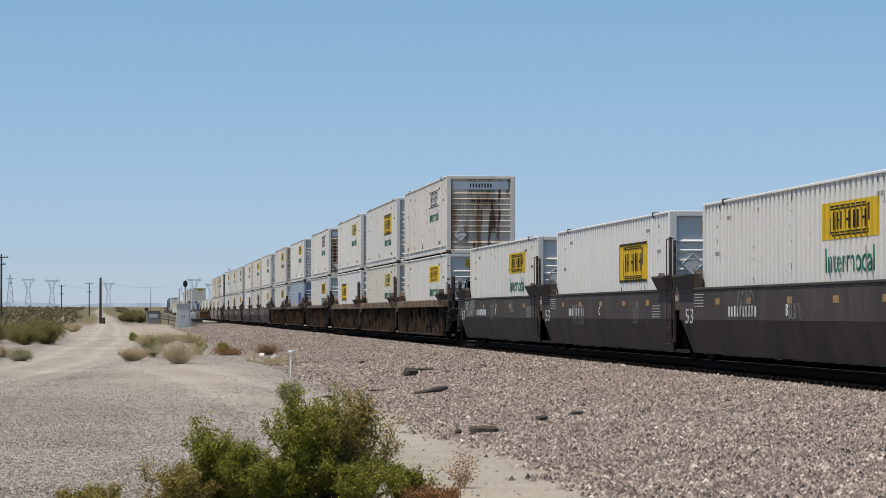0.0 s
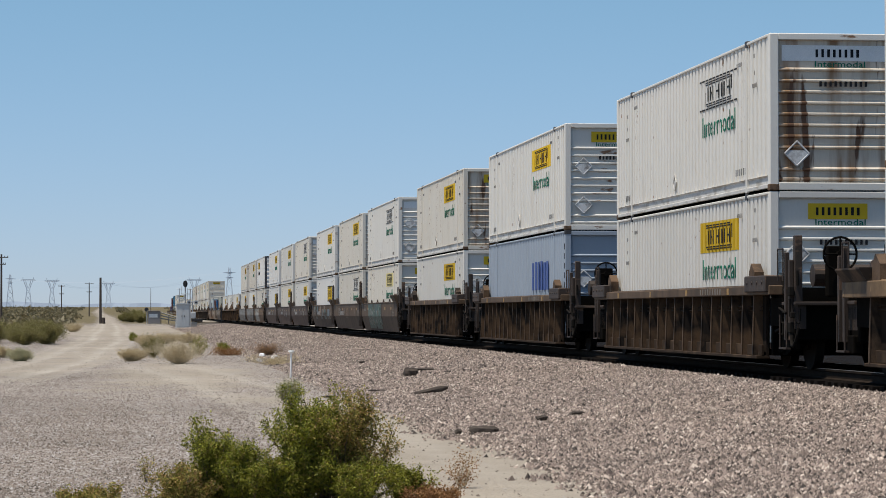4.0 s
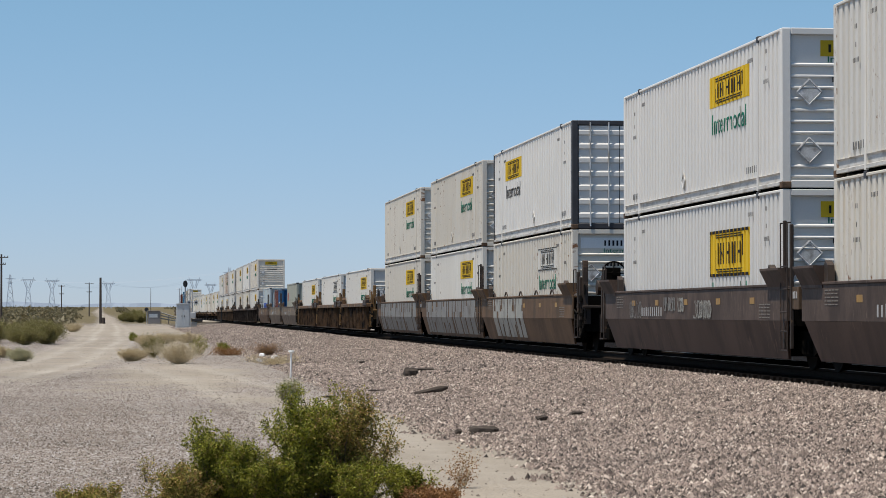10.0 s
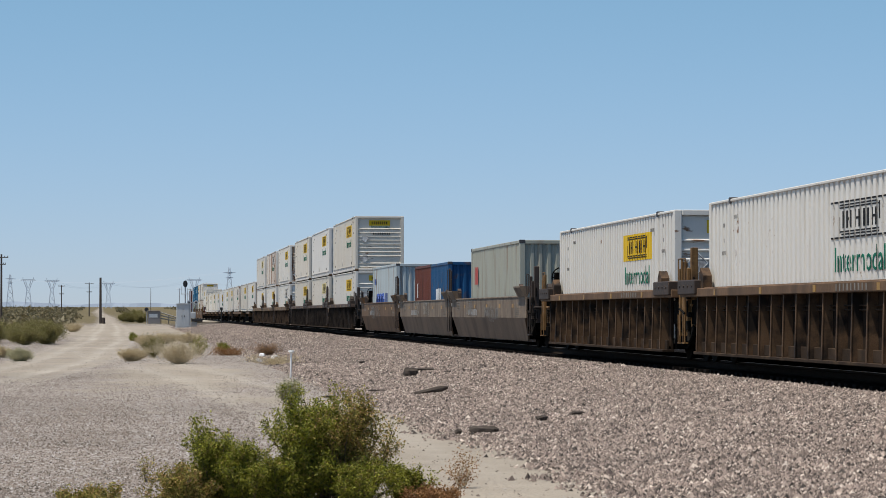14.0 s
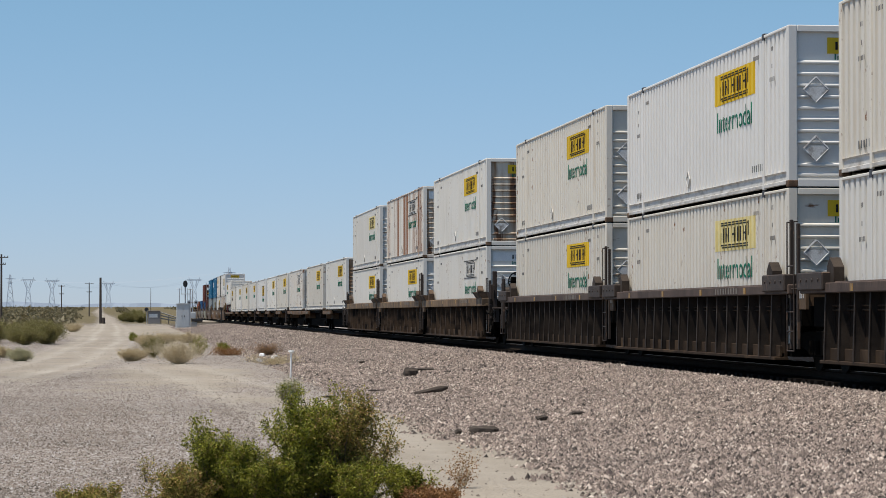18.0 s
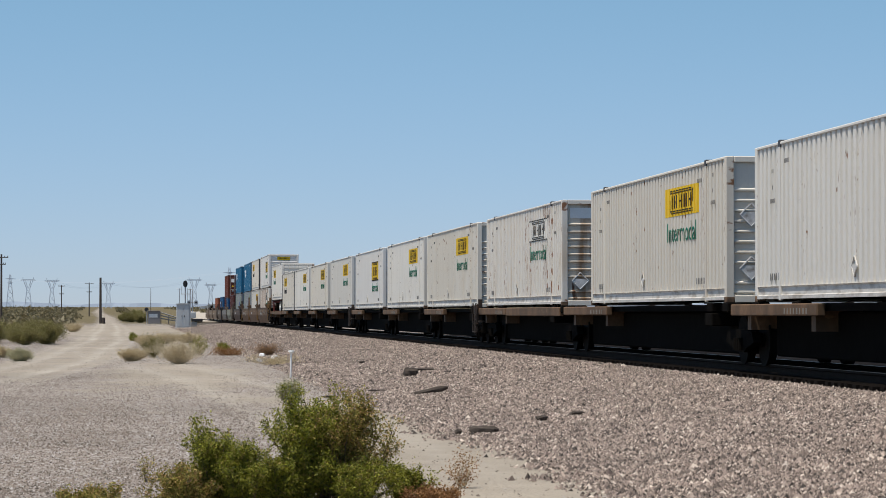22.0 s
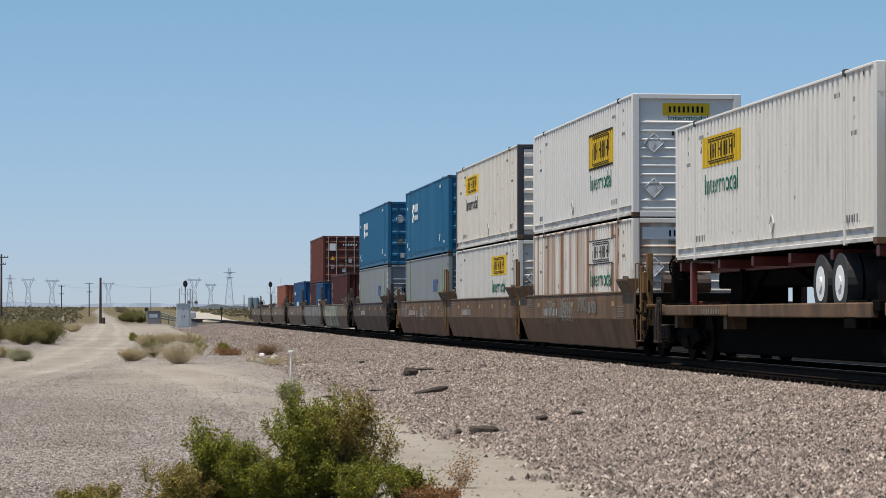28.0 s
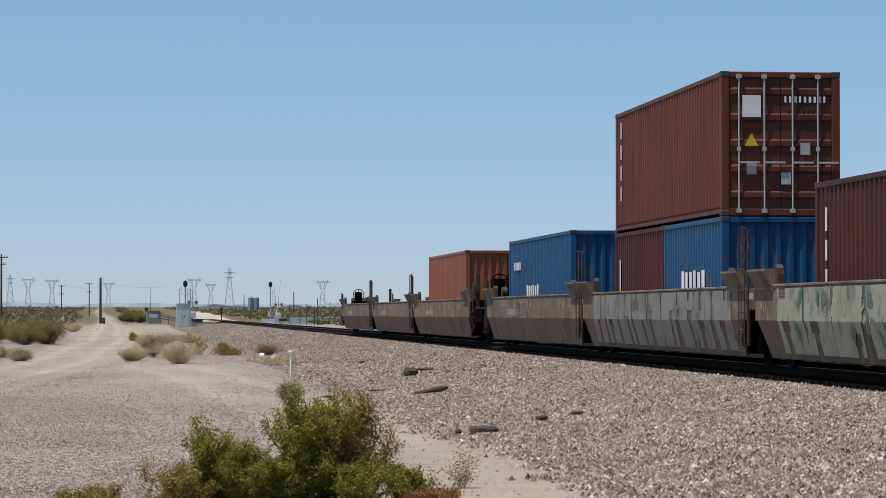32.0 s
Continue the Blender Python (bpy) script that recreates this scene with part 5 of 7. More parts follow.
for f in (918.2, 942.75):
    bx = sea_box(f, UP, L53, HIGH, BLUE53, "deep blue 53-foot shipping container with white emblem strokes", WID, doors_lead=True,
                 marks=((bars(9, 0.11, 0.055, 0.34, WHITEPRINT, 27, 0.35), 3.6, 2.12, "white company lettering as strokes"), (bars(10, 0.09, 0.06, 0.2, WHITEPRINT, 28, 0.35), 3.6, 1.72, "white company lettering as strokes"),
                        (HEX, 4.85, 2.08, "white emblem as plain shape"), (HEX, 4.85, 1.72, "white emblem as plain shape"), (bars(4, 0.05, 0.05, 0.12, WHITEPRINT, 29, 0.3), 7.2, 2.2, "small white print"),
                        (lettering("53'", 0.34, WHITEPRINT), -5.2, 0.62, "white number"), (lettering("53'", 0.26, WHITEPRINT), 7.2, 0.62, "white number"),
                        (bars(5, 0.05, 0.05, 0.12, WHITEPRINT, 29, 0.3), -5.4, 2.6, "small white print")), rods=BLUE53, pitch=0.335)
    door_face = lambda x, z: pose(x, -L53 / 2 - 0.002, z, 0, 0, 90)
    part("marking", HEX, bx, "white emblem as plain shape", m=door_face(-0.74, HIGH - 0.80) @ Matrix.Diagonal((1, 0.8, 0.8, 1)))
    part("marking", bars(9, 0.09, 0.05, 0.20, WHITEPRINT, 43, 0.3), bx, "white company lettering as strokes", m=door_face(0.22, HIGH - 0.76))
    part("marking", bars(9, 0.05, 0.04, 0.08, WHITEPRINT, 44, 0.3), bx, "white print", m=door_face(0.05, HIGH - 0.98))
    part("lettering", lettering("53'", 0.36, WHITEPRINT), bx, "white number", m=door_face(-0.10, 1.02))
    part("marking", bars(8, 0.05, 0.04, 0.10, WHITEPRINT, 45, 0.3), bx, "white print", m=door_face(-0.05, 1.55))
    for x, z, tint_ in ((-0.72, 1.05, ORANGE), (-0.40, 1.05, GREYPRINT), (-0.62, 0.42, GREYPRINT), (0.20, 0.42, GREYPRINT)):
        part("marking", stored(("door_plate", tint_.name), lambda: Shape().box(-0.004, 0.004, -0.09, 0.09, -0.11, 0.11).mesh("marking", tint_)), bx, "small data plate on the door", m=door_face(x, z))
    sea_box(f, DOWN, L53, HIGH, GREY53, "grey 53-foot shipping container with lime stripes and blue strokes", WID,
            marks=((stored("lime", lambda: Shape().box(-0.004, 0.004, -0.07, 0.07, -1.1, 1.1).mesh("marking", LIME)), -6.1, 1.5, "lime stripe"),
                   (stored("lime", lambda: None), 6.1, 1.5, "lime stripe"), (bars(2, 0.07, 0.5, 0.5, LIME, 40, 0.3), -4.7, 1.6, "lime stripes"), (bars(4, 0.24, 0.12, 0.5, NAVY, 30, 0.3), -3.6, 1.75, "blue company lettering as strokes")), pitch=0.335)
mar = sea_box(968.3, DOWN, L40, HIGH, MAROON, "maroon 40-foot shipping container with white lettering strokes", marks=((TALL, 5.3, 1.5, "white strokes down the side"),))
sea_box(988.1, DOWN, L20, LOW, BLUE40, "blue 20-foot shipping container with white lettering strokes", marks=((W6, -0.2, 1.25, "white company lettering as strokes"),))
sea_box(994.3, DOWN, L20, LOW, MAROON, "red-brown 20-foot shipping container with white strokes", marks=((bars(1, 0.12, 0.1, 0.9, WHITEPRINT, 31, 0.1), 2.3, 1.5, "white strokes"),))
part("marking", bars(4, 0.20, 0.10, 0.36, WHITEPRINT, 46, 0.35), mar, "white company lettering as strokes", m=pose(0.0, -L40 / 2 + 0.036, HIGH - 0.75, 0, 0, 90))
top40 = sea_box(988.1, DOWN + LOW + 0.02, L40, HIGH, BROWN40, "red-brown 40-foot shipping container with doors facing ahead", doors_lead=True, rods=GREYPRINT,
        marks=((TALL, 5.3, 1.7, "white strokes down the side"),))
sea_box(1007.3, DOWN, L40, HIGH, BLUE40, "blue 40-foot shipping container with white lettering strokes", marks=((W6, 1.0, 1.2, "white company lettering as strokes"), (bars(5, 0.2, 0.1, 0.25, WHITEPRINT, 32, 0.3), 4.2, 2.1, "white print")))
sea_box(1031.0, DOWN, L40, HIGH, ORANGE40, "orange-brown 40-foot shipping container", marks=())
part("marking", Shape().box(-0.004, 0.004, -0.19, 0.19, -0.22, 0.22).mesh("marking", WHITEPRINT), top40, "white sign plate", m=pose(-0.60, -L40 / 2 - 0.005, 2.2, 0, 0, 90))
part("marking", Shape().prism([(-0.14, -0.1), (0.14, -0.1), (0, 0.16)], 0, -0.004, 0.004).mesh("marking", YELLOW), top40, "yellow warning triangle", m=pose(-0.60, -L40 / 2 - 0.005, 1.5, 0, 0, 90))
part("marking", bars(9, 0.05, 0.05, 0.13, WHITEPRINT, 47, 0.3), top40, "number strokes", m=pose(0.5, -L40 / 2 - 0.005, HIGH - 0.55, 0, 0, 90))
for x, z in ((-0.6, 0.95), (0.1, 0.75), (0.5, 1.35)):
    part("marking", Shape().box(-0.004, 0.004, -0.10, 0.10, -0.12, 0.12).mesh("marking", GREYPRINT), top40, "grey data plate", m=pose(x, -L40 / 2 - 0.005, z, 0, 0, 90))


# ---- ground ----
def across(px, y):
    """x of a line of sight through the given column at the distance y."""
    return y * math.tan(radians(6.402) + math.atan((px - 784) / 4862))


def smooth(a, b, v):
    k = min(1.0, max(0.0, (v - a) / (b - a)))
    return k * k * (3 - 2 * k)


def road_middle(y):
    """x of the dirt road's middle."""
    pts = ((-80, -14.0), (20, -8.5), (58, -4.4), (93, -2.5), (150, -1.9), (230, -2.2), (320, -2.9), (430, -4.0), (700, -7.0), (1200, -16.0), (5000, -60.0))
    for (a, p), (b, q) in zip(pts, pts[1:]):
        if y <= b:
            return p + (q - p) * (y - a) / (b - a)
    return -60.0


def ruts(x, y):
    """How much wheels have worn the road here."""
    v = 0.0
    off = x - road_middle(y) + 0.35 * noise.noise((y * 0.02, 8.0, 0.0))
    for c, wide, k in ((-0.85, 0.30, 1.0), (0.85, 0.30, 1.0), (1.75, 0.25, 0.55), (-1.6, 0.25, 0.5)):
        v = max(v, k * math.exp(-((off - c) / wide) ** 2))
    # a second pair of tracks that swings from the road towards the camera's side
    off = x - (road_middle(150) + 4.6 * smooth(130, 40, y)) if y < 150 else 9.0
    for c in (-0.8, 0.8):
        v = max(v, 0.6 * math.exp(-((off - c) / 0.28) ** 2))
    return v * (0.75 + 0.5 * noise.noise((x * 0.6, y * 0.15, 4.0))) * (1 - smooth(380, 520, y)) * smooth(20, 34, y)


def ground_height(x, y):
    n = noise.noise((x * 0.35, y * 0.12, 3.1))
    if x < 4.0:
        z = 0.03 * n
        off = abs(x - road_middle(y))
        z -= 0.05 * max(0.0, ruts(x, y))
        z += 0.10 * smooth(1.7, 3.2, off) * smooth(40, 80, y) * (0.6 + 0.5 * noise.noise((x * 0.5, y * 0.06, 9.0)))
    elif x < 10.8:
        z = 0.43 * ((x - 4.0) / 6.8) ** 1.2 + 0.03 * n
        z += 0.035 * noise.noise((x * 1.3, y * 0.8, 6.0)) * smooth(4.2, 5.5, x) * (1 - smooth(9.6, 10.6, x))
    elif x < 11.3:
        z = 0.43 - 0.17 * smooth(10.85, 11.3, x)
    elif x < 16.6:
        z = 0.26
    elif x < 20:
        z = (0.26 + 0.17 * (x - 16.6) / 0.5) if x < 17.1 else 0.43 - 0.37 * (x - 17.1) / 2.9
    else:
        z = 0.06 + 0.2 * n
    if y > 500:
        z += (y - 500) * 0.0030
    return z


def ramp(limits):
    out = []
    for a, b, n in limits:
        out += [a + (b - a) * i / n for i in range(n)]
    return out + [limits[-1][1]]


def ground_material():
    m = bpy.data.materials.new("desert_ground")
    m.use_nodes = True
    n, l = m.node_tree.nodes, m.node_tree.links
    bsdf = next(k for k in n if k.type == "BSDF_PRINCIPLED")
    bsdf.inputs["Roughness"].default_value = 0.95
    bsdf.inputs["Specular IOR Level"].default_value = 0.05
    co = n.new("ShaderNodeTexCoord")

    def tex(sc, detail=5, kind="ShaderNodeTexNoise"):
        t = n.new(kind)
        t.inputs["Scale"].default_value = sc
        if kind == "ShaderNodeTexNoise":
            t.inputs["Detail"].default_value = detail
        l.new(co.outputs["Object"], t.inputs["Vector"])
        return t

    def mixed(fac, a, b, mode="MIX"):
        k = n.new("ShaderNodeMix")
        k.data_type, k.blend_type = "RGBA", mode
        for sock, v in ((0, fac), (6, a), (7, b)):
            if isinstance(v, (tuple, float)):
                k.inputs[sock].default_value = v
            else:
                l.new(v, k.inputs[sock])
        return k.outputs[2]

    def span(v, a, b, c=0.0, d=1.0):
        k = n.new("ShaderNodeMapRange")
        for i, q in enumerate((a, b, c, d)):
            k.inputs[i + 1].default_value = q
        l.new(v, k.inputs[0])
        return k.outputs[0]

    def plus(a, b, op="ADD"):
        k = n.new("ShaderNodeMath")
        k.operation = op
        for i, v in enumerate((a, b)):
            if isinstance(v, float):
                k.inputs[i].default_value = v
            else:
                l.new(v, k.inputs[i])
        return k.outputs[0]
    at = n.new("ShaderNodeAttribute")
    at.attribute_name = "zones"
    sep = n.new("ShaderNodeSeparateColor")
    l.new(at.outputs["Color"], sep.inputs[0])
    cell = tex(14, kind="ShaderNodeTexVoronoi")
    cell2 = tex(34, kind="ShaderNodeTexVoronoi")
    grit = mixed(tex(90, 3).outputs["Fac"], (0.125, 0.102, 0.084, 1), (0.265, 0.219, 0.182, 1))
    pebble = n.new("ShaderNodeValToRGB")
    for pos, col in ((0.0, (0.10, 0.082, 0.070, 1)), (0.35, (0.195, 0.161, 0.138, 1)), (0.7, (0.28, 0.235, 0.202, 1)), (1.0, (0.44, 0.388, 0.34, 1))):
        e = pebble.color_ramp.elements.new(pos) if pos not in (0.0, 1.0) else pebble.color_ramp.elements[int(pos)]
        e.color = col
    s3 = n.new("ShaderNodeSeparateColor")
    l.new(cell2.outputs["Color"], s3.inputs[0])
    l.new(s3.outputs[0], pebble.inputs[0])
    gravel = mixed(0.55, grit, pebble.outputs[0])
    sand = mixed(tex(1.1, 7).outputs["Fac"], (0.295, 0.257, 0.210, 1), (0.46, 0.408, 0.334, 1))
    sand = mixed(span(tex(120, 2).outputs["Fac"], 0.3, 0.7, 0.0, 0.35), sand, (0.24, 0.205, 0.17, 1))
    # bare sand where the road runs and in patches; loose stones elsewhere
    patch = plus(sep.outputs[0], span(tex(0.55, 8).outputs["Fac"], 0.3, 0.7, -0.42, 0.42))
    patch = plus(patch, span(tex(7, 4).outputs["Fac"], 0.3, 0.7, -0.22, 0.22))
    col = mixed(span(patch, 0.35, 0.75), gravel, sand)
    # dark base on the bank: shaded gaps between stones put into the colour
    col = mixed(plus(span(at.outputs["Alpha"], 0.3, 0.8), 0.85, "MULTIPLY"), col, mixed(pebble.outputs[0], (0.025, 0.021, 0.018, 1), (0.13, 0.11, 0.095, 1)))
    scrub = mixed(tex(0.05, 8).outputs["Fac"], (0.125, 0.104, 0.060, 1), (0.205, 0.170, 0.10, 1))
    col = mixed(sep.outputs[2], col, scrub)
    # oily dark track bed, with the train's shade put into the near-black
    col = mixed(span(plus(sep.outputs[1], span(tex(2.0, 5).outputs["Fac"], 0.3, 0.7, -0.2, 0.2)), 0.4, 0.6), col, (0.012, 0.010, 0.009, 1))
    wa = n.new("ShaderNodeAttribute")
    wa.attribute_name = "worn"
    col = mixed(plus(wa.outputs["Fac"], span(tex(3.0, 5).outputs["Fac"], 0.3, 0.7, 0.45, 1.0), "MULTIPLY"), col, (0.475, 0.435, 0.375, 1))
    big = span(tex(0.12, 4).outputs["Fac"], 0.3, 0.7, 0.77, 0.99)
    col = mixed(1.0, col, big, "MULTIPLY")
    l.new(col, bsdf.inputs["Base Color"])
    hgt = plus(plus(cell.outputs["Distance"], -0.6, "MULTIPLY"), plus(cell2.outputs["Distance"], -0.35, "MULTIPLY"))
    hgt = plus(hgt, plus(tex(5, 6).outputs["Fac"], 0.8, "MULTIPLY"))
    bp = n.new("ShaderNodeBump")
    bp.inputs["Strength"].default_value, bp.inputs["Distance"].default_value = 0.7, 0.05
    l.new(hgt, bp.inputs["Height"])
    l.new(bp.outputs[0], bsdf.inputs["Normal"])
    return m


def bare_sand(x, y):
    """How bare of stones the ground is."""
    off = abs(x - road_middle(y))
    v = 0.74 * (1 - smooth(1.3, 2.4, off)) * smooth(50, 75, y)
    v = max(v, 0.9 * smooth(150, 215, y) * (1 - smooth(4.0, 6.0, x)) * (1 - smooth(300, 420, y)) * smooth(-9, -5, x))
    v = max(v, 0.92 * math.exp(-((x - 1.2) / 2.6) ** 2 - ((y - 70) / 20) ** 2))
    v = max(v, 1.0 * math.exp(-((x - 3.1 - 0.01 * (y - 27)) / 1.4) ** 4) * (1 - smooth(42, 60, y)))
    v = max(v, 0.7 * math.exp(-((x - 2.2) / 1.6) ** 2 - ((y - 52) / 4) ** 2))
    return v


xs = ramp([(-2600, -70, 26), (-70, -12, 40), (-12, 18, 150), (18, 60, 24), (60, 2600, 26)])
ys = ramp([(-1000, -70, 6), (-70, 16, 10), (16, 80, 150), (80, 420, 140), (420, 4800, 60)])
verts = [(x, y, ground_height(x, y)) for y in ys for x in xs]
w = len(xs)
me = bpy.data.meshes.new("ground")
me.from_pydata(verts, [], [(j * w + i, j * w + i + 1, (j + 1) * w + i + 1, (j + 1) * w + i) for j in range(len(ys) - 1) for i in range(w - 1)])
zones = me.color_attributes.new("zones", "FLOAT_COLOR", "POINT")
flatcol = []
for x, y, z in verts:
    far = smooth(330, 480, y) * smooth(1.5, 2.6, abs(x - road_middle(y)))
    far = max(far, smooth(40, 44, x))
    # mask of the painted shade, from the ballast crest to past the track
    bed_shade = smooth(10.95, 11.15, x) * (1 - smooth(40.0, 44.0, x)) * (1 - smooth(170, 230, y))
    flatcol += [bare_sand(x, y), bed_shade, far, smooth(4.2, 5.1, x) * (1 - smooth(10.9, 11.2, x))]
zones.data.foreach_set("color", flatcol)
worn = me.attributes.new("worn", "FLOAT", "POINT")
worn.data.foreach_set("value", [max(0.0, ruts(x, y)) if x < 5 and y > 15 else 0.0 for x, y, z in verts])
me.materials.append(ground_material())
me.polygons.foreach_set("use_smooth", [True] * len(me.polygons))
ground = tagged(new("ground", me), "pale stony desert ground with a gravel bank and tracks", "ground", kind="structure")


# ---- loose stones ----
def stone_material(name, ramp_cols, rough=0.85):
    m = bpy.data.materials.new(name)
    m.use_nodes = True
    n, l = m.node_tree.nodes, m.node_tree.links
    bsdf = next(k for k in n if k.type == "BSDF_PRINCIPLED")
    bsdf.inputs["Roughness"].default_value = rough
    geo = n.new("ShaderNodeNewGeometry")
    cr = n.new("ShaderNodeValToRGB")
    for i, (pos, col) in enumerate(ramp_cols):
        e = cr.color_ramp.elements[i] if i < 2 else cr.color_ramp.elements.new(pos)
        e.position, e.color = pos, (*col, 1)
    l.new(geo.outputs["Random Per Island"], cr.inputs[0])
    co = n.new("ShaderNodeTexCoord")
    t = n.new("ShaderNodeTexNoise")
    t.inputs["Scale"].default_value, t.inputs["Detail"].default_value = 45, 3
    l.new(co.outputs["Object"], t.inputs["Vector"])
    rng = n.new("ShaderNodeMapRange")
    rng.inputs[1].default_value, rng.inputs[2].default_value, rng.inputs[3].default_value, rng.inputs[4].default_value = 0.3, 0.7, 0.8, 1.15
    l.new(t.outputs["Fac"], rng.inputs[0])
    wide, wide_rng = n.new("ShaderNodeTexNoise"), n.new("ShaderNodeMapRange")
    wide.inputs["Scale"].default_value, wide.inputs["Detail"].default_value = 0.7, 4
    wide_rng.inputs[1].default_value, wide_rng.inputs[2].default_value, wide_rng.inputs[3].default_value, wide_rng.inputs[4].default_value = 0.3, 0.7, 0.82, 1.12
    l.new(co.outputs["Object"], wide.inputs["Vector"])
    l.new(wide.outputs["Fac"], wide_rng.inputs[0])
    colour = cr.outputs[0]
    for factor in (rng, wide_rng):
        mx = n.new("ShaderNodeMix")
        mx.data_type, mx.blend_type = "RGBA", "MULTIPLY"
        mx.inputs[0].default_value = 1
        l.new(colour, mx.inputs[6])
        l.new(factor.outputs[0], mx.inputs[7])
        colour = mx.outputs[2]
    l.new(colour, bsdf.inputs["Base Color"])
    return m


# the darkest tones stand in for shaded gaps between the stones
STONE = stone_material("crushed_stone", [(0.0, (0.036, 0.028, 0.023)), (1.0, (0.68, 0.59, 0.50)), (0.20, (0.130, 0.101, 0.085)), (0.62, (0.303, 0.235, 0.196)), (0.90, (0.455, 0.365, 0.304))])
PEBBLE = stone_material("desert_pebbles", [(0.0, (0.085, 0.068, 0.055)), (1.0, (0.50, 0.43, 0.36)), (0.30, (0.165, 0.133, 0.109)), (0.7, (0.265, 0.215, 0.177)), (0.95, (0.34, 0.282, 0.235))])
OCTA_V = np.array([(1, 0, -0.4), (-1, 0, -0.4), (0, 1, -0.4), (0, -1, -0.4), (0, 0, 1)], float)
OCTA_F = np.array([(0, 2, 4), (2, 1, 4), (1, 3, 4), (3, 0, 4)])


def scatter(name, spots, sizes, mat, label, category, seed):
    """Angular stones at the spots, as one object."""
    r = np.random.RandomState(seed)
    k = len(spots)
    shape = OCTA_V[None] * r.uniform(0.65, 1.35, (k, 5, 1)) + r.uniform(-0.38, 0.38, (k, 5, 3))
    shape = shape * (np.array(sizes)[:, None, None]) * np.array([1, 1, 0.75])
    a = r.uniform(0, 2 * np.pi, k)
    c, s = np.cos(a)[:, None], np.sin(a)[:, None]
    x, y = shape[..., 0] * c - shape[..., 1] * s, shape[..., 0] * s + shape[..., 1] * c
    v = np.stack([x, y, shape[..., 2]], -1) + np.array(spots)[:, None, :]
    f = OCTA_F[None] + (np.arange(k) * 5)[:, None, None]
    mesh = bpy.data.meshes.new(name)
    mesh.from_pydata(v.reshape(-1, 3).tolist(), [], f.reshape(-1, 3).tolist())
    mesh.materials.append(mat)
    return tagged(new(name, mesh), label, category, kind="stuff")


def stone_field(count, region, size, keep, seed):
    r = random.Random(seed)
    spots, sizes = [], []
    x0, x1, y0, y1 = region
    while len(spots) < count:
        k = r.random()
        y = y0 * (y1 / y0) ** k
        x = r.uniform(x0, x1)
        if r.random() > keep(x, y):
            continue
        s = size * r.uniform(0.55, 1.25) * (1.6 if r.random() < 0.04 else 1)
        spots.append((x, y, ground_height(x, y) + 0.45 * s))
        sizes.append(s)
    return spots, sizes


def bank(x, y):
    edge = 4.45 + 0.5 * noise.noise((y * 0.15, 2.0, 0.0)) + 0.35 * noise.noise((y * 0.9, 7.0, 0.0))
    return smooth(edge - 0.7, edge + 0.5, x) * (1 - smooth(10.9, 11.1, x)) * (0.12 if x > 0.28 * y + 0.9 else 1.0)


scatter("ballast", *stone_field(185000, (3.4, 11.15, 22, 62), 0.0225, bank, 1), STONE, "crushed grey-pink ballast stones on the track bank", "gravel", 1)
scatter("ballast", *stone_field(90000, (3.6, 11.15, 60, 150), 0.029, bank, 2), STONE, "crushed grey-pink ballast stones on the track bank", "gravel", 2)
scatter("ballast", *stone_field(26000, (4.0, 11.2, 150, 330), 0.046, bank, 3), STONE, "crushed grey-pink ballast stones on the track bank", "gravel", 3)


def pebbly(x, y):
    if x < -0.055 * y - 1.2:
        return 0.01
    return (1 - bare_sand(x, y)) ** 1.5 * (0.6 + 0.4 * smooth(-0.2, 0.3, noise.noise((x * 0.8, y * 0.3, 5.0)))) * (1 - smooth(3.8, 4.6, x)) + 0.025


scatter("pebbles", *stone_field(52000, (-9, 4.6, 21, 70), 0.0108, pebbly, 4), PEBBLE, "small loose grey desert pebbles", "gravel", 4)
scatter("pebbles", *stone_field(22000, (-10, 5, 65, 200), 0.013, pebbly, 5), PEBBLE, "small loose grey desert pebbles", "gravel", 5)

# ---- track ----
RAILMAT = material("rail_steel", (0.022, 0.016, 0.012), 0.85, 0.0, vary=0.2, spec=0.05)
SHINE = material("worn_rail_head", (0.34, 0.33, 0.32), 0.38, 0.9, vary=0.12)
for x in (TRACK - 0.755, TRACK + 0.755):
    s = Shape().prism([(x - 0.036, RAIL - 0.004), (x + 0.036, RAIL - 0.004), (x + 0.036, RAIL - 0.04), (x + 0.01, RAIL - 0.06), (x + 0.01, RAIL - 0.15), (x + 0.07, RAIL - 0.175),
                       (x - 0.07, RAIL - 0.175), (x - 0.01, RAIL - 0.15), (x - 0.01, RAIL - 0.06), (x - 0.036, RAIL - 0.04)], 1, -1000, 2600)
    ob = tagged(new("rail", s.mesh("rail", RAILMAT)), "brown steel rail with a bright worn head", "rail", "rails", kind="structure")
    part("rail_head", Shape().box(x - 0.032, x + 0.032, -1000, 2600, RAIL - 0.004, RAIL).mesh("rail_head", SHINE), ob, "bright worn rail head")
TIE = material("creosoted_tie", (0.016, 0.013, 0.011), 0.95, vary=0.3, grain=0.25, scale=5, stretch=(0.3, 3, 3), spec=0.02)
s = Shape()
r = random.Random(11)
for i in range(900):
    y = -20 + 0.5 * i + r.uniform(-0.03, 0.03)
    s.box(TRACK - 1.30 + r.uniform(-0.04, 0.04), TRACK + 1.30, y - 0.11, y + 0.11, 0.22, 0.452)
tagged(new("railway_ties", s.mesh("railway_ties", TIE)), "dark creosoted wooden ties under the rails", "tie", kind="stuff")


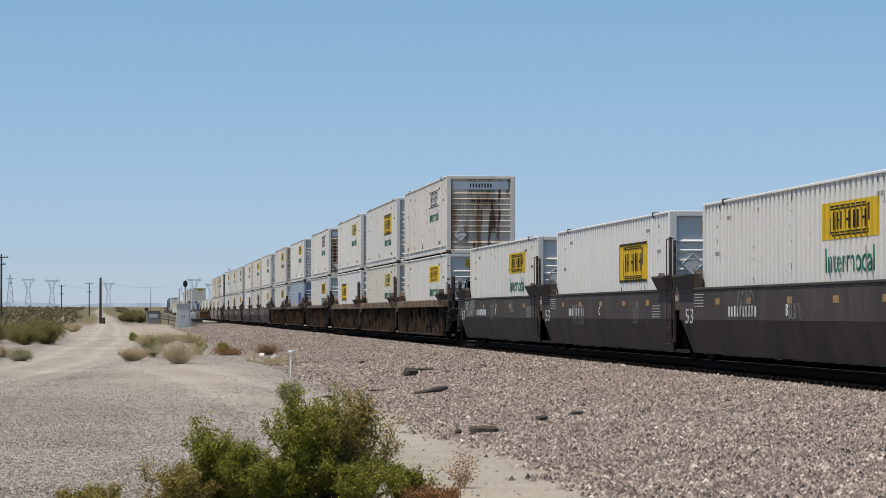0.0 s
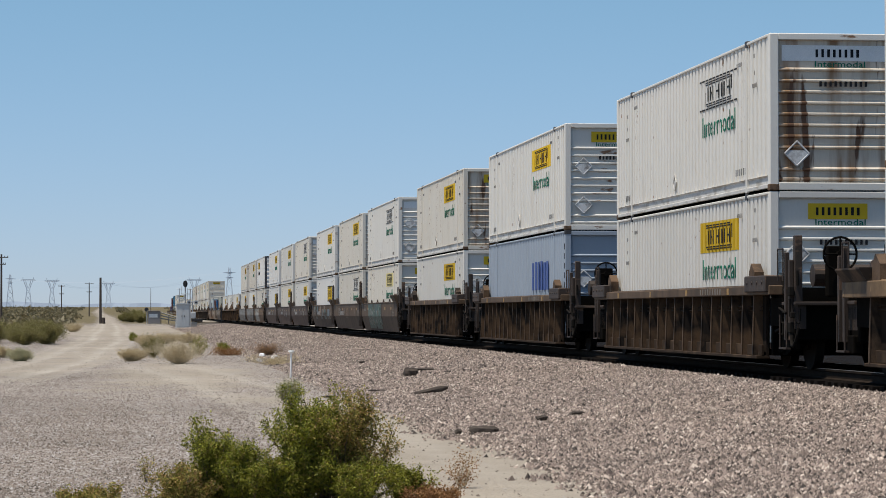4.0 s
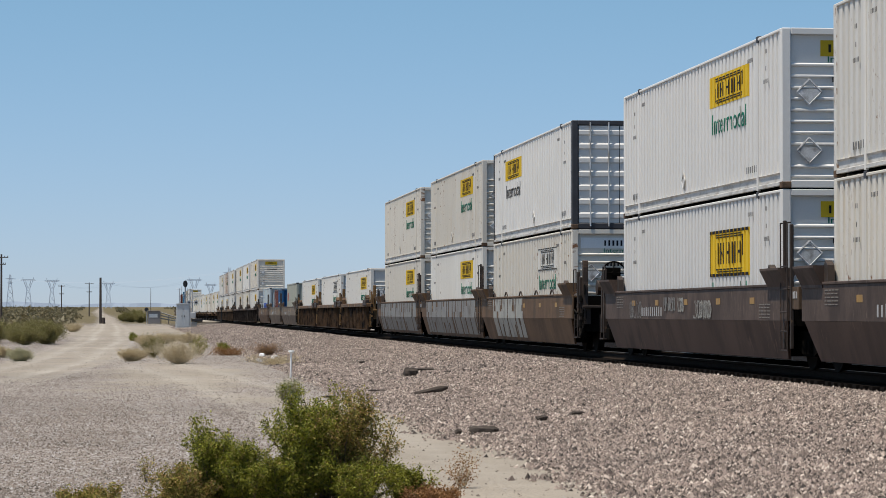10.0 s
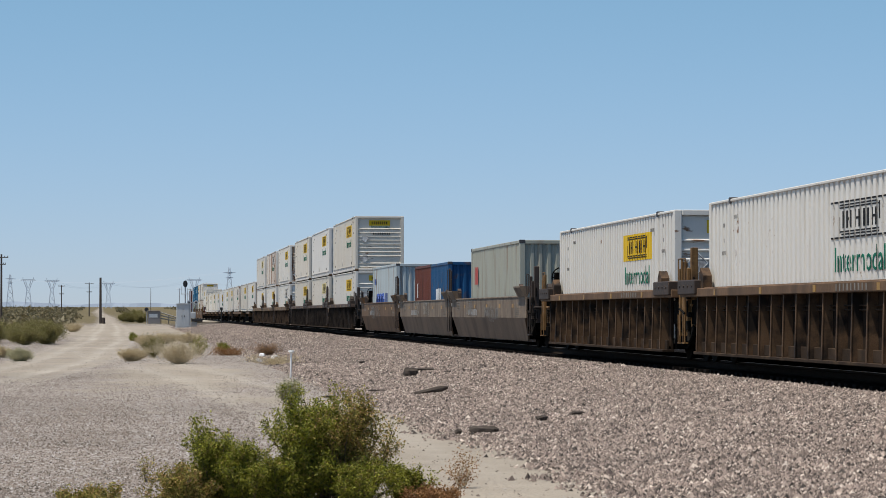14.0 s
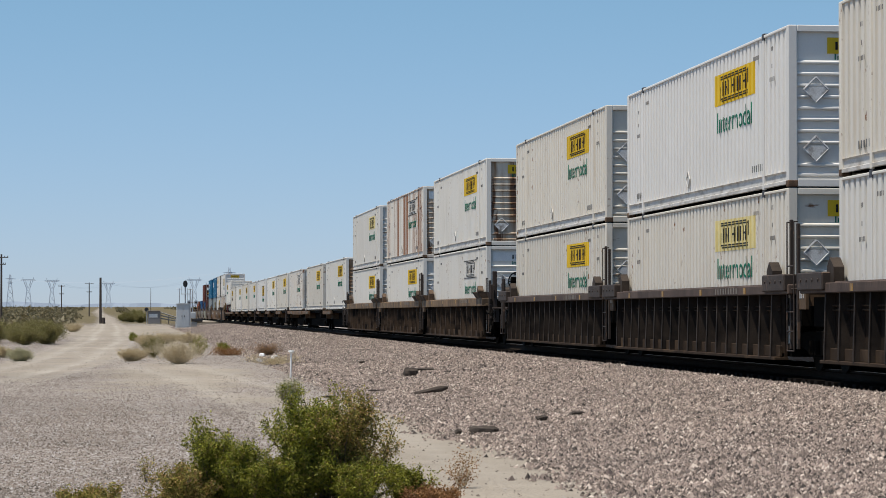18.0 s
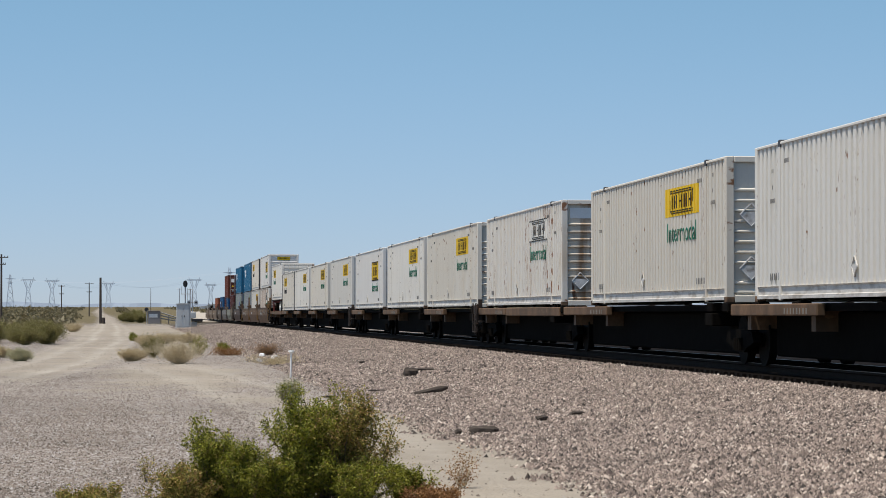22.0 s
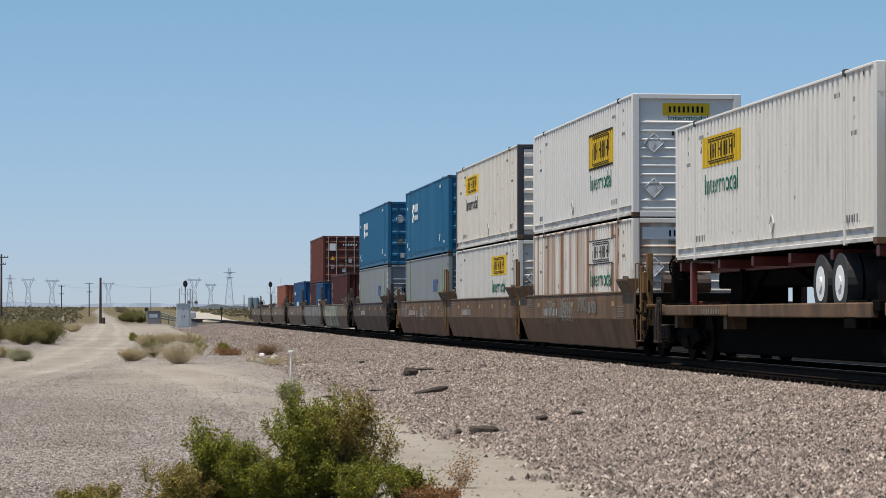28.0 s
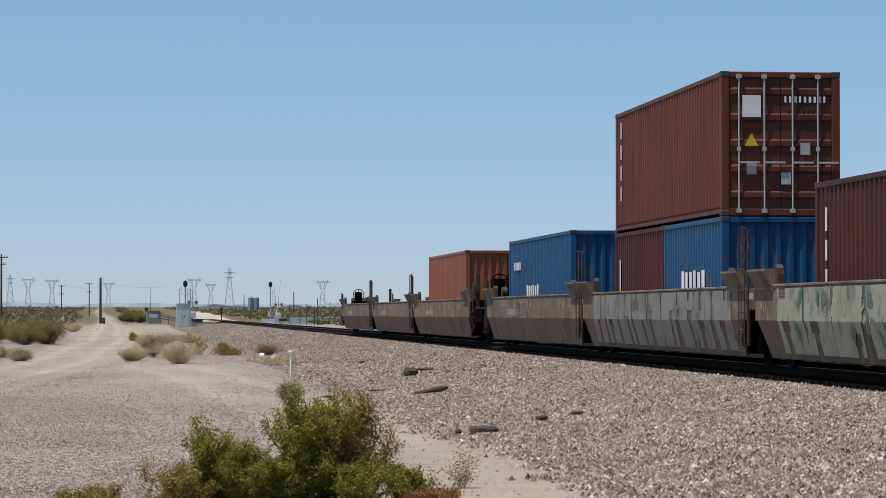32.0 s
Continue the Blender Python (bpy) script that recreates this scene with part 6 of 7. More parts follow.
# ---- plants ----
def leaf_material(name, dark, light, dry=None, dry_share=0.1):
    m = bpy.data.materials.new(name)
    m.use_nodes = True
    n, l = m.node_tree.nodes, m.node_tree.links
    bsdf = next(k for k in n if k.type == "BSDF_PRINCIPLED")
    bsdf.inputs["Roughness"].default_value = 0.55
    bsdf.inputs["Specular IOR Level"].default_value = 0.3
    geo = n.new("ShaderNodeNewGeometry")
    cr = n.new("ShaderNodeValToRGB")
    cr.color_ramp.elements[0].color, cr.color_ramp.elements[1].color = (*dark, 1), (*light, 1)
    cr.color_ramp.elements[1].position = 0.95 - dry_share if dry else 1.0
    if dry:
        e = cr.color_ramp.elements.new(1.0 - dry_share)
        e.color = (*dry, 1)
    l.new(geo.outputs["Random Per Island"], cr.inputs[0])
    l.new(cr.outputs[0], bsdf.inputs["Base Color"])
    tr = n.new("ShaderNodeBsdfTranslucent")
    l.new(cr.outputs[0], tr.inputs["Color"])
    mx = n.new("ShaderNodeMixShader")
    mx.inputs[0].default_value = 0.24
    out = next(k for k in n if k.type == "OUTPUT_MATERIAL")
    l.new(bsdf.outputs[0], mx.inputs[1])
    l.new(tr.outputs[0], mx.inputs[2])
    l.new(mx.outputs[0], out.inputs["Surface"])
    return m


CREOSOTE = leaf_material("creosote_leaves", (0.050, 0.064, 0.006), (0.33, 0.335, 0.036), (0.33, 0.25, 0.07), 0.07)
CREOSOTE_DRY = leaf_material("half_dry_creosote_leaves", (0.068, 0.070, 0.013), (0.36, 0.315, 0.066), (0.42, 0.27, 0.10), 0.24)
OLIVE = leaf_material("olive_scrub_leaves", (0.085, 0.082, 0.022), (0.27, 0.245, 0.075), (0.33, 0.27, 0.13), 0.18)
SCRUB = leaf_material("far_scrub_leaves", (0.125, 0.107, 0.054), (0.19, 0.160, 0.085), (0.22, 0.182, 0.105), 0.25)
PALEBUSH = leaf_material("pale_scrub_leaves", (0.30, 0.29, 0.17), (0.46, 0.43, 0.27))
STRAW = leaf_material("dry_straw", (0.38, 0.30, 0.17), (0.60, 0.50, 0.32))
REDDRY = leaf_material("reddish_dry_weed", (0.20, 0.09, 0.035), (0.36, 0.20, 0.08))
BARK = material("grey_twig_bark", (0.14, 0.105, 0.075), 0.9, vary=0.25, grain=0.2, scale=8)
STRAWSTEM = material("dry_stems", (0.52, 0.44, 0.30), 0.9, vary=0.25, grain=0.2, scale=8)


def twig(shape, p, d, length, r0, bend, rng, steps=4, sides=4):
    """A bent tapering twig; returns the points along it."""
    pts, cur, way = [Vector(p)], Vector(p), Vector(d).normalized()
    for i in range(steps):
        way = (way + Vector((rng.uniform(-1, 1), rng.uniform(-1, 1), rng.uniform(-0.6, 1))) * bend).normalized()
        nxt = cur + way * length / steps
        shape.tube(cur, nxt, r0 * (1 - 0.8 * i / steps), sides, r0 * (1 - 0.8 * (i + 1) / steps))
        cur = nxt
        pts.append(cur.copy())
    return pts


def leaves(name, spots, size, spread, per, mat, seed, flat=1.0):
    """Small folded leaves round the spots, one mesh."""
    r = np.random.RandomState(seed)
    c = np.repeat(np.array([tuple(p) for p in spots]), per, 0)
    k = len(c)
    c = c + r.normal(0, spread, (k, 3)) * np.array([1, 1, flat])
    c[:, 2] = np.maximum(c[:, 2], 0.01)
    a = r.normal(0, 1, (k, 3))
    a /= np.linalg.norm(a, axis=1)[:, None]
    b = r.normal(0, 1, (k, 3))
    b -= (b * a).sum(1)[:, None] * a
    b /= np.linalg.norm(b, axis=1)[:, None]
    s = (size * r.uniform(0.6, 1.3, k))[:, None]
    nrm = np.cross(a, b)
    tip, tail = c + a * s, c - a * s
    left, right = c + b * s * 0.42 + nrm * s * 0.15, c - b * s * 0.42 + nrm * s * 0.15
    v = np.stack([tail, left, tip, right], 1).reshape(-1, 3)
    i = np.arange(k) * 4
    f = np.concatenate([np.stack([i, i + 1, i + 2], 1), np.stack([i, i + 2, i + 3], 1)])
    mesh = bpy.data.meshes.new(name)
    mesh.from_pydata(v.tolist(), [], f.tolist())
    mesh.materials.append(mat)
    return mesh


def shrub(name, x, y, reach, high, stems, seed, leaf, leaf_size, per, label, bark=BARK, spread=0.045, lean=(0, 0), sub=4, bend=0.25, z=None, thick=0.011, group="", squash=1.0, part2=None):
    """A shrub of fanned stems, side twigs and small leaves; reach: its half width."""
    rng = random.Random(seed)
    ob = tagged(new(name), label, "shrub", group)
    wood, ends, ends2 = Shape(), [], []
    for i in range(stems):
        ang = 2 * math.pi * (i + rng.random()) / stems
        out = rng.uniform(0.15, 1.0)
        d = Vector((math.cos(ang) * out * reach + lean[0], math.sin(ang) * out * reach * squash + lean[1], high * rng.uniform(0.62, 1.05) * (1.08 - 0.42 * out)))
        pts = twig(wood, (rng.uniform(-0.1, 0.1) * reach, rng.uniform(-0.1, 0.1) * reach, 0), d, d.length, thick, bend * 0.55, rng, 5)
        for _ in range(sub):
            q = pts[rng.randint(1, 4)]
            e = Vector((rng.uniform(-1, 1), rng.uniform(-1, 1), rng.uniform(0.1, 1.2)))
            side = twig(wood, q, e + d.normalized() * 0.6, d.length * rng.uniform(0.18, 0.42), thick * 0.45, bend, rng, 3, 3)
            (ends2 if part2 and part2[0](side[-1]) else ends).extend(side[1:])
        (ends2 if part2 and part2[0](pts[-1]) else ends).extend(pts[3:])
    part("branching", wood.mesh("branching", bark), ob, "thin woody stems")
    if per and ends:
        part("leaves", leaves("leaves", ends, leaf_size, spread * max(reach, high), per, leaf, seed), ob)
    if part2 and ends2:
        part("leaves", leaves("leaves", ends2, leaf_size, spread * max(reach, high), per, part2[1], seed + 1), ob, "half-dry yellowish leaves")
    ob.matrix_basis = pose(x, y, ground_height(x, y) - 0.02 if z is None else ground_height(x, y) + z)
    return ob


# the creosote bush close to the camera, in clumps, and the weeds at its foot
shrub("creosote_bush", 1.62, 23.4, 0.54, 1.08, 22, 21, CREOSOTE, 0.0135, 46, "green creosote bush with woody stems and yellowing twigs", spread=0.026, sub=9, lean=(0.02, 0), bend=0.32,
      part2=(lambda p: p.x > 0.10 and p.z > 0.35, CREOSOTE_DRY), z=-0.05)
shrub("creosote_bush", 1.40, 23.1, 0.30, 0.95, 20, 131, CREOSOTE, 0.0135, 56, "dense deep green creosote bush", spread=0.032, sub=8, bend=0.28, z=-0.06)
shrub("creosote_bush", 1.74, 23.3, 0.30, 1.02, 20, 133, CREOSOTE_DRY, 0.0135, 42, "olive creosote bush with upright twigs", spread=0.028, sub=8, bend=0.30, z=-0.06)
shrub("creosote_bush", 1.98, 23.6, 0.26, 0.94, 12, 121, CREOSOTE_DRY, 0.0125, 30, "half-dry creosote bush with thin yellowish twigs", spread=0.030, sub=9, bend=0.34, z=-0.06)
shrub("creosote_bush", 0.66, 23.1, 0.29, 0.88, 16, 22, CREOSOTE, 0.0135, 46, "green creosote bush with slender twigs", spread=0.028, sub=8, bend=0.30, z=-0.06)
shrub("creosote_bush", 0.92, 22.9, 0.32, 0.56, 22, 23, CREOSOTE, 0.0125, 60, "low dense green creosote bush", spread=0.040, sub=8, bend=0.30, z=-0.06)
shrub("creosote_bush", 1.84, 22.9, 0.40, 0.46, 22, 123, CREOSOTE, 0.0125, 40, "low half-dry yellowish creosote bush", spread=0.045, sub=8, bend=0.30, z=-0.06)
shrub("creosote_bush", 0.40, 22.8, 0.34, 0.38, 18, 24, CREOSOTE_DRY, 0.0135, 34, "low green creosote bush close to the ground", spread=0.06, sub=8, z=-0.06)
shrub("creosote_bush", -0.36, 22.9, 0.30, 0.26, 14, 25, CREOSOTE_DRY, 0.0135, 30, "small sparse green creosote bush", spread=0.07, sub=6, z=-0.08)
shrub("creosote_bush", 1.20, 22.9, 0.28, 0.46, 16, 132, CREOSOTE, 0.0135, 40, "low green creosote bush with grey woody stems", spread=0.045, sub=8, bend=0.30, z=-0.06)
shrub("creosote_bush", 2.28, 23.3, 0.22, 0.42, 14, 26, CREOSOTE, 0.0135, 34, "small green creosote bush beside dry weeds", spread=0.07, sub=7, z=-0.06)
shrub("dry_weed", 2.5, 23.0, 0.36, 0.11, 22, 27, REDDRY, 0.016, 12, "low reddish dry weed on the sand", bark=STRAWSTEM, spread=0.08, sub=4, thick=0.005)
shrub("dry_weed", 2.98, 25.0, 0.22, 0.36, 12, 28, REDDRY, 0.012, 3, "thin dry twiggy weed on the sand", bark=STRAWSTEM, spread=0.09, sub=6, thick=0.004)
shrub("dry_weed", 0.12, 26.4, 0.13, 0.26, 6, 29, CREOSOTE_DRY, 0.011, 4, "thin dry twiggy weed on the gravel", bark=BARK, spread=0.10, sub=4, thick=0.004)
shrub("pale_bush", 2.78, 49.5, 0.20, 0.42, 26, 30, PALEBUSH, 0.022, 14, "rounded pale green bush beside a white post", spread=0.12, sub=4, thick=0.006)
# dry growth between the road and the bank
def on_line(px, y):
    return across(px, y), y


shrub("dry_bush", *on_line(234, 91), 0.66, 0.36, 46, 31, STRAW, 0.022, 8, "straw-coloured dry bush on the sand", bark=STRAWSTEM, spread=0.07, sub=8, thick=0.006)
shrub("tumbleweed", *on_line(316, 85), 1.15, 0.78, 110, 32, STRAW, 0.014, 2, "large tangled dry tumbleweed on the sand", bark=STRAWSTEM, spread=0.05, sub=12, bend=0.55, thick=0.007)
shrub("dry_bush", *on_line(272, 97), 0.42, 0.74, 36, 33, OLIVE, 0.024, 8, "yellow-green half-dry bush on the sand", bark=STRAWSTEM, spread=0.07, sub=8, thick=0.007)
shrub("dry_bush", *on_line(262, 128), 0.9, 0.5, 44, 34, STRAW, 0.03, 9, "straw-coloured dry bush on the sand", bark=STRAWSTEM, spread=0.07, sub=8, thick=0.008)
shrub("dry_bush", *on_line(292, 140), 0.9, 0.42, 40, 35, STRAW, 0.03, 9, "low straw-coloured dry bush on the sand", bark=STRAWSTEM, spread=0.07, sub=8, thick=0.008)
shrub("dry_bush", *on_line(333, 145), 0.9, 0.42, 40, 36, STRAW, 0.03, 8, "low straw-coloured dry bush on the sand", bark=STRAWSTEM, spread=0.07, sub=8, thick=0.008)
shrub("creosote_bush", *on_line(236, 165), 0.36, 0.45, 16, 37, CREOSOTE, 0.026, 16, "small dark green bush at the road's edge", spread=0.10, sub=6)
shrub("creosote_bush", *on_line(354, 103), 0.42, 0.74, 12, 38, CREOSOTE, 0.018, 14, "upright dark green creosote bush on the gravel", spread=0.04, sub=8)
shrub("creosote_bush", *on_line(396, 105), 0.36, 0.52, 14, 39, CREOSOTE, 0.018, 18, "small dark green creosote bush on the gravel", spread=0.06, sub=8)
shrub("dry_weed", *on_line(402, 103), 0.8, 0.2, 30, 40, REDDRY, 0.022, 8, "reddish dry weed at the foot of a bush", bark=STRAWSTEM, spread=0.06, sub=5, thick=0.006)
shrub("dry_bush", *on_line(474, 103.5), 0.75, 0.46, 60, 41, REDDRY, 0.016, 2, "brown leafless twiggy bush on the gravel bank", bark=BARK, spread=0.06, sub=10, thick=0.006, bend=0.45)
shrub("dry_weed", *on_line(485, 86), 1.0, 0.12, 26, 42, STRAW, 0.022, 8, "flat straw-coloured weed on the gravel", bark=STRAWSTEM, spread=0.06, sub=4, thick=0.005)
# green thicket beside the road
r = random.Random(5)
for i in range(20):
    y = r.uniform(136, 172)
    shrub("desert_shrub", *on_line(r.uniform(-45, 88), y), r.uniform(0.9, 1.4), r.uniform(0.75, 1.1), 26, 250 + i, OLIVE, 0.035, 18, "olive green desert shrub beside the dirt road", spread=0.07, sub=8, group="shrubs beside the road", thick=0.012)
shrub("pale_bush", *on_line(36, 94), 0.55, 0.36, 46, 70, PALEBUSH, 0.022, 12, "rounded pale grey-green bush beside the road", spread=0.08, sub=6, thick=0.006, bark=STRAWSTEM)
shrub("dry_bush", *on_line(2, 100), 0.45, 0.36, 30, 71, STRAW, 0.025, 8, "small dry bush beside the road", spread=0.08, sub=6, thick=0.006, bark=STRAWSTEM)
shrub("dry_bush", *on_line(130, 235), 1.2, 0.6, 30, 72, STRAW, 0.04, 8, "small dry bush on a low mound", spread=0.08, sub=6, thick=0.007, bark=STRAWSTEM)
for i, (px, y, rr, hh) in enumerate(((232, 480, 1.9, 2.0), (245, 500, 1.9, 2.2), (222, 520, 1.4, 1.5), (248, 470, 1.3, 1.4))):
    x = y * math.tan(radians(6.402) + math.atan((px - 784) / 4862))
    shrub("desert_shrub", x, y, rr, hh, 26, 80 + i, OLIVE, 0.11, 12, "olive green desert shrub beside the far road", spread=0.10, sub=6, group="shrubs beside the road", thick=0.02)


def far_scrub():
    """Low bushes all over the plain, one object."""
    rr = np.random.RandomState(8)
    n = 15000
    y = 330 * (2600 / 330) ** rr.uniform(0, 1, n)
    ang = rr.uniform(-5.0, 17.0, n)
    x = y * np.tan(np.radians(ang))
    ok = (np.abs(x - np.array([road_middle(v) for v in y])) > 4 + y * 0.004) & ((x < 2 - y * 0.004) | (x > 26))
    x, y = x[ok], y[ok]
    k, per = len(x), 14
    size = rr.uniform(0.35, 0.75, k) * (0.75 + y / 1500)
    c = np.stack([x, y, [ground_height(a, b) for a, b in zip(x, y)]], 1)
    c = np.repeat(c, per, 0) + rr.normal(0, 1, (k * per, 3)) * np.repeat(size, per)[:, None] * np.array([0.55, 0.55, 0.0])
    c[:, 2] += np.repeat(size, per) * rr.uniform(0.1, 0.9, k * per)
    tri = rr.normal(0, 0.42, (k * per, 3, 3)) * np.repeat(size, per)[:, None, None]
    v = (c[:, None, :] + tri).reshape(-1, 3)
    mesh = bpy.data.meshes.new("scrubland")
    mesh.from_pydata(v.tolist(), [], np.arange(len(v)).reshape(-1, 3).tolist())
    mesh.materials.append(SCRUB)
    tagged(new("scrubland", mesh), "olive desert scrub covering the far plain", "scrub", kind="stuff")


far_scrub()


# ---- poles, signals and other things along the line ----
WOOD = material("weathered_pole_wood", (0.07, 0.055, 0.045), 0.9, vary=0.2, grain=0.2, scale=2, stretch=(4, 4, 0.3))
PORCELAIN = material("insulator_glass", (0.25, 0.24, 0.22), 0.3)


def utility_pole(px, y, high, arms, radius=0.16):
    x = across(px, y)
    ob = tagged(new("utility_pole"), "dark weathered wooden utility pole" + (" with crossarms" if arms else ""), "utility pole", "poles on the plain")
    part("pole", Shape().tube((0, 0, -0.4), (0, 0, high), radius, 12, radius * 0.72).mesh("pole", WOOD, False), ob)
    for z, half in arms:
        arm = part("crossarm", Shape().box(-half, half, -0.30, -0.16, high - z - 0.07, high - z + 0.07, 0.01).mesh("crossarm", WOOD), ob)
        for k in (-0.9, -0.45, 0.45, 0.9):
            part("insulator", Shape().tube((half * k, -0.23, high - z + 0.07), (half * k, -0.23, high - z + 0.25), 0.06, 8).mesh("insulator", PORCELAIN), arm)
    ob.matrix_basis = pose(x, y, ground_height(x, y))


utility_pole(2.5, 440, 11.0, ((0.5, 1.1), (1.6, 0.7)), 0.19)
utility_pole(178, 445, 7.4, (), 0.24)
utility_pole(109, 800, 8.9, ((0.35, 0.9), (2.6, 0.7)), 0.17)
utility_pole(158, 760, 9.3, ((0.35, 1.2), (2.6, 0.7)), 0.17)
utility_pole(432, 900, 6.5, (), 0.18)
utility_pole(520, 800, 7.0, (), 0.18)
utility_pole(267, 1300, 11.0, (), 0.16)
stub = tagged(new("wooden_stub", Shape().tube((0, 0, -0.2), (0, 0, 1.0), 0.35, 12, 0.3).mesh("wooden_stub", WOOD)), "short dark wooden stub beside a pole", "post")
stub.matrix_basis = pose(across(183, 446), 446, ground_height(across(183, 446), 446))

# distance haze is put into the pale bluish steel colour
GALV = material("hazed_galvanised_steel", (0.46, 0.52, 0.60), 0.6, 0.0, vary=0.06)


def pylon(px, y, top_px, kind, base_px=546):
    x, z0 = across(px, y), ground_height(across(px, y), y)
    high = EYE + (555.4 - top_px) / 4862 * y - z0
    ob = tagged(new("transmission_tower"), "tall lattice steel transmission tower on the far plain", "transmission tower", "transmission towers")
    t = 0.000095 * y
    s = Shape()
    waist = 0.62 * high
    wb, ww = high * 0.11, high * 0.045

    def leg(p, q, k=1.0):
        s.tube(p, q, t * k, 4)
    corners = [(-1, -1), (1, -1), (1, 1), (-1, 1)]
    if kind == "mast":
        levels = [0, 0.2, 0.4, 0.58, 0.74, 0.88, 1.0]
        for a, b in zip(levels, levels[1:]):
            wa, wc = wb * (1 - 0.85 * a), wb * (1 - 0.85 * b)
            for i, (cx, cy) in enumerate(corners):
                nx, ny = corners[(i + 1) % 4]
                leg((cx * wa, cy * wa, a * high), (cx * wc, cy * wc, b * high), 1.3)
                leg((cx * wa, cy * wa, a * high), (nx * wc, ny * wc, b * high), 0.8)
        arms = Shape()
        for z, half in ((0.88, 0.17), (0.76, 0.10)):
            arms.prism([(-half * high, z * high), (0, z * high - 0.03 * high), (half * high, z * high), (0, z * high + 0.012 * high)], 1, -t, t)
        part("crossarms", arms.mesh("crossarms", GALV), ob)
    else:
        levels = [0, 0.22, 0.42, 0.62]
        for a, b in zip(levels, levels[1:]):
            wa, wc = wb + (ww - wb) * a / 0.62, wb + (ww - wb) * b / 0.62
            for i, (cx, cy) in enumerate(corners):
                nx, ny = corners[(i + 1) % 4]
                leg((cx * wa, cy * wa, a * high), (cx * wc, cy * wc, b * high), 1.3)
                leg((cx * wa, cy * wa, a * high), (nx * wc, ny * wc, b * high), 0.8)
        for sgn in (-1, 1):
            leg((sgn * ww, 0, waist), (sgn * high * 0.16, 0, 0.93 * high), 1.4)
            leg((sgn * ww * 0.2, 0, waist * 1.04), (sgn * high * 0.09, 0, 0.93 * high), 1.1)
            leg((sgn * high * 0.16, 0, 0.93 * high), (sgn * high * 0.17, 0, high), 1.2)
            leg((sgn * ww, 0, waist), (sgn * high * 0.09, 0, 0.93 * high), 0.8)
        beam = Shape()
        half = 0.24 * high
        for za, zb in ((0.91, 0.93), (0.91, 0.885)):
            beam.tube((-half, 0, za * high), (-half * 0.7, 0, zb * high), t, 4).tube((-half * 0.7, 0, zb * high), (half * 0.7, 0, zb * high), t, 4).tube((half * 0.7, 0, zb * high), (half, 0, za * high), t, 4)
        for k in range(7):
            y0, y1 = -0.7 + 0.2 * k, -0.6 + 0.2 * k
            beam.tube((half * y0, 0, 0.885 * high), (half * y1, 0, 0.93 * high), t * 0.7, 4).tube((half * y1, 0, 0.93 * high), (half * (y1 + 0.1), 0, 0.885 * high), t * 0.7, 4)
        part("crossarms", beam.mesh("crossarms", GALV), ob)
    part("lattice", s.mesh("lattice", GALV), ob)
    ob.matrix_basis = pose(x, y, z0 - 0.5)


for px, y, top, kind in ((18, 2600, 486, "mast"), (50, 3000, 491, "portal"), (92, 2800, 492, "portal"), (192, 2900, 497, "portal"), (344, 3000, 490, "portal"),
                         (373, 3200, 500, "portal"), (406, 2500, 473, "mast"), (571, 2600, 494, "portal")):
    pylon(px, y, top, kind)

WIRE = material("power_line_wire", (0.40, 0.46, 0.53), 0.6, vary=0.05)
for (pa, ya, ta), (pb, yb, tb) in (((50, 3000, 496), (-260, 3300, 498)), ((92, 2800, 497), (192, 2900, 502)), ((192, 2900, 502), (344, 3000, 495)), ((344, 3000, 495), (571, 2600, 499)), ((18, 2600, 495), (406, 2500, 481))):
    for off in (-4.0, 4.0):
        s = Shape()
        ends = [Vector((across(q, d) + off, d, EYE + (555.4 - h) / 4862 * d)) for q, d, h in ((pa, ya, ta), (pb, yb, tb))]
        pts = [ends[0].lerp(ends[1], k / 14) - Vector((0, 0, 26 * (k / 14) * (1 - k / 14))) for k in range(15)]
        rings = [(p + Vector(q)) for p in pts for q in ((0, 0, 0.075), (0, 0.065, -0.04), (0, -0.065, -0.04))]
        s.add(rings, [(3 * k + i, 3 * k + (i + 1) % 3, 3 * k + 3 + (i + 1) % 3, 3 * k + 3 + i) for k in range(14) for i in range(3)])
        tagged(new("power_line", s.mesh("power_line", WIRE)), "thin sagging power line between far steel towers", "power line", "power lines")

CABINET = material("aluminium_cabinet", (0.52, 0.54, 0.55), 0.45, 0.25, vary=0.06, grain=0.03)
SIGNALBLACK = material("black_signal_paint", (0.02, 0.02, 0.022), 0.6)
CONCRETE = material("concrete", (0.36, 0.34, 0.31), 0.9, vary=0.12, grain=0.1)


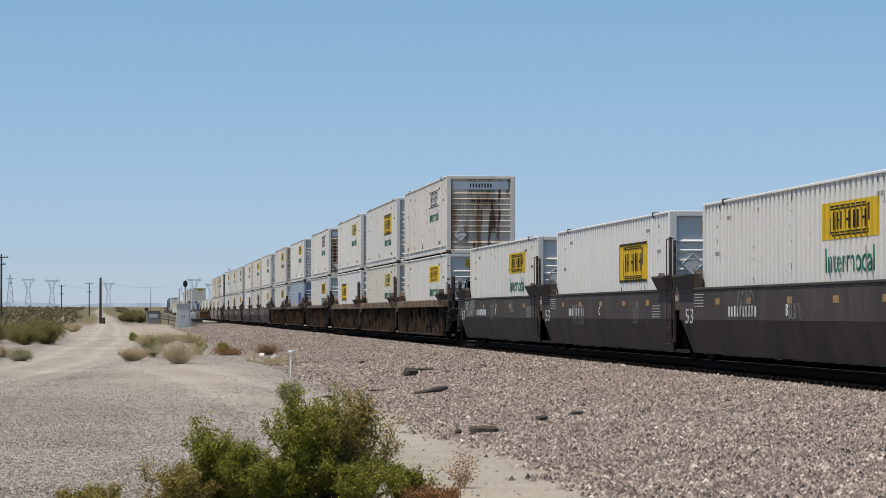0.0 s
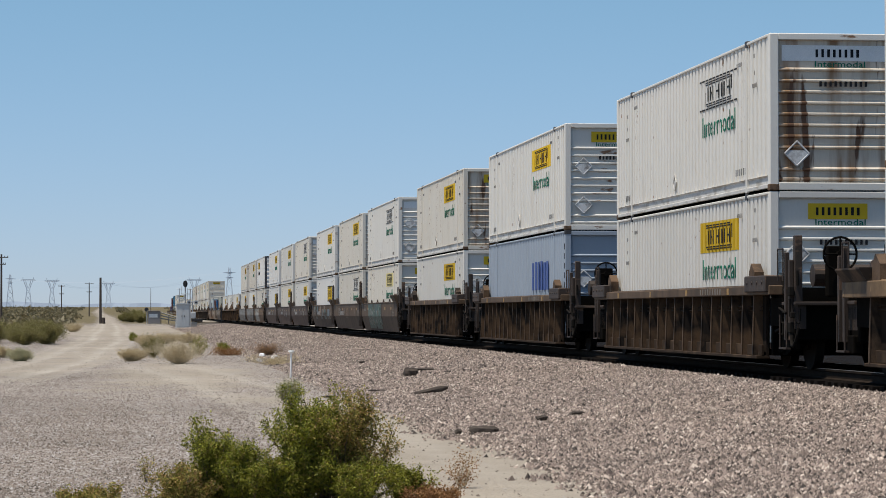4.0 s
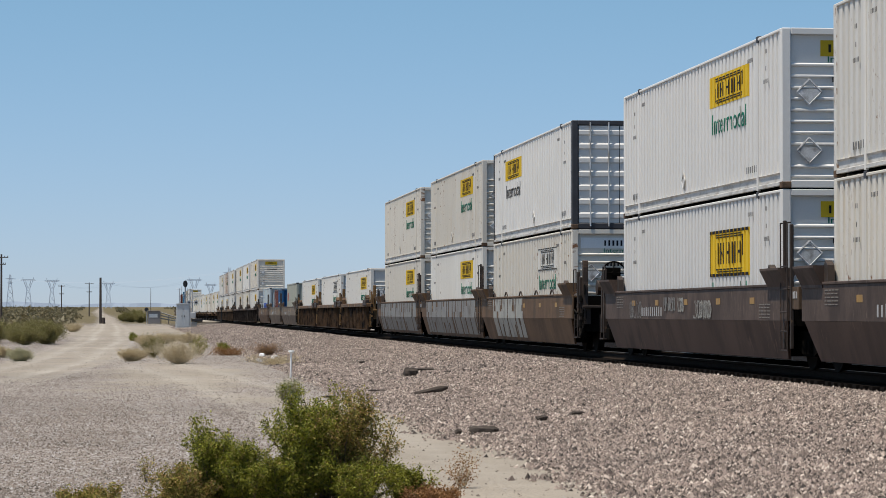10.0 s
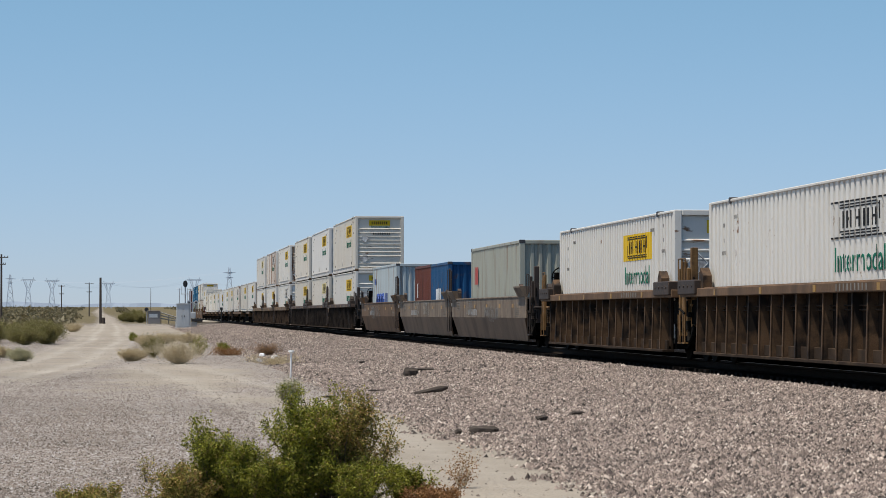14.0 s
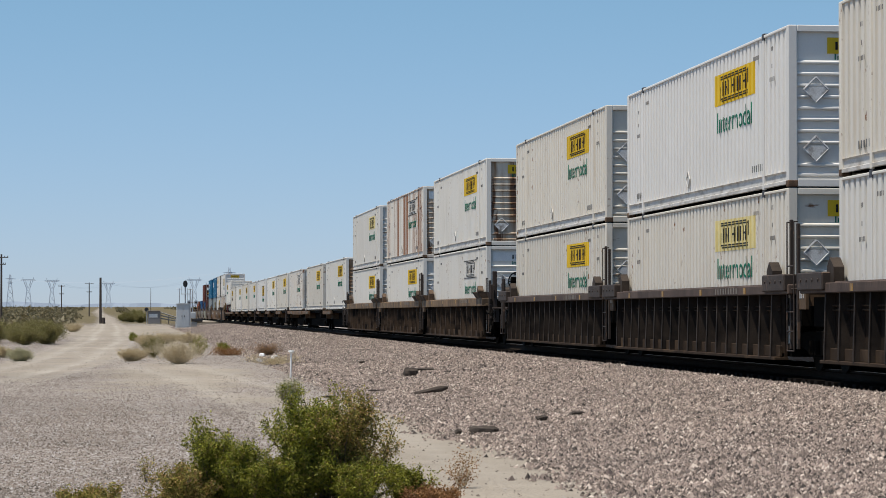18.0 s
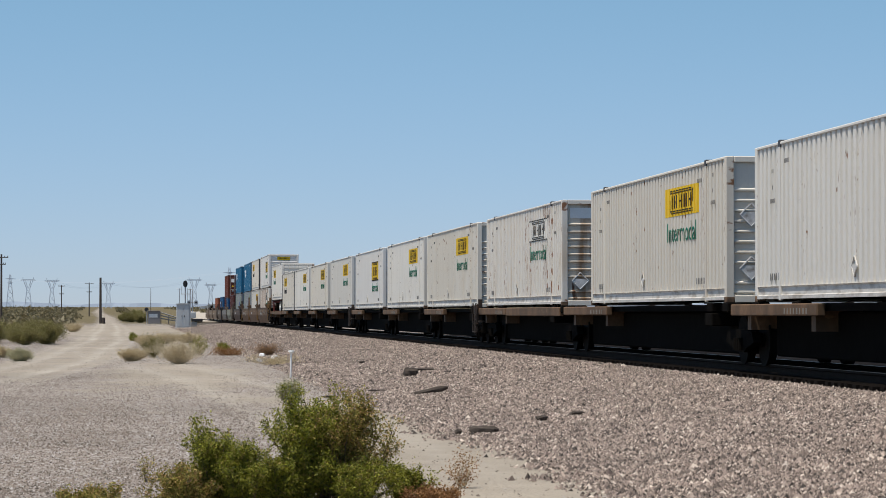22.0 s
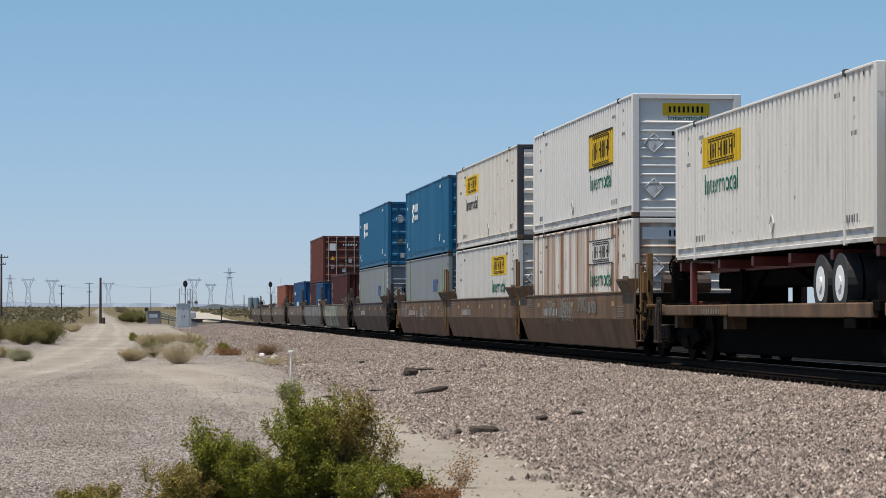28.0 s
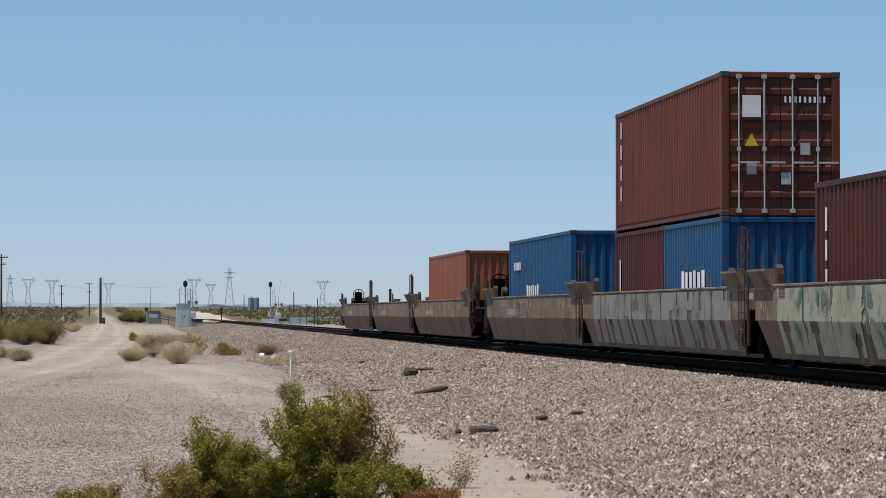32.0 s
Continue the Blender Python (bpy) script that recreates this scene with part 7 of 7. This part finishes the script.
def signal_cabinet(x, y):
    ob = tagged(new("signal_cabinet"), "tall silver metal signal cabinet beside the track", "cabinet")
    part("plinth", Shape().box(-0.86, 0.86, -0.7, 0.7, -0.1, 0.12, 0.02).mesh("plinth", CONCRETE), ob)
    part("body", Shape().box(-0.70, 0.70, -0.55, 0.55, 0.12, 2.55, 0.02).mesh("body", CABINET), ob)
    part("roof", Shape().prism([(-0.80, 2.55), (0.80, 2.55), (0.80, 2.62), (0.0, 2.72), (-0.80, 2.62)], 1, -0.65, 0.65).mesh("roof", CABINET), ob)
    for k in (-0.34, 0.34):
        d = part("door", Shape().box(k - 0.31, k + 0.31, -0.575, -0.55, 0.25, 2.45, 0.006).mesh("door", CABINET), ob)
        part("handle", Shape().box(k * 0.4 - 0.02, k * 0.4 + 0.02, -0.61, -0.575, 1.2, 1.4, 0.005).mesh("handle", STEEL), d)
    part("conduit", Shape().tube((-0.78, -0.4, -0.1), (-0.78, -0.4, 1.0), 0.04, 8).mesh("conduit", MASTGREY), ob)
    ob.matrix_basis = pose(x, y, ground_height(x, y))


signal_cabinet(5.14, 294.5)


def signal_mast(px, y, high, ground_z, extras):
    x = across(px, y)
    ob = tagged(new("railway_signal"), "railway signal with a black oval head on a silver mast", "railway signal", "signals along the track")
    part("mast", Shape().tube((0, 0, 0), (0, 0, high - 0.2), 0.075, 10).mesh("mast", MASTGREY), ob)
    pts = [(0.25 * math.cos(a), high - 0.42 + 0.38 * math.sin(a)) for a in [2 * math.pi * i / 20 for i in range(20)]]
    head = part("target", Shape().prism(pts, 1, -0.20, -0.12).mesh("target", SIGNALBLACK), ob, "black oval backplate")
    for k in (-0.2, 0.05, 0.3):
        part("hood", Shape().tube((0, -0.45, high - 0.46 + k), (0, -0.2, high - 0.46 + k), 0.09, 10).mesh("hood", SIGNALBLACK), head)
    part("ladder", Shape().tube((0.25, 0.1, 0), (0.25, 0.1, high - 0.9), 0.02, 5).tube((0.50, 0.1, 0), (0.50, 0.1, high - 0.9), 0.02, 5)
         .box(0.25, 0.50, 0.09, 0.11, 1.0, 1.03).box(0.25, 0.5, 0.09, 0.11, 1.6, 1.63).box(0.25, 0.5, 0.09, 0.11, 2.2, 2.23).box(0.25, 0.5, 0.09, 0.11, 2.8, 2.83)
         .box(0.25, 0.5, 0.09, 0.11, 3.4, 3.43).mesh("ladder", MASTGREY), ob)
    part("work_platform", Shape().box(-0.45, 0.55, -0.1, 0.5, high - 1.55, high - 1.48, 0.01).tube((-0.42, -0.08, high - 1.5), (-0.42, -0.08, high - 0.7), 0.02, 5)
         .tube((0.52, -0.08, high - 1.5), (0.52, -0.08, high - 0.7), 0.02, 5).mesh("work_platform", MASTGREY), ob)
    part("equipment_box", Shape().box(-0.32, 0.32, 0.1, 0.5, 1.1, 1.75, 0.02).mesh("equipment_box", CABINET), ob)
    part("base", Shape().box(-0.3, 0.3, -0.3, 0.3, -0.2, 0.25, 0.03).mesh("base", CONCRETE), ob)
    ob.matrix_basis = pose(x, y, ground_z)


signal_mast(328, 300, 5.15, ground_height(6.1, 300), False)
signal_mast(478.5, 361, 5.75, 0.1, True)


def crossing_signal(px, y, z0, high):
    """Flashing lights of a level crossing with the gate's mechanism at the foot."""
    x = across(px, y)
    ob = tagged(new("crossing_signal"), "level crossing flasher with silver round lights and gate machine", "crossing signal", "crossing signals")
    part("mast", Shape().tube((0, 0, 0), (0, 0, high), 0.06, 10).mesh("mast", MASTGREY), ob)
    part("crossbar", Shape().tube((-0.5, -0.05, 2.65), (0.5, -0.05, 2.65), 0.04, 8).mesh("crossbar", MASTGREY), ob)
    for k in (-0.38, 0.38):
        pts = [(k + 0.24 * math.cos(a), 2.65 + 0.24 * math.sin(a)) for a in [2 * math.pi * i / 18 for i in range(18)]]
        d = part("backplate", Shape().prism(pts, 1, -0.14, -0.10).mesh("backplate", CABINET), ob)
        part("lens", Shape().tube((k, -0.24, 2.65), (k, -0.14, 2.65), 0.11, 12).mesh("lens", SIGNALBLACK), d)
    part("gate_machine", Shape().box(-0.35, 0.35, -0.25, 0.35, 0.9, 1.6, 0.04).mesh("gate_machine", CABINET), ob)
    part("counterweight", Shape().box(-0.15, 1.1, -0.45, -0.25, 0.55, 0.85, 0.03).mesh("counterweight", SIGNALBLACK), ob)
    part("base", Shape().box(-0.5, 0.5, -0.4, 0.4, -0.3, 0.5, 0.03).mesh("base", CONCRETE), ob)
    ob.matrix_basis = pose(x, y, z0)


crossing_signal(341, 304, ground_height(7.3, 304), 4.0)
crossing_signal(493, 352, 0.1, 3.2)
barrier = tagged(new("crossing_gate"), "raised slender crossing gate arm", "crossing gate")
part("arm", Shape().tube((0, 0, 1.2), (0.55, 0, 6.0), 0.05, 6, 0.03).mesh("arm", WHITEPRINT), barrier)
part("foot", Shape().box(-0.3, 0.3, -0.2, 0.2, -0.2, 1.2, 0.02).mesh("foot", MASTGREY), barrier)
barrier.matrix_basis = pose(across(489, 350), 350, 0.1)
for px, w_, h_ in ((482, 2.6, 0.75), (484, 1.6, 0.35)):
    b = tagged(new("relay_box", Shape().box(-w_ / 2, w_ / 2, -0.4, 0.4, -0.1, h_, 0.03).mesh("relay_box", CABINET)), "low silver relay box beside the signal", "box", "relay boxes")
    b.matrix_basis = pose(across(px, 358 if w_ > 2 else 356.6), 358 if w_ > 2 else 356.6, 0.08)


for px, y, high in ((317.5, 299, 4.3), (337.5, 302, 4.2), (487, 355, 3.6)):
    ap = tagged(new("antenna_pole"), "thin grey metal pole with short side arms", "pole", "thin poles by the signals")
    part("pole", Shape().tube((0, 0, -0.2), (0, 0, high), 0.045, 7).mesh("pole", MASTGREY), ap)
    part("side_arm", Shape().tube((-0.3, 0, high - 0.05), (0.3, 0, high - 0.05), 0.03, 6).mesh("side_arm", MASTGREY), ap)
    ap.matrix_basis = pose(across(px, y), y, ground_height(across(px, y), y))


def sign_post(px, y, z0, high, mat, label):
    x = across(px, y)
    ob = tagged(new("sign_post"), label, "post", "posts along the line")
    part("post", Shape().box(-0.06, 0.06, -0.06, 0.06, -0.3, high, 0.01).mesh("post", mat), ob)
    part("plate", Shape().box(-0.16, 0.16, -0.08, -0.06, high - 0.35, high, 0.004).mesh("plate", mat), ob)
    ob.matrix_basis = pose(x, y, z0)


sign_post(392, 330, 0.05, 2.3, SIGNALBLACK, "slim dark track-side post with a small plate")

post_mesh = stored("fence_post", lambda: Shape().tube((0, 0, -0.3), (0, 0, 1.0), 0.07, 7, 0.055).mesh("fence_post", WOOD))
for i, px in enumerate((513, 531, 543, 556, 562, 584, 434, 443, 456, 467, 602, 618, 640)):
    y = 372 if i < 6 else 560
    x = across(px, y)
    f = tagged(new("fence_post", post_mesh), "dark upright wooden fence post beyond the track", "fence post", "fence posts")
    k = (2.9, 2.7, 3.0, 2.6, 3.6, 3.0, 2.6, 2.8, 2.6, 2.7, 2.6, 2.6, 2.6)[i]
    f.matrix_basis = pose(x, y, ground_height(x, y)) @ Matrix.Diagonal((1, 1, k, 1))

DUST = material("pale_dirt_road", (0.42, 0.375, 0.315), 0.95, spec=0.05, vary=0.12, grain=0.08, scale=0.2, fine=3)
track_pts = [(11.8 + 25.2 * k / 24, 392 + 1310 * k / 24) for k in range(25)]
tagged(new("road", Shape().add([(x + e, y, ground_height(x, y) + 0.22) for x, y in track_pts for e in (-3.5, 3.5)], [(2 * k, 2 * k + 1, 2 * k + 3, 2 * k + 2) for k in range(24)]).mesh("road", DUST)),
       "pale dirt road running off across the plain", "road", kind="structure")

TANKMAT = material("blue_grey_tank_paint", (0.20, 0.27, 0.31), 0.5, 0.2, vary=0.1)
for px in (444, 454):
    y = 1250
    t = tagged(new("storage_tank"), "tall blue-grey steel storage tank on the plain", "storage tank", "storage tanks")
    part("shell", Shape().tube((0, 0, 0), (0, 0, 6.6), 1.25, 20).mesh("shell", TANKMAT), t)
    part("roof", Shape().tube((0, 0, 6.6), (0, 0, 7.3), 1.25, 20, 0.2).mesh("roof", TANKMAT), t)
    t.matrix_basis = pose(across(px, y), y, ground_height(across(px, y), y) - 0.2)
WATERSIDE = material("pale_blue_sheeting", (0.36, 0.44, 0.48), 0.6, vary=0.15)
for a, b, y in ((512, 600, 420),):
    s = Shape().box(across(a, y), across(b, y), y, y + 0.2, 0.05, 1.0, 0.02)
    tagged(new("low_fence", s.mesh("low_fence", WATERSIDE)), "low pale blue fence beyond the track", "fence")

SHEDMAT = material("grey_shed_panel", (0.22, 0.21, 0.21), 0.7, vary=0.1)
shed = tagged(new("equipment_hut"), "small grey equipment hut with a pale sign", "hut")
part("wall", Shape().box(-0.95, 0.95, -0.8, 0.8, -0.1, 1.9, 0.02).mesh("wall", SHEDMAT), shed)
part("roof", Shape().box(-1.05, 1.05, -0.95, 0.9, 1.9, 2.0, 0.01).mesh("roof", SHEDMAT), shed)
part("sign", Shape().box(-0.7, 0.55, -0.83, -0.80, 0.95, 1.5).mesh("sign", WHITEPRINT), shed, "pale sign board")
shed.matrix_basis = pose(across(272.5, 421), 421, ground_height(3, 421))
rails_ = tagged(new("guard_rail"), "low grey sloping guard rail beside the hut", "guard rail")
for k in range(3):
    part("rail", Shape().tube((0, 0, 1.7 - 0.45 * k), (2.4, 1.5, 0.95 - 0.45 * k * 0.6), 0.09, 6).mesh("rail", GREYPRINT), rails_)
for k in (0.0, 1.2, 2.4):
    part("post", Shape().box(k - 0.07, k + 0.07, k * 0.62 - 0.07, k * 0.62 + 0.07, -0.2, 1.75 - 0.31 * k).mesh("post", SHEDMAT), rails_)
rails_.matrix_basis = pose(across(285, 421), 421, ground_height(3, 421))
flasher = tagged(new("road_flasher"), "small dark flasher on a thin post beside the road", "signal")
part("post", Shape().tube((0, 0, -0.2), (0, 0, 2.0), 0.05, 7).mesh("post", MASTGREY), flasher)
part("lamp", Shape().tube((0, -0.15, 2.2), (0, 0.05, 2.2), 0.32, 14).mesh("lamp", SIGNALBLACK), flasher)
flasher.matrix_basis = pose(across(259.5, 424), 424, ground_height(2, 424))
HOUSE = material("far_white_wall", (0.6, 0.6, 0.58), 0.8, vary=0.05)
for px, wide, high, y in ((381, 9, 3.2, 1500), (396, 6, 2.6, 1450), (418, 12, 2.4, 1600), (365, 8, 2.2, 1700), (520, 10, 2.6, 1700)):
    b = tagged(new("far_building"), "small pale flat building far across the plain", "building", "far buildings")
    part("wall", Shape().box(-wide / 2, wide / 2, -3, 3, -0.5, high, 0.02).mesh("wall", HOUSE), b)
    part("roof", Shape().prism([(-wide / 2 - 0.3, high), (wide / 2 + 0.3, high), (0, high + 0.7)], 1, -3.3, 3.3).mesh("roof", GREYPRINT), b)
    b.matrix_basis = pose(across(px, y), y, ground_height(across(px, y), y))

# ---- small things on the bank ----
marker = tagged(new("marker_post"), "short white marker post with a round cap", "marker post")
part("post", Shape().tube((0, 0, -0.2), (0, 0, 0.62), 0.024, 12, 0.022).mesh("post", WHITEPRINT), marker)
part("cap", Shape().tube((0, 0, 0.59), (0, 0, 0.625), 0.035, 12, 0.06).tube((0, 0, 0.625), (0, 0, 0.665), 0.075, 14, 0.068).mesh("cap", WHITEPRINT), marker, "wider white cap")
marker.matrix_basis = pose(3.77, 66.8, ground_height(3.77, 66.8), 0, 1.5, 0)

OLDWOOD = material("old_tie_wood", (0.062, 0.048, 0.038), 0.9, vary=0.35, grain=0.3, scale=6, fine=40, stretch=(0.4, 3, 3), bump=0.8, bump_scale=20)


def timber(x, y, length, wide, high, rz, seed, label, rx=0, ry=0, sink=0.25):
    """A broken piece of an old wooden tie."""
    rr = random.Random(seed)
    bm = bmesh.new()
    n = 7
    rings = []
    for i in range(n):
        k = i / (n - 1)
        end = 0.45 + 0.55 * min(1.0, 5 * min(k, 1 - k) + rr.uniform(0, 0.4))
        ring = []
        for a in range(8):
            ang = 2 * math.pi * (a + 0.5) / 8
            sq = 1 / max(abs(math.cos(ang)), abs(math.sin(ang)))
            ring.append(bm.verts.new(((k - 0.5) * length + rr.uniform(-0.06, 0.06) * length, math.cos(ang) * sq * 0.82 * wide / 2 * end * rr.uniform(0.85, 1.1),
                                      math.sin(ang) * sq * 0.82 * high / 2 * end * rr.uniform(0.8, 1.1))))
        rings.append(ring)
    for a, b in zip(rings, rings[1:]):
        for i in range(8):
            bm.faces.new((a[i], a[(i + 1) % 8], b[(i + 1) % 8], b[i]))
    bm.faces.new(rings[0][::-1])
    bm.faces.new(rings[-1])
    mesh = bpy.data.meshes.new("timber_piece")
    bmesh.ops.recalc_face_normals(bm, faces=bm.faces)
    bm.to_mesh(mesh)
    bm.free()
    mesh.materials.append(OLDWOOD)
    ob = tagged(new("timber_piece", mesh), label, "timber", "broken timber on the bank")
    ob.matrix_basis = pose(x, y, ground_height(x, y) + high * (0.5 - sink) + 0.02, rx, ry, rz)


def bank_spot(px, py):
    """The place on the bank seen along a line of sight, found by steps."""
    a = radians(6.402) + math.atan((px - 784) / 4862)
    drop = (py - 555.4) / 4862
    d = 20.0
    while d < 400:
        x, y = d * math.sin(a), d * math.cos(a)
        if EYE - drop * d <= ground_height(x, y):
            return x, y
        d += 0.05
    return x, y


for px, py, length, wide, high, rz, label in (
        (857, 768, 0.36, 0.17, 0.13, -12, "short dark block of broken wooden tie"), (811, 770, 0.10, 0.09, 0.09, 30, "small dark chip of broken wood"),
        (758, 698, 0.85, 0.15, 0.13, 30, "dark split plank of an old tie"), (727, 667, 0.34, 0.30, 0.30, 20, "dark broken stump of an old tie"),
        (746, 657, 0.62, 0.12, 0.08, 10, "dark weathered plank on the ballast"), (641, 644, 0.30, 0.10, 0.11, 60, "small dark piece of broken wood"),
        (959, 746, 0.26, 0.12, 0.10, 55, "dark splintered piece of wood"), (1022, 736, 0.26, 0.10, 0.08, 40, "dark splintered piece of wood"),
        (668, 694, 0.34, 0.07, 0.05, 0, "thin dark strip of wood"), (585, 705, 0.3, 0.07, 0.05, 10, "thin dark strip of wood")):
    bx, by = bank_spot(px, py)
    timber(bx, by, length, wide, high, rz, int(px), label, ry=-9 if length > 0.8 else 0)
LITTER = material("white_plastic", (0.75, 0.75, 0.75), 0.5)
for i, (px, py) in enumerate(((459, 641), (487, 636), (464, 632))):
    bx, by = bank_spot(px, py)
    q = tagged(new("plastic_scrap", Shape().prism([(-0.12, 0), (0.1, -0.02), (0.14, 0.07), (0.02, 0.12), (-0.1, 0.08)], 1, -0.08, 0.09).mesh("plastic_scrap", LITTER)), "crumpled scrap of white plastic litter", "litter", "litter")
    q.matrix_basis = pose(bx, by, ground_height(bx, by) + 0.02, 0, 0, 40 * i)


# ---- far hills ----
# haze over the hills is put in as a pale blue glow
HILL = bpy.data.materials.new("haze_glow_hills")
HILL.use_nodes = True
hn, hl = HILL.node_tree.nodes, HILL.node_tree.links
hb = next(k for k in hn if k.type == "BSDF_PRINCIPLED")
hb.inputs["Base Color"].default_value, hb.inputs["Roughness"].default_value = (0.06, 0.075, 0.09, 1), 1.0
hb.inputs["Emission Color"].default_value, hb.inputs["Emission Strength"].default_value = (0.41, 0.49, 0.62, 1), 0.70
s = Shape()
line = []
for i in range(161):
    px = -260 + i * 14
    top = 537 - 5.0 * noise.noise((px * 0.006, 1.7, 0.0)) - 3.0 * noise.noise((px * 0.022, 4.7, 0.0)) - 1.0 * noise.noise((px * 0.07, 2.2, 0.0))
    line.append((across(px, 4750), EYE + (555.4 - top) / 4862 * 4750))
k = len(line)
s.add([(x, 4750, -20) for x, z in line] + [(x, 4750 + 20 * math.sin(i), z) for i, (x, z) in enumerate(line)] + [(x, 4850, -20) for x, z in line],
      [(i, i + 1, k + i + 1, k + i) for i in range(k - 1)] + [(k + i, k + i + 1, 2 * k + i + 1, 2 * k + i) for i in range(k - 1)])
tagged(new("backdrop_hills", s.mesh("backdrop_hills", HILL)), "mountains along the horizon with a pale blue haze glow", "mountains", kind="structure")


# ---- the train rolls towards the camera ----
def motions():
    for ob, x, y, z, rot in MOVING:
        walk(ob, [(t, pose(x, y - (28.9713 * t + 0.006793 * t * t), z, 0, 0, rot)) for t in (0, 4, 8, 12, 16, 20, 24, 28, 32)])


motions()
